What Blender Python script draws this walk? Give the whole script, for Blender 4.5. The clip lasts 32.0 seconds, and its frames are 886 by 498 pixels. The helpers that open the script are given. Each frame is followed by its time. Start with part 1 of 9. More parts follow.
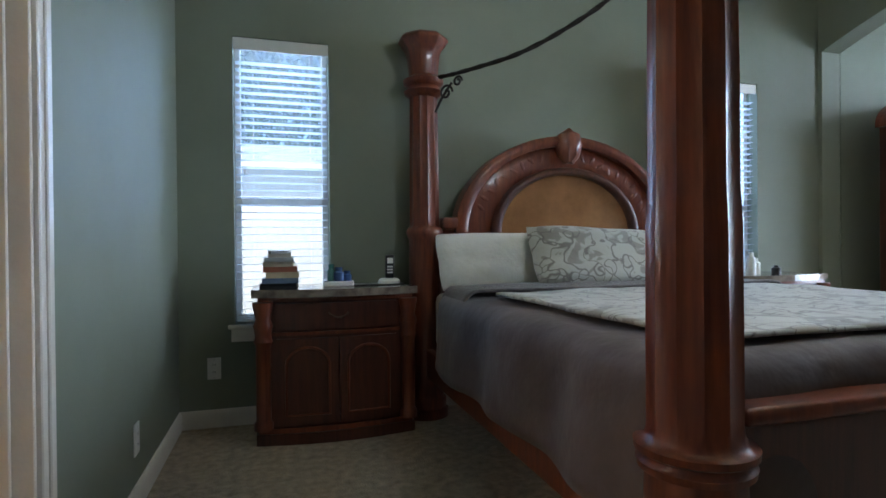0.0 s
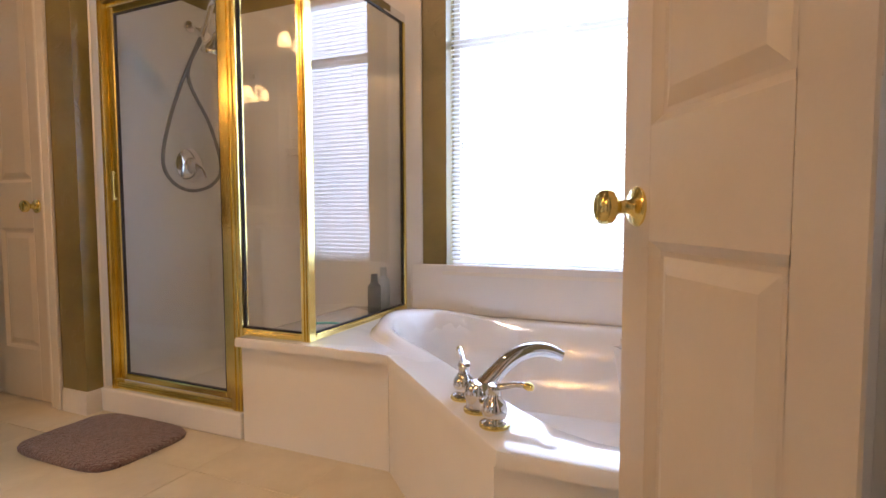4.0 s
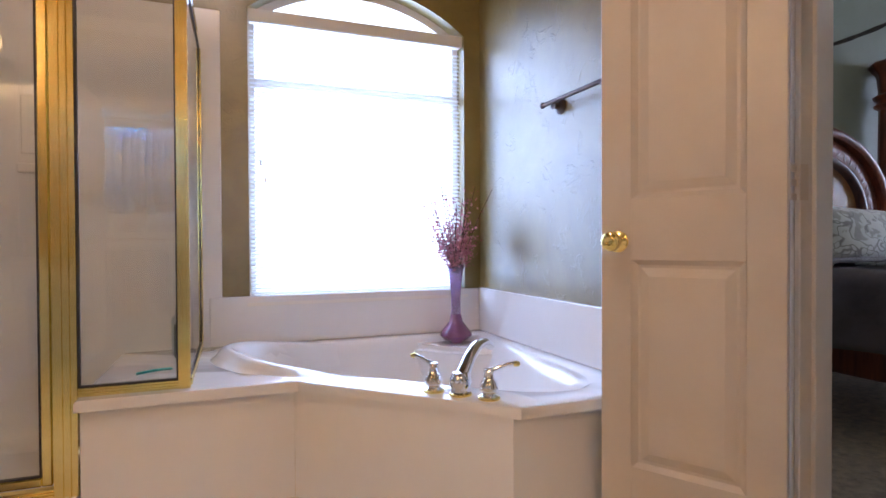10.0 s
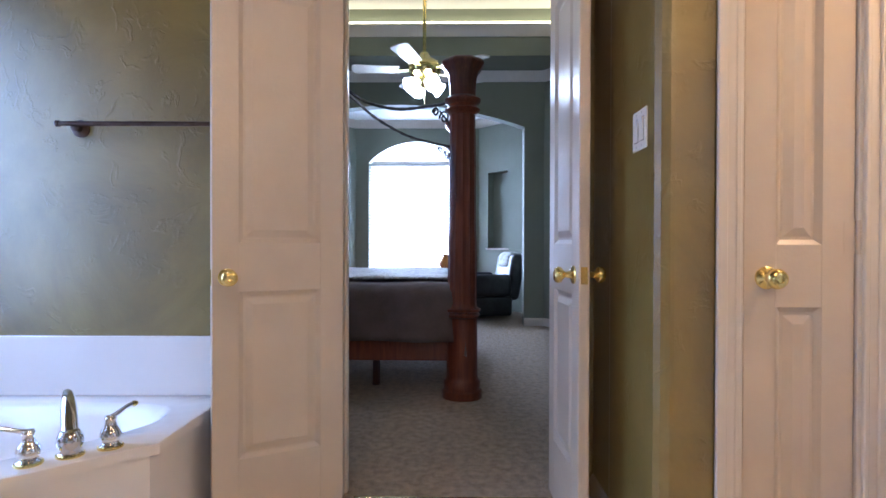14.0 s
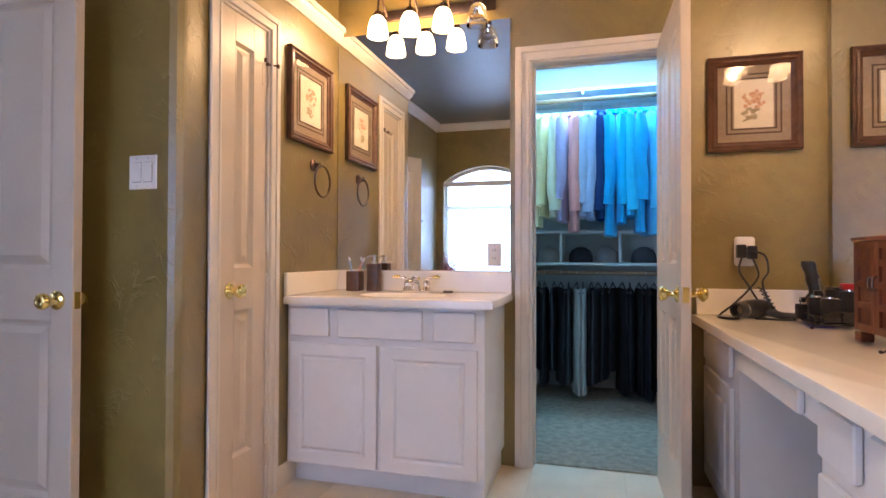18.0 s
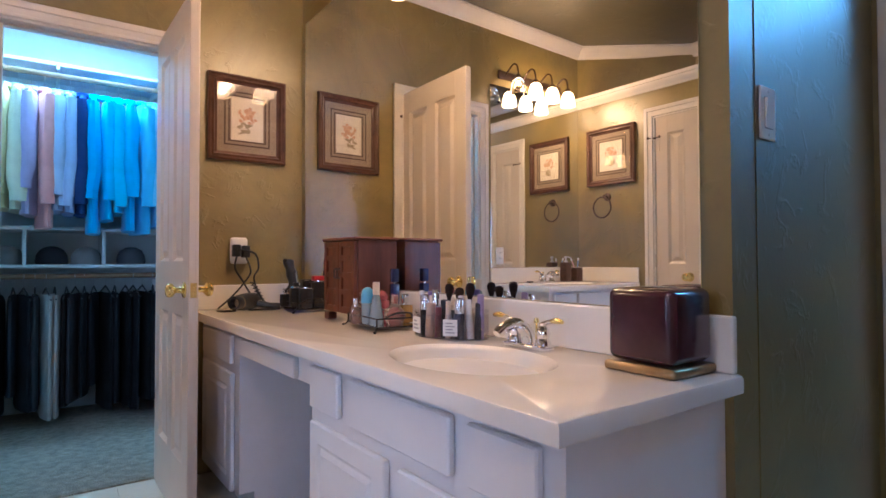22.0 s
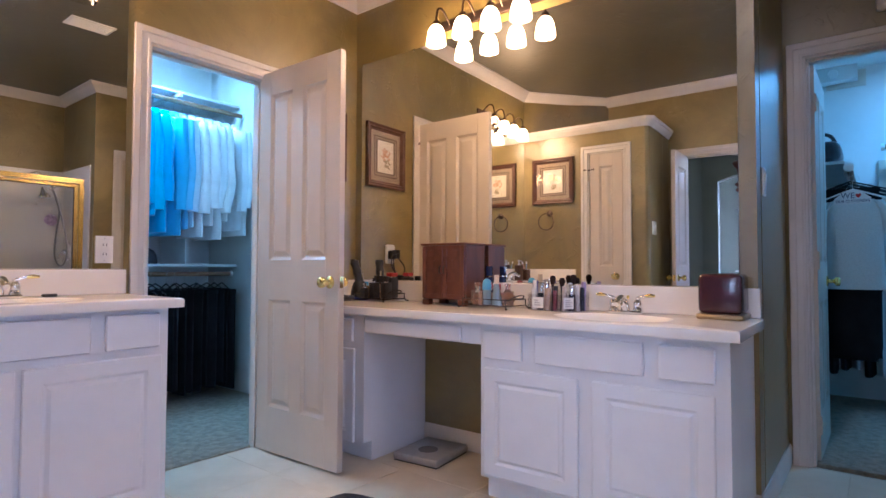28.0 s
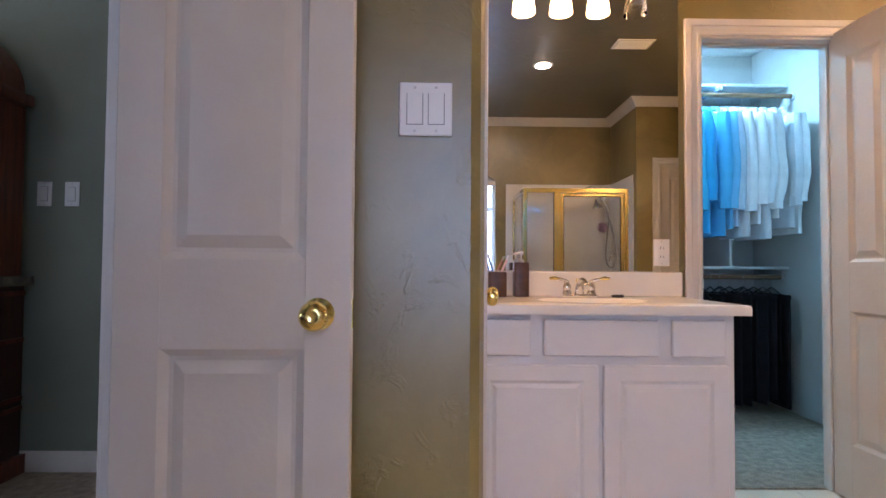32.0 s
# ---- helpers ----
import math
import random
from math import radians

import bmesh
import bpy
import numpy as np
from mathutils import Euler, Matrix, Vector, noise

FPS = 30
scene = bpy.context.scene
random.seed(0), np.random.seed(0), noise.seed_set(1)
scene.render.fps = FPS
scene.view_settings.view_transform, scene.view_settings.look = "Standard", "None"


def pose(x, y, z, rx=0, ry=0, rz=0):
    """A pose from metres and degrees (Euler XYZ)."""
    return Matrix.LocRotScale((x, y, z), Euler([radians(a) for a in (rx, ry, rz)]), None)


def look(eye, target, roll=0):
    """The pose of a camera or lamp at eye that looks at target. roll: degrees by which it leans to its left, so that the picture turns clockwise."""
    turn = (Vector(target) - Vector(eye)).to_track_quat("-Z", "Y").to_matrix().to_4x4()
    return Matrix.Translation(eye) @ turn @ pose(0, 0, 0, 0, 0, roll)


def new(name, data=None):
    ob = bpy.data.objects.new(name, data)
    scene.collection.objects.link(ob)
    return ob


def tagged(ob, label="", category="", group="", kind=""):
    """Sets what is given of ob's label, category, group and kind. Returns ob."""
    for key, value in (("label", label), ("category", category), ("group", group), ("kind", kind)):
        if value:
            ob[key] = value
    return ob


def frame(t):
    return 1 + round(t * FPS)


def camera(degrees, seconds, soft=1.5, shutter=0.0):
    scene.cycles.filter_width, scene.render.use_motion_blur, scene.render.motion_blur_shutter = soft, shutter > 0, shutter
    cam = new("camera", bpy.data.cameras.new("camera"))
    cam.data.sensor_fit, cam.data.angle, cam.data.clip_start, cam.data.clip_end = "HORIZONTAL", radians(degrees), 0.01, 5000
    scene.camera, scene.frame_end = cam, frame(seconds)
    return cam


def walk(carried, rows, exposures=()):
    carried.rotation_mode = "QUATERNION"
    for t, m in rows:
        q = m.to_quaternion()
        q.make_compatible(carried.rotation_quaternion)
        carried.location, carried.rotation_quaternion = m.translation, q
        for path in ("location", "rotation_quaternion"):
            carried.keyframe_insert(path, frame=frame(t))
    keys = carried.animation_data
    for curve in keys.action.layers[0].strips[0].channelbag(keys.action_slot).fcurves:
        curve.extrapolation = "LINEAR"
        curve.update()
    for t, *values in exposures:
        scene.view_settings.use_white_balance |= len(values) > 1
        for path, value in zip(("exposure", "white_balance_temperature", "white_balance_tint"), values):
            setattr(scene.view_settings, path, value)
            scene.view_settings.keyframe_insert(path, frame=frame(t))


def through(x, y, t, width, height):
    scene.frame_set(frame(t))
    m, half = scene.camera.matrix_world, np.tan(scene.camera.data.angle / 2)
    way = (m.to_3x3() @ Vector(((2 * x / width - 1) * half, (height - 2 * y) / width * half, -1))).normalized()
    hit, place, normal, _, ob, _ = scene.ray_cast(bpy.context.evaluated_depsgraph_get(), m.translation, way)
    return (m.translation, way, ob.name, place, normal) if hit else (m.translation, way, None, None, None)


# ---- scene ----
cam = camera(77.61, 32.0, soft=1.55, shutter=0.0)
# seconds, eye, target, roll
PATH = [
    (0, (0.046, -0.026, 0.986), (0.612, 1.892, 0.974), -0.50),
    (0.5, (0.015, 0.175, 0.988), (0.258, 2.160, 0.981), -1.00),
    (1, (-0.045, 0.344, 0.959), (-0.084, 2.343, 0.962), -0.98),
    (1.5, (-0.169, 0.535, 0.934), (-0.432, 2.517, 0.936), -0.87),
    (2, (-0.298, 0.666, 0.904), (-0.755, 2.613, 0.914), -0.78),
    (2.5, (-0.423, 0.720, 0.888), (-1.000, 2.635, 0.861), -0.65),
    (3, (-0.537, 0.734, 0.885), (-1.213, 2.614, 0.799), -0.58),
    (3.5, (-0.659, 0.771, 0.880), (-1.440, 2.609, 0.771), -0.33),
    (4, (-0.795, 0.837, 0.874), (-1.605, 2.661, 0.744), -0.17),
    (4.5, (-0.925, 0.919, 0.882), (-1.736, 2.743, 0.747), -0.23),
    (6.5, (-1.561, 0.744, 0.949), (-1.979, 2.695, 0.803), -0.23),
    (7, (-1.718, 0.583, 0.957), (-1.957, 2.566, 0.851), -0.19),
    (7.5, (-1.789, 0.417, 0.947), (-1.889, 2.414, 0.895), -0.19),
    (8, (-1.815, 0.307, 0.941), (-1.810, 2.306, 0.908), -0.22),
    (8.5, (-1.845, 0.271, 0.928), (-1.725, 2.267, 0.914), -0.26),
    (9, (-1.862, 0.317, 0.914), (-1.582, 2.297, 0.902), -0.29),
    (9.5, (-1.879, 0.400, 0.895), (-1.390, 2.339, 0.874), -0.24),
    (10, (-1.891, 0.452, 0.884), (-1.183, 2.322, 0.859), -0.28),
    (10.5, (-1.908, 0.525, 0.868), (-0.978, 2.295, 0.841), -0.13),
    (11, (-1.960, 0.609, 0.844), (-0.820, 2.252, 0.823), -0.14),
    (11.5, (-2.097, 0.617, 0.856), (-0.731, 2.078, 0.828), -0.21),
    (12, (-2.274, 0.623, 0.903), (-0.722, 1.884, 0.867), -0.20),
    (12.5, (-2.473, 0.687, 0.941), (-0.737, 1.679, 0.899), -0.19),
    (13, (-2.582, 0.746, 0.955), (-0.708, 1.444, 0.911), -0.11),
    (13.5, (-2.706, 0.851, 0.976), (-0.742, 1.226, 0.945), 0.01),
    (14, (-2.749, 0.974, 0.998), (-0.749, 1.006, 0.982), 0.14),
    (14.5, (-2.751, 1.142, 1.014), (-0.787, 0.765, 0.995), 0.38),
    (15, (-2.781, 1.276, 1.000), (-0.925, 0.531, 0.997), 0.55),
    (15.5, (-2.788, 1.454, 1.024), (-1.117, 0.354, 1.026), 0.50),
    (17.5, (-2.660, 1.853, 1.061), (-1.880, 0.012, 1.081), 0.19),
    (18, (-2.637, 1.973, 1.048), (-2.090, 0.049, 1.075), 0.18),
    (18.5, (-2.580, 2.027, 1.040), (-2.297, 0.048, 1.072), 0.25),
    (19, (-2.550, 2.055, 1.029), (-2.537, 0.055, 1.066), 0.17),
    (19.5, (-2.546, 2.069, 1.025), (-2.769, 0.082, 1.063), 0.11),
    (20, (-2.528, 2.069, 1.031), (-3.008, 0.128, 1.066), 0.04),
    (20.5, (-2.508, 2.080, 1.035), (-3.204, 0.205, 1.070), -0.03),
    (21, (-2.519, 2.080, 1.035), (-3.399, 0.285, 1.072), -0.07),
    (21.5, (-2.515, 2.082, 1.030), (-3.539, 0.365, 1.070), -0.11),
    (22, (-2.501, 2.062, 1.019), (-3.658, 0.432, 1.064), -0.14),
    (22.5, (-2.440, 2.022, 1.015), (-3.766, 0.524, 1.059), -0.15),
    (23, (-2.287, 1.966, 1.031), (-3.758, 0.611, 1.080), -0.08),
    (23.5, (-2.076, 1.926, 1.010), (-3.634, 0.672, 1.064), -0.11),
    (24, (-1.927, 1.935, 1.018), (-3.534, 0.746, 1.068), -0.19),
    (24.5, (-1.733, 1.945, 1.012), (-3.390, 0.826, 1.064), -0.10),
    (26.5, (-1.279, 1.869, 1.013), (-3.022, 0.890, 1.072), 0.04),
    (27, (-1.207, 1.858, 1.002), (-2.928, 0.841, 1.064), 0.06),
    (27.5, (-1.170, 1.855, 0.992), (-2.824, 0.732, 1.057), 0.18),
    (28, (-1.166, 1.858, 0.985), (-2.732, 0.616, 1.052), 0.18),
    (28.5, (-1.161, 1.843, 0.986), (-2.619, 0.475, 1.050), 0.24),
    (29, (-1.162, 1.828, 0.981), (-2.485, 0.329, 1.047), 0.33),
    (29.5, (-1.160, 1.797, 0.981), (-2.342, 0.185, 1.046), 0.38),
    (30, (-1.160, 1.755, 0.982), (-2.155, 0.022, 1.045), 0.43),
    (30.5, (-1.156, 1.711, 0.985), (-1.933, -0.131, 1.044), 0.51),
    (31, (-1.155, 1.684, 0.990), (-1.699, -0.239, 1.048), 0.55),
    (31.5, (-1.150, 1.648, 0.994), (-1.475, -0.325, 1.052), 0.40),
    (32, (-1.135, 1.624, 0.992), (-1.161, -0.375, 1.054), 0.42),
]
EXPOSURES = [(0.0, 0.33, 6100, 13), (2.0, 0.3, 6200, 18), (4.5, 0.04, 7100, 26), (8.0, 0.05, 6200, 25), (10.0, 0.02, 6000, 27), (12.5, 0.19, 5200, 22), (14.2, 0.1, 5250, 23), (15.2, 0.0, 6000, 26), (18.0, 0.04, 5700, 26), (21.0, -0.16, 5300, 28), (24.0, -0.2, 5200, 27), (28.0, -0.05, 5150, 29), (30.0, -0.06, 5100, 27), (32.0, -0.1, 6000, 29)]
walk(cam, [(t, look(eye, target, roll)) for t, eye, target, roll in PATH], EXPOSURES)


# ---- world and light ----
def nodes_of(owner):
    owner.use_nodes = True
    tree = owner.node_tree
    tree.nodes.clear()
    return tree


world = bpy.data.worlds.new("sky")
scene.world = world
wt = nodes_of(world)
sky = wt.nodes.new("ShaderNodeTexSky")
sky.sky_type, sky.sun_disc = "NISHITA", False
sky.sun_elevation, sky.sun_rotation = radians(48), radians(200)
background = wt.nodes.new("ShaderNodeBackground")
background.inputs["Strength"].default_value = 0.15
wt.links.new(sky.outputs[0], background.inputs[0])
wt.links.new(background.outputs[0], wt.nodes.new("ShaderNodeOutputWorld").inputs[0])


def lamp(name, kind, m, watts, color, size=None, size_y=None, angle=None):
    data = bpy.data.lights.new(name, kind)
    data.energy, data.color = watts, color
    if kind == "AREA":
        data.shape, data.size, data.size_y = "RECTANGLE", size, size_y or size
    elif kind == "SUN":
        data.angle = angle
    elif size is not None:
        data.shadow_soft_size = size
    ob = new(name, data)
    ob.matrix_world = m
    return ob


DAY, HAZE = (0.40, 0.62, 1.0), (0.69, 0.83, 1.0)
# the sun stands in the south-west, behind the house
lamp("sun", "SUN", look((0, 0, 20), (-6.0, 16.0, 0.0)), 4.5, (1.0, 0.96, 0.9), angle=radians(0.5))
# daylight in the openings of the windows
lamp("daylight_tub_window", "AREA", look((-1.276, 3.44, 1.45), (-1.276, 0, 1.45)), 57, DAY, 1.3, 1.8)
lamp("daylight_bay_window", "AREA", look((6.18, 1.52, 1.7), (0, 1.52, 1.6)), 320, HAZE, 1.7, 2.5)
lamp("daylight_bed_window", "AREA", look((0.06, 3.80, 1.9), (0.06, 0, 0.9)), 38, DAY, 0.9, 1.6)
lamp("daylight_far_window", "AREA", look((3.17, 3.62, 1.5), (3.17, 0, 0.9)), 16, DAY, 0.55, 1.6)
lamp("daylight_closet_window", "AREA", look((-6.62, 2.3, 1.55), (0, 2.3, 1.5)), 1.4, DAY, 0.8, 1.2)
# ceiling fittings of the two closets, cool white tubes
COOL, CYAN = (0.30, 0.74, 1.0), (0.11, 0.58, 1.0)
lamp("closet_tube", "AREA", look((-2.6, -1.90, 2.6), (-2.6, -1.90, 0)), 37, COOL, 0.9, 0.15)
lamp("closet_tube", "AREA", look((-5.80, 2.4, 2.48), (-5.72, 2.4, 0)), 18, CYAN, 0.15, 0.6)


# ---- materials ----
def value(v):
    return (*v, 1.0) if len(v) == 3 else v


def surface(name, color, color2=None, scale=6.0, detail=4.0, rough=0.5, metal=0.0, bump=0.0, bump_scale=60.0, coat=0.0, transmission=0.0,
            spread=(0.35, 0.65), stretch=(1, 1, 1), rough2=None, ior=1.45, island=0.0, sheen=0.0, bump_detail=3.0, bump_dist=0.02):
    """A principled surface whose colour wanders between two colours by noise in object space, with fine relief."""
    mat = bpy.data.materials.new(name)
    tree = nodes_of(mat)
    n, k = tree.nodes, tree.links
    out = n.new("ShaderNodeOutputMaterial")
    p = n.new("ShaderNodeBsdfPrincipled")
    k.new(p.outputs[0], out.inputs[0])
    p.inputs["Base Color"].default_value = value(color)
    p.inputs["Roughness"].default_value, p.inputs["Metallic"].default_value = rough, metal
    p.inputs["Coat Weight"].default_value, p.inputs["Coat Roughness"].default_value = coat, 0.08
    p.inputs["Transmission Weight"].default_value, p.inputs["IOR"].default_value = transmission, ior
    p.inputs["Sheen Weight"].default_value = sheen
    coord = n.new("ShaderNodeTexCoord")
    mapping = n.new("ShaderNodeMapping")
    mapping.inputs["Scale"].default_value = stretch
    k.new(coord.outputs["Object"], mapping.inputs[0])
    if color2 is not None:
        a = n.new("ShaderNodeTexNoise")
        a.inputs["Scale"].default_value, a.inputs["Detail"].default_value, a.inputs["Roughness"].default_value = scale, detail, 0.6
        k.new(mapping.outputs[0], a.inputs["Vector"])
        ramp = n.new("ShaderNodeValToRGB")
        ramp.color_ramp.elements[0].position, ramp.color_ramp.elements[1].position = spread
        ramp.color_ramp.elements[0].color, ramp.color_ramp.elements[1].color = value(color), value(color2)
        k.new(a.outputs[0], ramp.inputs[0])
        k.new(ramp.outputs[0], p.inputs["Base Color"])
        if rough2 is not None:
            span = n.new("ShaderNodeMapRange")
            span.inputs["To Min"].default_value, span.inputs["To Max"].default_value = rough, rough2
            k.new(a.outputs[0], span.inputs[0])
            k.new(span.outputs[0], p.inputs["Roughness"])
    if bump:
        b = n.new("ShaderNodeTexNoise")
        b.inputs["Scale"].default_value, b.inputs["Detail"].default_value = bump_scale, bump_detail
        k.new(mapping.outputs[0], b.inputs["Vector"])
        node = n.new("ShaderNodeBump")
        node.inputs["Strength"].default_value, node.inputs["Distance"].default_value = bump, bump_dist
        k.new(b.outputs[0], node.inputs["Height"])
        k.new(node.outputs[0], p.inputs["Normal"])
    return mat


def plaster(name, c1, c2, c3, rough=0.55, glaze=0.95, glaze_ior=1.78):
    """Trowelled faux-finish plaster: broad clouds, streaks of the trowel and ridges."""
    mat = bpy.data.materials.new(name)
    tree = nodes_of(mat)
    n, k = tree.nodes, tree.links
    out, p = n.new("ShaderNodeOutputMaterial"), n.new("ShaderNodeBsdfPrincipled")
    k.new(p.outputs[0], out.inputs[0])
    coord = n.new("ShaderNodeTexCoord")
    big = n.new("ShaderNodeTexNoise")
    big.inputs["Scale"].default_value, big.inputs["Detail"].default_value, big.inputs["Roughness"].default_value = 2.2, 6, 0.62
    big.inputs["Distortion"].default_value = 0.6
    k.new(coord.outputs["Object"], big.inputs["Vector"])
    ramp = n.new("ShaderNodeValToRGB")
    e = ramp.color_ramp.elements
    e[0].position, e[0].color = 0.36, value(c1)
    e[1].position, e[1].color = 0.66, value(c3)
    mid = e.new(0.5)
    mid.color = value(c2)
    k.new(big.outputs[0], ramp.inputs[0])
    k.new(ramp.outputs[0], p.inputs["Base Color"])
    p.inputs["Coat Weight"].default_value, p.inputs["Coat Roughness"].default_value = glaze, 0.36
    p.inputs["Coat IOR"].default_value = glaze_ior
    fine = n.new("ShaderNodeTexNoise")
    fine.inputs["Scale"].default_value, fine.inputs["Detail"].default_value, fine.inputs["Distortion"].default_value = 7.0, 8, 1.2
    k.new(coord.outputs["Object"], fine.inputs["Vector"])
    ridge = n.new("ShaderNodeValToRGB")
    r = ridge.color_ramp.elements
    r[0].position, r[0].color = 0.5, (0, 0, 0, 1)
    r[1].position, r[1].color = 0.54, (1, 1, 1, 1)
    drop = r.new(0.6)
    drop.color = (0.1, 0.1, 0.1, 1)
    k.new(fine.outputs[0], ridge.inputs[0])
    grain = n.new("ShaderNodeTexNoise")
    grain.inputs["Scale"].default_value = 90
    k.new(coord.outputs["Object"], grain.inputs["Vector"])
    add = n.new("ShaderNodeMath")
    add.operation = "MULTIPLY_ADD"
    add.inputs[1].default_value = 0.12
    k.new(grain.outputs[0], add.inputs[0])
    # the ridges break off where the trowel lifted
    lift = n.new("ShaderNodeTexNoise")
    lift.inputs["Scale"].default_value, lift.inputs["Detail"].default_value = 11.0, 4
    k.new(coord.outputs["Object"], lift.inputs["Vector"])
    mask = n.new("ShaderNodeMapRange")
    mask.inputs["From Min"].default_value, mask.inputs["From Max"].default_value = 0.5, 0.62
    k.new(lift.outputs[0], mask.inputs[0])
    broken = n.new("ShaderNodeMath")
    broken.operation = "MULTIPLY"
    k.new(ridge.outputs[0], broken.inputs[0])
    k.new(mask.outputs[0], broken.inputs[1])
    k.new(broken.outputs[0], add.inputs[2])
    bump = n.new("ShaderNodeBump")
    bump.inputs["Strength"].default_value, bump.inputs["Distance"].default_value = 0.55, 0.006
    k.new(add.outputs[0], bump.inputs["Height"])
    k.new(bump.outputs[0], p.inputs["Normal"])
    span = n.new("ShaderNodeMapRange")
    span.inputs["To Min"].default_value, span.inputs["To Max"].default_value = rough - 0.12, rough + 0.12
    k.new(big.outputs[0], span.inputs[0])
    k.new(span.outputs[0], p.inputs["Roughness"])
    return mat


def glare_mesh(name, color, share):
    """Glare sheet: mostly see-through, with a small pale translucent share that adds haze."""
    mat = bpy.data.materials.new(name)
    tree = nodes_of(mat)
    n, k = tree.nodes, tree.links
    d, t, mix = n.new("ShaderNodeBsdfTranslucent"), n.new("ShaderNodeBsdfTransparent"), n.new("ShaderNodeMixShader")
    d.inputs[0].default_value = value(color)
    mix.inputs[0].default_value = share
    k.new(t.outputs[0], mix.inputs[1])
    k.new(d.outputs[0], mix.inputs[2])
    k.new(mix.outputs[0], n.new("ShaderNodeOutputMaterial").inputs[0])
    return mat


def glow(name, color, strength):
    mat = bpy.data.materials.new(name)
    tree = nodes_of(mat)
    e = tree.nodes.new("ShaderNodeEmission")
    e.inputs[0].default_value, e.inputs[1].default_value = value(color), strength
    tree.links.new(e.outputs[0], tree.nodes.new("ShaderNodeOutputMaterial").inputs[0])
    return mat


def frosted(name, color, strength):
    """Glowing frosted glass through which the bulb still shows."""
    mat = bpy.data.materials.new(name)
    tree = nodes_of(mat)
    n, k = tree.nodes, tree.links
    e, t, mix = n.new("ShaderNodeEmission"), n.new("ShaderNodeBsdfTransparent"), n.new("ShaderNodeMixShader")
    e.inputs[0].default_value, e.inputs[1].default_value = value(color), strength
    mix.inputs[0].default_value = 0.45
    k.new(e.outputs[0], mix.inputs[1])
    k.new(t.outputs[0], mix.inputs[2])
    k.new(mix.outputs[0], n.new("ShaderNodeOutputMaterial").inputs[0])
    return mat


def clear_glass(name, tint=(1, 1, 1), frost=0.0, least=0.035, power=5.0):
    """Thin pane: mostly see-through, with a mirror-like share by Fresnel."""
    mat = bpy.data.materials.new(name)
    tree = nodes_of(mat)
    n, k = tree.nodes, tree.links
    see, gloss, mix = n.new("ShaderNodeBsdfTransparent"), n.new("ShaderNodeBsdfGlossy"), n.new("ShaderNodeMixShader")
    see.inputs[0].default_value = value(tint)
    gloss.inputs["Roughness"].default_value = frost
    facing, steep, share = n.new("ShaderNodeLayerWeight"), n.new("ShaderNodeMath"), n.new("ShaderNodeMath")
    facing.inputs[0].default_value = 0.5
    steep.operation, share.operation = "POWER", "MULTIPLY_ADD"
    steep.inputs[1].default_value = power
    share.inputs[1].default_value, share.inputs[2].default_value = 0.9, least
    k.new(facing.outputs["Facing"], steep.inputs[0])
    k.new(steep.outputs[0], share.inputs[0])
    k.new(share.outputs[0], mix.inputs[0])
    k.new(see.outputs[0], mix.inputs[1])
    k.new(gloss.outputs[0], mix.inputs[2])
    k.new(mix.outputs[0], n.new("ShaderNodeOutputMaterial").inputs[0])
    return mat


def slat_material(name, color, through):
    mat = bpy.data.materials.new(name)
    tree = nodes_of(mat)
    n, k = tree.nodes, tree.links
    d, t, mix = n.new("ShaderNodeBsdfDiffuse"), n.new("ShaderNodeBsdfTranslucent"), n.new("ShaderNodeMixShader")
    d.inputs[0].default_value = t.inputs[0].default_value = value(color)
    mix.inputs[0].default_value = through
    k.new(d.outputs[0], mix.inputs[1])
    k.new(t.outputs[0], mix.inputs[2])
    k.new(mix.outputs[0], n.new("ShaderNodeOutputMaterial").inputs[0])
    return mat


def wood(name, dark, light, rough=0.3, coat=0.3, along=(14, 14, 1.2), scale=3.0):
    mat = surface(name, dark, light, scale, 6, rough, coat=coat, bump=0.06, bump_scale=40, stretch=along, spread=(0.3, 0.72), rough2=rough + 0.12)
    return mat


PLASTER = plaster("olive_plaster", (0.163, 0.116, 0.018), (0.214, 0.155, 0.029), (0.27, 0.201, 0.047), 0.46, 1.0, 1.74)
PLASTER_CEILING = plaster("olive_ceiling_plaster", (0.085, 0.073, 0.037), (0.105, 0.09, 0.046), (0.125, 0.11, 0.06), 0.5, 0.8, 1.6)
GREEN_WALL = surface("sage_green_paint", (0.205, 0.225, 0.17), (0.22, 0.24, 0.185), 3, rough=0.6, bump=0.12, bump_scale=120, bump_dist=0.003)
WHITE_CEILING = surface("ceiling_white", (0.72, 0.72, 0.69), (0.76, 0.76, 0.73), 4, rough=0.8, bump=0.1, bump_scale=90)
TRIM = surface("white_trim_paint", (0.68, 0.63, 0.565), (0.73, 0.68, 0.615), 5, rough=0.32, bump=0.03, bump_scale=70)
DOOR_PAINT = surface("cream_door_paint", (0.60, 0.52, 0.43), (0.64, 0.56, 0.465), 4, rough=0.3, bump=0.04, bump_scale=60)
CABINET = surface("white_cabinet_paint", (0.76, 0.75, 0.74), (0.8, 0.79, 0.78), 5, rough=0.32, bump=0.02, bump_scale=50)
MARBLE = surface("cultured_marble", (0.84, 0.79, 0.71), (0.88, 0.84, 0.77), 5, rough=0.2, coat=0.35)
ACRYLIC = surface("white_acrylic", (0.80, 0.78, 0.76), (0.83, 0.81, 0.79), 3, rough=0.12, coat=0.6)
SURROUND = surface("shower_surround", (0.80, 0.79, 0.78), (0.84, 0.83, 0.82), 3, rough=0.18, coat=0.3)
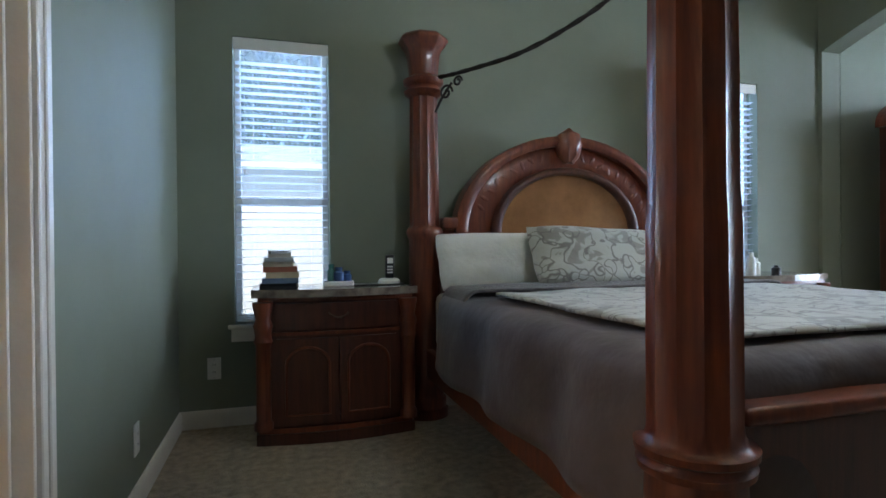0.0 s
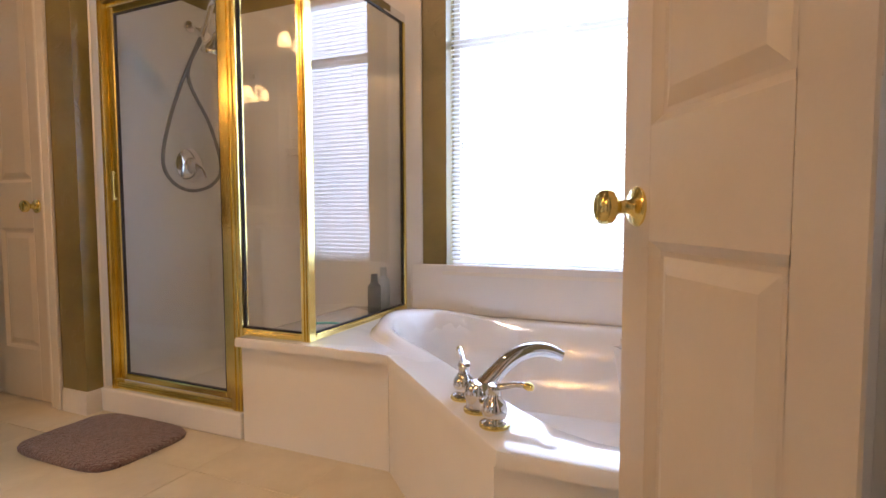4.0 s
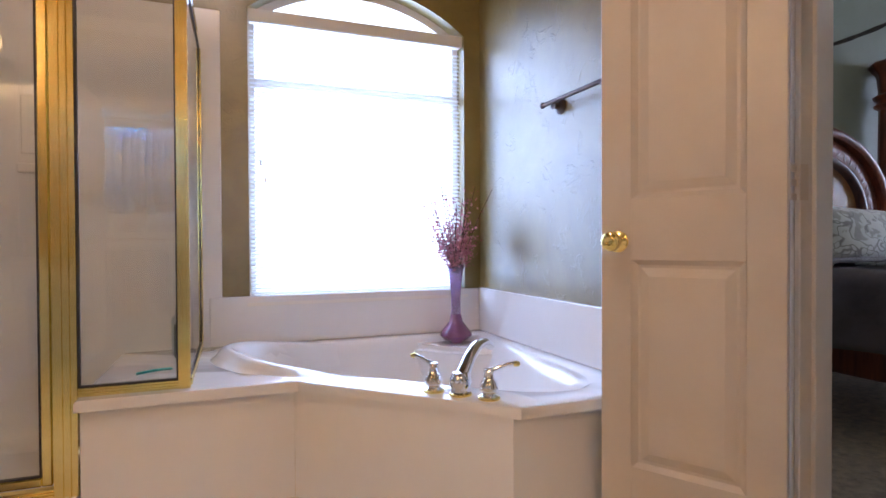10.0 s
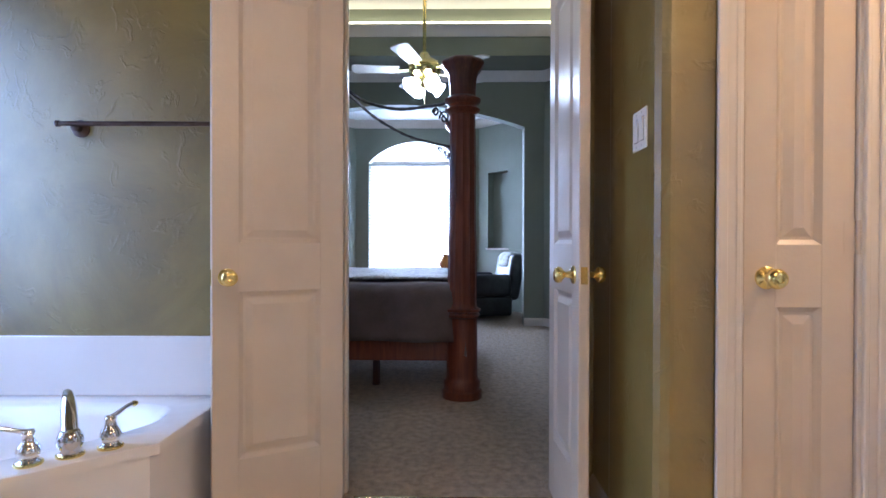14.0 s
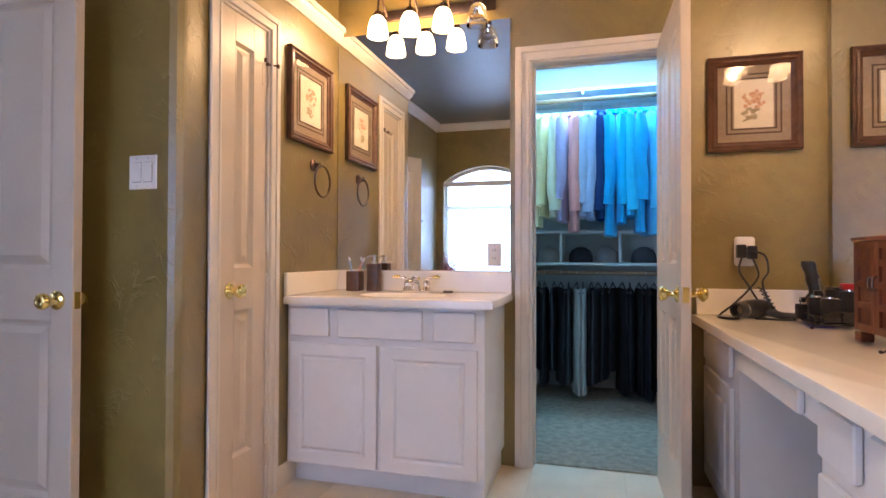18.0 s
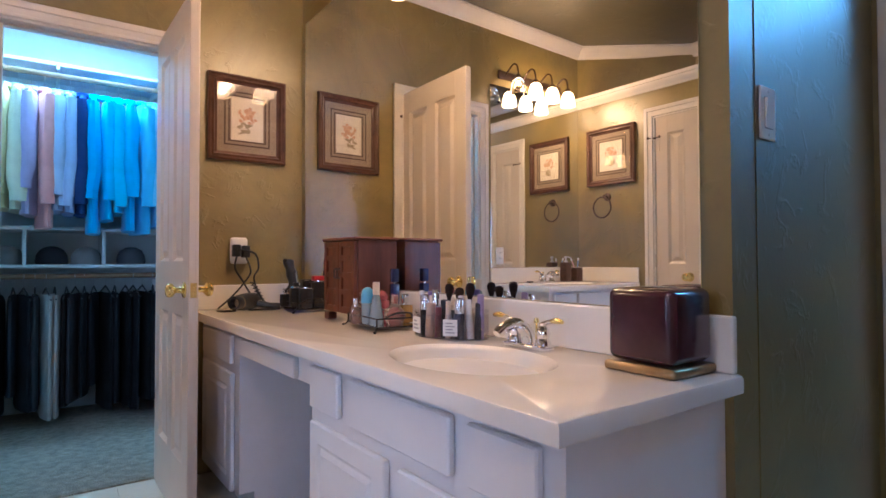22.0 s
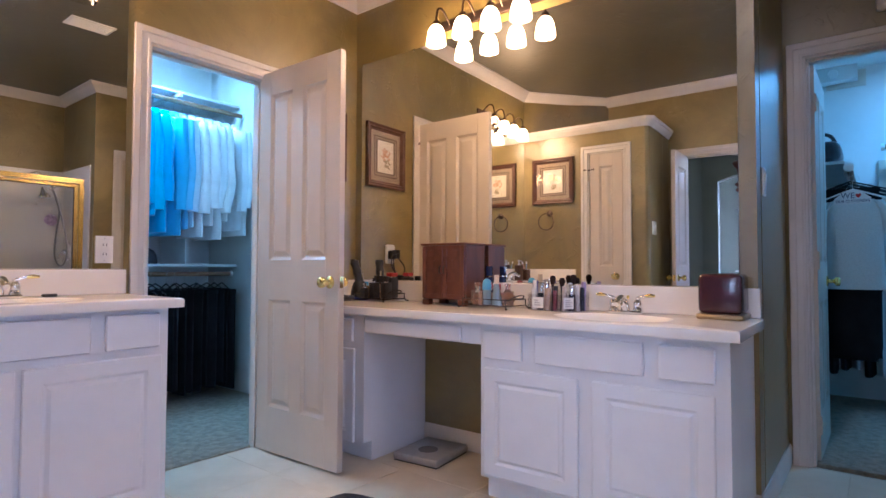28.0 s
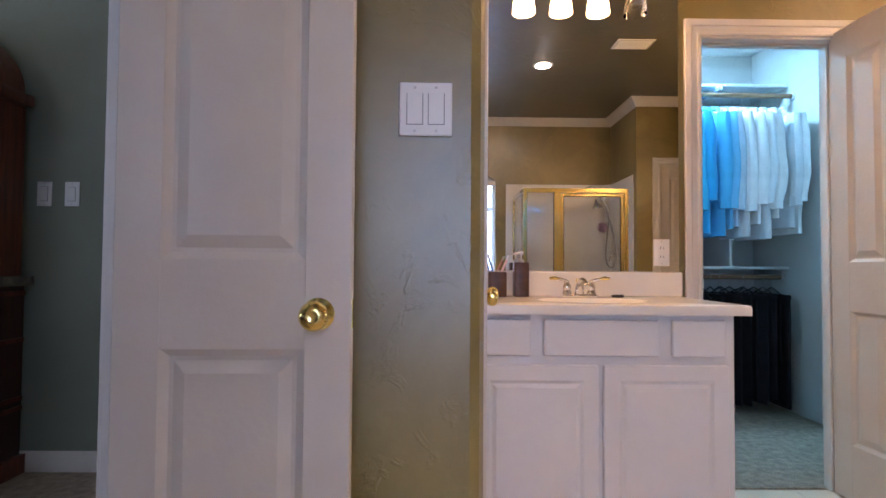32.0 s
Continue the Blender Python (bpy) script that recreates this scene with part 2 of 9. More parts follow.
TILE = surface("cream_floor_tile", (0.61, 0.51, 0.36), (0.70, 0.60, 0.44), 4, rough=0.3, rough2=0.42, bump=0.05, bump_scale=30, coat=0.1)
GROUT = surface("grout", (0.56, 0.465, 0.33), (0.63, 0.535, 0.39), 20, rough=0.85)
CARPET = surface("beige_carpet", (0.25, 0.18, 0.112), (0.64, 0.50, 0.335), 24, 8, 0.95, bump=1.0, bump_scale=130, bump_dist=0.03, sheen=0.2, spread=(0.25, 0.75))
CHERRY = wood("cherry_wood", (0.085, 0.017, 0.008), (0.215, 0.053, 0.02))
CHERRY_DARK = wood("dark_cherry_wood", (0.04, 0.012, 0.008), (0.095, 0.028, 0.016))
BURL = surface("headboard_veneer", (0.20, 0.085, 0.03), (0.30, 0.14, 0.055), 6, 6, 0.25, coat=0.3)
BRASS = surface("polished_brass", (0.94, 0.78, 0.32), (0.86, 0.69, 0.24), 8, rough=0.14, metal=1.0, rough2=0.22)
CHROME = surface("chrome", (0.82, 0.82, 0.83), rough=0.06, metal=1.0)
NICKEL = surface("satin_nickel", (0.55, 0.54, 0.52), (0.62, 0.6, 0.58), 20, rough=0.3, metal=1.0)
IRON = surface("dark_iron", (0.03, 0.026, 0.024), (0.05, 0.042, 0.036), 30, rough=0.45, metal=0.6)
BRONZE = surface("oiled_bronze", (0.09, 0.06, 0.05), (0.14, 0.1, 0.08), 20, rough=0.35, metal=0.9)
MIRROR = surface("mirror_silver", (0.90, 0.92, 0.90), rough=0.0, metal=1.0)
GLASS = clear_glass("pane_glass", (0.95, 0.97, 0.96))
SHOWER_GLASS = clear_glass("shower_glass", (0.97, 0.975, 0.97), 0.0, 0.06, 4.0)
GLARE = glare_mesh("glare_sheet", (0.75, 0.8, 0.85), 0.05)
SLAT = slat_material("blind_slat", (0.88, 0.9, 0.92), 0.26)
WHITE_PLASTIC = surface("white_plastic", (0.78, 0.77, 0.74), rough=0.35)
BLACK = surface("black_plastic", (0.015, 0.015, 0.016), (0.03, 0.03, 0.032), 30, rough=0.3)
RUBBER = surface("dark_gasket", (0.03, 0.03, 0.035), rough=0.5)
BULB = glow("lit_bulb", (1.0, 0.60, 0.24), 520.0)
SHADE = frosted("lit_frosted_shade", (1.0, 0.62, 0.27), 22.0)
COVE = glow("cove_strip", (1.0, 0.85, 0.45), 8.0)
FAN_BULB = glow("lit_fan_shade", (0.75, 0.9, 1.0), 48.0)
TUBE = glow("lit_tube", (0.45, 0.82, 1.0), 22.0)
CAN_BULB = glow("lit_downlight", (1.0, 0.82, 0.6), 300.0)
CLOSET_PAINT = surface("closet_white_paint", (0.66, 0.66, 0.63), (0.71, 0.71, 0.68), 4, rough=0.7)


# ---- mesh helpers ----
def finish(bm, name, mat, smooth=False, parent=None):
    bmesh.ops.recalc_face_normals(bm, faces=bm.faces)
    me = bpy.data.meshes.new(name)
    bm.to_mesh(me)
    bm.free()
    if mat:
        me.materials.append(mat)
    if smooth:
        me.polygons.foreach_set("use_smooth", [True] * len(me.polygons))
        me.set_sharp_from_angle(angle=radians(smooth if smooth is not True else 40))
    ob = new(name, me)
    if parent:
        ob.parent = parent
    return ob


def part(name, bm, mat, parent, label="", smooth=False):
    ob = finish(bm, name, mat, smooth, parent)
    return tagged(ob, label) if label else ob


def thing(name, label, category, group="", m=None):
    ob = new(name)
    ob.empty_display_size = 0.05
    if m is not None:
        ob.matrix_world = m
    return tagged(ob, label, category, group)


def setting(name, bm, mat, label="", smooth=False):
    return tagged(finish(bm, name, mat, smooth), label or name.replace("_", " "), name.split("_")[0], kind="structure")


def box(bm, x0, x1, y0, y1, z0, z1, bevel=0.0, segments=1, m=None):
    """Adds a box, its edges eased."""
    made = bmesh.ops.create_cube(bm, size=1.0)["verts"]
    mat = Matrix.Translation(((x0 + x1) / 2, (y0 + y1) / 2, (z0 + z1) / 2)) @ Matrix.Diagonal((abs(x1 - x0), abs(y1 - y0), abs(z1 - z0), 1))
    bmesh.ops.transform(bm, matrix=mat, verts=made)
    if bevel:
        edges = list({e for v in made for e in v.link_edges})
        res = bmesh.ops.bevel(bm, geom=edges, offset=bevel, segments=segments, affect="EDGES", profile=0.5)
        made = list({v for f in res["faces"] for v in f.verts} | {v for v in made if v.is_valid})
    if m is not None:
        bmesh.ops.transform(bm, matrix=m, verts=made)
    return bm


def boxed(*args, **kw):
    return box(bmesh.new(), *args, **kw)


def lathe(profile, seg=24, m=None, bm=None):
    """A turned body from (radius, height) pairs."""
    bm = bm or bmesh.new()
    rings = []
    for r, z in profile:
        if r < 1e-5:
            rings.append([bm.verts.new((0, 0, z))])
        else:
            rings.append([bm.verts.new((r * math.cos(2 * math.pi * i / seg), r * math.sin(2 * math.pi * i / seg), z)) for i in range(seg)])
    for a, b in zip(rings, rings[1:]):
        for i in range(seg):
            j = (i + 1) % seg
            if len(a) == 1 and len(b) == 1:
                break
            if len(a) == 1:
                bm.faces.new((a[0], b[j], b[i]))
            elif len(b) == 1:
                bm.faces.new((a[i], a[j], b[0]))
            else:
                bm.faces.new((a[i], a[j], b[j], b[i]))
    for ring in (rings[0], rings[-1]):
        if len(ring) > 1:
            bm.faces.new(ring)
    if m is not None:
        bmesh.ops.transform(bm, matrix=m, verts=[v for ring in rings for v in ring])
    return bm


def tube(points, r, seg=8, bm=None, closed=False, radii=None):
    """A round bar along points."""
    bm = bm or bmesh.new()
    pts = [Vector(p) for p in points]
    n = len(pts)
    rings, up = [], None
    for i, p in enumerate(pts):
        a = pts[i - 1] if (i or closed) else p
        b = pts[(i + 1) % n] if (i < n - 1 or closed) else p
        d = (b - a).normalized()
        if up is None:
            up = d.orthogonal().normalized()
        up = (up - d * up.dot(d)).normalized()
        side = d.cross(up)
        rr = radii[i] if radii else r
        rings.append([bm.verts.new(p + rr * (math.cos(2 * math.pi * k / seg) * up + math.sin(2 * math.pi * k / seg) * side)) for k in range(seg)])
    pairs = list(zip(rings, rings[1:])) + ([(rings[-1], rings[0])] if closed else [])
    for a, b in pairs:
        for k in range(seg):
            bm.faces.new((a[k], a[(k + 1) % seg], b[(k + 1) % seg], b[k]))
    if not closed:
        bm.faces.new(rings[0]), bm.faces.new(rings[-1])
    return bm


def prism(poly, depth, m, bm=None):
    """A flat outline in its own xy, drawn out by depth along its own z, then placed by m."""
    bm = bm or bmesh.new()
    a = [bm.verts.new(m @ Vector((x, y, 0))) for x, y in poly]
    b = [bm.verts.new(m @ Vector((x, y, depth))) for x, y in poly]
    bm.faces.new(a), bm.faces.new(b)
    n = len(a)
    for i in range(n):
        bm.faces.new((a[i], a[(i + 1) % n], b[(i + 1) % n], b[i]))
    return bm


def curve_points(points, steps=8):
    """A smooth line through points (Catmull-Rom)."""
    p = [Vector(q) for q in points]
    out = []
    for i in range(len(p) - 1):
        a, b, c, d = p[max(i - 1, 0)], p[i], p[i + 1], p[min(i + 2, len(p) - 1)]
        for s in range(steps):
            t = s / steps
            out.append(0.5 * ((2 * b) + (c - a) * t + (2 * a - 5 * b + 4 * c - d) * t * t + (3 * b - a - 3 * c + d) * t ** 3))
    out.append(p[-1])
    return out


def sweep_profile(path, profile, bm=None, z=0.0):
    """Runs an outline (out, up) along a plan line with mitred corners; 'out' is to the left of the way."""
    bm = bm or bmesh.new()
    pts = [Vector((x, y)) for x, y in path]
    rings = []
    for i, p in enumerate(pts):
        d0 = (p - pts[i - 1]).normalized() if i else (pts[1] - p).normalized()
        d1 = (pts[i + 1] - p).normalized() if i < len(pts) - 1 else d0
        n0, n1 = Vector((-d0.y, d0.x)), Vector((-d1.y, d1.x))
        n = (n0 + n1)
        n = n / max(n.dot(n0), 0.3)
        rings.append([bm.verts.new((p.x + n.x * o, p.y + n.y * o, z + u)) for o, u in profile])
    k = len(profile)
    for a, b in zip(rings, rings[1:]):
        for j in range(k):
            bm.faces.new((a[j], a[(j + 1) % k], b[(j + 1) % k], b[j]))
    bm.faces.new(rings[0]), bm.faces.new(rings[-1])
    return bm


def wall(name, axis, t0, t1, u0, u1, z0, z1, holes, mat, label):
    """A wall along x or y: thickness t0 to t1, length u0 to u1, with holes (u0, u1, z0, z1, rise of the arch)."""
    bm = bmesh.new()

    def put(a, b, c, d):
        if b - a > 1e-4 and d - c > 1e-4:
            box(bm, *((a, b, t0, t1) if axis == "x" else (t0, t1, a, b)), c, d)

    at = u0
    for h0, h1, hz0, hz1, rise in sorted(holes):
        put(at, h0, z0, z1)
        put(h0, h1, z0, hz0)
        if rise:
            # the head of the opening is an arc
            half, mid = (h1 - h0) / 2, (h0 + h1) / 2
            rad = (half * half + rise * rise) / (2 * rise)
            half_angle = math.asin(half / rad)
            arc = [(mid + rad * math.sin(a), hz1 + rise - rad + rad * math.cos(a)) for a in np.linspace(-half_angle, half_angle, 25)]
            poly = arc + [(h1, z1), (h0, z1)]
            m = Matrix(((1, 0, 0, 0), (0, 0, 1, t0), (0, 1, 0, 0), (0, 0, 0, 1))) if axis == "x" else Matrix(((0, 0, 1, t0), (1, 0, 0, 0), (0, 1, 0, 0), (0, 0, 0, 1)))
            prism(poly, t1 - t0, m, bm)
        else:
            put(h0, h1, hz1, z1)
        at = h1
    put(at, u1, z0, z1)
    return setting(name, bm, mat, label)


# ---- the large structure ----
CEIL, LEDGE = 2.72, 2.27
S_Y, W_X, N_Y, E_X, BED_X, BED_N = -0.79, -3.645, 3.20, -0.597, -0.484, 3.22
BOX_X, BOX_Y = -1.245, 0.415
# the west wall and the long vanity stand a little out of square
SKEW = Matrix.Translation((W_X, 1.45, 0)) @ Matrix.Rotation(radians(1.28), 4, "Z") @ Matrix.Translation((-W_X, -1.45, 0))
SW_X = W_X + 0.05
SKEW_E = Matrix.Translation((E_X, 1.42, 0)) @ Matrix.Rotation(radians(1.15), 4, "Z") @ Matrix.Translation((-E_X, -1.42, 0))
NE_X, SE_X = E_X - 0.0357, E_X + 0.0325
HALL_Y, HALL_X, WC_Y, SHOWER_X = 1.48, -4.47, 2.36, -3.17

wall("wall_south", "x", S_Y - 0.11, S_Y, W_X - 0.11, BOX_X, 0, CEIL, [(-2.93, -2.30, 0, 2.03, 0)], PLASTER, "olive trowelled plaster wall with a closet doorway")
wall("wall_west", "y", W_X - 0.11, W_X, S_Y - 0.02, HALL_Y, 0, CEIL, [], PLASTER, "olive trowelled plaster wall behind the long vanity").matrix_world = SKEW
wall("wall_hall", "x", HALL_Y - 0.11, HALL_Y, HALL_X - 0.11, W_X - 0.11, 0, CEIL, [], PLASTER, "olive plaster side wall of the closet passage")
wall("wall_closet_door", "y", HALL_X - 0.11, HALL_X, HALL_Y, WC_Y + 0.11, 0, CEIL, [(1.568, 2.165, 0, 2.06, 0)], PLASTER, "olive plaster wall with the walk-in closet doorway")
wall("wall_toilet", "x", WC_Y, WC_Y + 0.11, HALL_X, SHOWER_X, 0, CEIL, [(-4.22, -3.40, 0, 2.04, 0)], PLASTER, "olive plaster wall with the toilet room door")
wall("wall_shower", "y", SHOWER_X - 0.11, SHOWER_X, WC_Y + 0.11, N_Y, 0, CEIL, [], PLASTER, "olive plaster wall above the shower")
wall("wall_north", "x", N_Y, N_Y + 0.16, SHOWER_X - 0.11, E_X, 0, CEIL, [(-1.826, -0.726, 0.605, 1.99, 0.19)], PLASTER, "olive plaster wall with an arched window over the tub")
wall("wall_linen", "y", BOX_X, BOX_X + 0.11, S_Y - 0.11, BOX_Y - 0.045, 0, LEDGE, [(-0.135, 0.2, 0, 2.04, 0)], PLASTER, "olive plaster wall with a narrow linen closet door")
wall("wall_switch", "x", BOX_Y - 0.11, BOX_Y, BOX_X + 0.11, E_X + 0.03, 0, LEDGE, [], PLASTER, "olive plaster wall with a light switch plate")
# the wall between bath and bedroom: plaster face and green face
wall("wall_east_bath", "y", E_X, -0.545, -0.3, N_Y, 0, CEIL, [(0.515, 1.415, 0, 2.05, 0)], PLASTER, "olive plaster wall beside the tub").matrix_world = SKEW_E
wall("wall_west_bedroom", "y", -0.522, BED_X, -1.2, BED_N, 0, 3.1, [(0.515, 1.415, 0, 2.05, 0)], GREEN_WALL, "sage green bedroom wall with the double doorway")
bm = bmesh.new()
ang = math.atan2(-0.2 - S_Y, E_X - BOX_X)
box(bm, 0, math.hypot(-0.2 - S_Y, E_X - BOX_X) + 0.05, -0.1, 0, LEDGE, CEIL, m=pose(BOX_X, S_Y, 0, 0, 0, math.degrees(ang)))
setting("wall_corner_upper", bm, PLASTER, "olive plaster wall set across the corner above the ledge")
bm = prism([(BOX_X, S_Y), (BOX_X, BOX_Y), (SE_X, BOX_Y), (SE_X, -0.2)], 0.03, pose(0, 0, LEDGE))
setting("ledge_top", bm, PLASTER, "olive plaster top of the linen closet")
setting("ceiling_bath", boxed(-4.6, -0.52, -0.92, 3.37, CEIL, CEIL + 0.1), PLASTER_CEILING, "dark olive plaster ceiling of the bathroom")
wall("wall_linen_back", "y", -0.8, -0.79, S_Y, BOX_Y, 0, LEDGE, [], CLOSET_PAINT, "linen closet back wall")

# floors: tiles on a grout bed, carpet elsewhere
setting("floor_bath", boxed(-4.5, -0.60, S_Y - 0.1, 3.2, -0.1, -0.004), GROUT, "bathroom floor bed under the tiles")
setting("floor_carpet_bedroom", boxed(-0.60, 6.1, -1.15, 3.40, -0.1, 0.004), CARPET, "worn beige cut-pile bedroom carpet")
setting("floor_carpet_closet_south", boxed(-3.75, -1.7, -2.7, S_Y - 0.08, -0.1, 0.004), CARPET, "beige carpet of the closet behind the vanities")
setting("floor_carpet_closet_west", boxed(-6.58, HALL_X - 0.08, 1.0, 3.2, -0.1, 0.004), CARPET, "beige carpet of the walk-in closet")

# crown mouldings
CROWN = [(0, 0), (0, -0.085), (0.012, -0.085), (0.018, -0.07), (0.03, -0.06), (0.05, -0.03), (0.062, -0.022), (0.066, -0.01), (0.078, -0.01), (0.078, 0)]
ring = [(BOX_X, S_Y), (SE_X, -0.2), (NE_X, N_Y), (SHOWER_X, N_Y), (SHOWER_X, WC_Y), (HALL_X, WC_Y), (HALL_X, HALL_Y), (W_X, HALL_Y), (SW_X, S_Y), (BOX_X, S_Y)]
setting("crown_molding_bath", sweep_profile(ring, CROWN, z=CEIL - 0.001), TRIM, "white crown molding along the bathroom ceiling", True)
LEDGE_TRIM = [(0, 0.035), (0, -0.045), (0.008, -0.045), (0.014, -0.03), (0.03, -0.012), (0.036, 0.01), (0.045, 0.01), (0.045, 0.035)]
setting("trim_ledge", sweep_profile([(BOX_X, S_Y), (BOX_X, BOX_Y - 0.03), (BOX_X + 0.03, BOX_Y), (SE_X, BOX_Y)], LEDGE_TRIM, z=LEDGE), TRIM, "white molding along the top of the linen closet", True)

# baseboards
BASE = [(0, 0), (0, 0.1), (0.006, 0.1), (0.011, 0.088), (0.014, 0.08), (0.014, 0)]


def baseboard(path, z=0.0):
    setting("baseboard", sweep_profile(path, BASE, z=z), TRIM, "white painted baseboard", True)


baseboard([(BOX_X, S_Y), (BOX_X, -0.2)])
baseboard([(BOX_X, 0.265), (BOX_X, BOX_Y - 0.035), (BOX_X + 0.035, BOX_Y), (E_X + 0.015, BOX_Y)])
bull = [(BOX_X, BOX_Y - 0.0455), (BOX_X + 0.001, BOX_Y - 0.034), (BOX_X + 0.012, BOX_Y - 0.012), (BOX_X + 0.034, BOX_Y - 0.001), (BOX_X + 0.11, BOX_Y), (BOX_X + 0.11, BOX_Y - 0.0455)]
setting("wall_linen_corner", prism(bull, LEDGE, pose(0, 0, 0)), PLASTER, "rounded olive plaster corner")
baseboard([(HALL_X, HALL_Y), (W_X, HALL_Y), (W_X + 0.037, -0.2)])
baseboard([(SHOWER_X, 2.42), (SHOWER_X, WC_Y), (-3.325, WC_Y)])
baseboard([(-4.295, WC_Y), (HALL_X, WC_Y), (HALL_X, 2.24)])
baseboard([(BED_X, 1.487), (BED_X, BED_N)][::-1])
baseboard([(4.02, BED_N), (BED_X, BED_N)])
baseboard([(BED_X, -1.05), (BED_X, 0.445)][::-1])


def casing(axis, plane, out, u0, u1, top, name="trim_casing", wide=0.07, deep=1.0):
    """Moulded casing round a doorway on one face of a wall; out is +1 or -1."""
    bm = bmesh.new()

    def strip(a, b, c, d, depth):
        lo, hi = sorted((plane, plane + out * depth * deep))
        box(bm, *((a, b, lo, hi) if axis == "x" else (lo, hi, a, b)), c, d, bevel=0.003)

    for w, depth in ((wide, 0.011), (wide * 0.45, 0.018)):
        strip(u0 - wide, u0 - wide + w, 0, top + wide, depth)
        strip(u1 + wide - w, u1 + wide, 0, top + wide, depth)
        strip(u0 - wide, u1 + wide, top + wide - w, top + wide, depth - 0.0008)
    for edge in (0.012,):
        strip(u0 - edge, u0 + 0.003, 0, top + edge, 0.015)
        strip(u1 - 0.003, u1 + edge, 0, top + edge, 0.015)
        strip(u0 - edge, u1 + edge, top - 0.003, top + edge, 0.0145)
    return setting(name, bm, TRIM, "white moulded door casing")


def jamb(axis, t0, t1, u0, u1, top, stop=None):
    """Lining of a doorway, with a door stop."""
    bm = bmesh.new()

    def strip(a, b, c, d, lo, hi):
        box(bm, *((a, b, lo, hi) if axis == "x" else (lo, hi, a, b)), c, d, bevel=0.002)

    strip(u0 - 0.002, u0 + 0.014, 0, top, t0 - 0.002, t1 + 0.002)
    strip(u1 - 0.014, u1 + 0.002, 0, top, t0 - 0.002, t1 + 0.002)
    strip(u0 + 0.014, u1 - 0.014, top - 0.014, top + 0.002, t0 - 0.002, t1 + 0.002)
    if stop:
        strip(u0 + 0.014, u0 + 0.025, 0, top - 0.014, *stop)
        strip(u1 - 0.025, u1 - 0.014, 0, top - 0.014, *stop)
        strip(u0 + 0.025, u1 - 0.025, top - 0.025, top - 0.014, *stop)
    return setting("trim_jamb", bm, TRIM, "white door jamb lining")


casing("x", S_Y, 1, -2.93, -2.30, 2.03)
casing("x", S_Y - 0.11, -1, -2.93, -2.30, 2.03)
jamb("x", S_Y - 0.11, S_Y, -2.93, -2.30, 2.03, (S_Y - 0.08, S_Y - 0.045))
casing("y", HALL_X, 1, 1.568, 2.165, 2.06)
jamb("y", HALL_X - 0.11, HALL_X, 1.568, 2.165, 2.06, (HALL_X - 0.06, HALL_X - 0.025))
casing("x", WC_Y, -1, -4.22, -3.40, 2.04)
jamb("x", WC_Y, WC_Y + 0.11, -4.22, -3.40, 2.04)
casing("y", BOX_X, -1, -0.135, 0.2, 2.04, wide=0.062)
jamb("y", BOX_X, BOX_X + 0.11, -0.135, 0.2, 2.04)
casing("y", E_X, -1, 0.515, 1.418, 2.05, wide=0.06, deep=0.6)
casing("y", BED_X, 1, 0.515, 1.415, 2.05, wide=0.068)
jamb("y", E_X, BED_X, 0.515, 1.415, 2.05, (-0.560, -0.525))


# ---- bedroom shell ----
ARCH_X, BAY_X = 4.02, 6.0
wall("wall_north_bedroom", "x", BED_N, BED_N + 0.16, BED_X, ARCH_X + 0.15, 0, 3.1, [(-0.198, 0.322, 0.56, 2.155, 0), (2.91, 3.43, 0.56, 2.155, 0)], GREEN_WALL, "sage green bedroom wall behind the bed")
wall("wall_arch", "y", ARCH_X, ARCH_X + 0.18, -0.16, BED_N, 0, 3.1, [(0.09, 3.19, 0, 2.44, 0.27)], GREEN_WALL, "sage green wall with a wide arched opening")
wall("wall_south_bedroom", "x", -1.16, -1.05, -0.62, 3.0, 0, 3.1, [], GREEN_WALL, "sage green bedroom wall behind the dresser")
bm = bmesh.new()
box(bm, 0, math.hypot(1.25, 1.05), -0.1, 0, 0, 3.1, m=pose(2.95, -1.05, 0, 0, 0, math.degrees(math.atan2(1.05, 1.25))))
setting("wall_corner_bedroom", bm, GREEN_WALL, "sage green wall set across the bedroom corner")
baseboard([(-0.5, -1.05), (2.95, -1.05), (4.019, -0.152), (4.019, 0.09)])
# ceiling with a raised tray
bm = bmesh.new()
for a in ((-0.58, 4.35, 2.55, 3.35), (-0.58, 4.35, -1.2, -0.25), (-0.58, 0.35, -0.25, 2.55), (3.4, 4.35, -0.25, 2.55)):
    box(bm, *a, 3.1, 3.2)
setting("ceiling_bedroom_border", bm, GREEN_WALL, "sage green lower border of the tray ceiling")
bm = bmesh.new()
for a in ((0.25, 0.35, -0.35, 2.65), (3.4, 3.5, -0.35, 2.65), (0.35, 3.4, 2.55, 2.65), (0.35, 3.4, -0.35, -0.25)):
    box(bm, *a, 3.2, 3.62)
setting("ceiling_tray_side", bm, GREEN_WALL, "sage green sides of the tray ceiling")
setting("ceiling_bedroom", boxed(0.2, 3.6, -0.4, 2.7, 3.62, 3.7), WHITE_CEILING, "pale bedroom tray ceiling")
BIG_CROWN = [(0, 0), (0, -0.11), (0.015, -0.11), (0.02, -0.09), (0.05, -0.05), (0.07, -0.03), (0.09, -0.012), (0.1, -0.012), (0.1, 0)]
setting("crown_molding_bedroom", sweep_profile([(BED_X, -1.05), (2.95, -1.05), (4.019, -0.152), (4.019, BED_N), (BED_X, BED_N), (BED_X, -1.05)], BIG_CROWN, z=3.099), TRIM, "white crown molding round the bedroom", True)
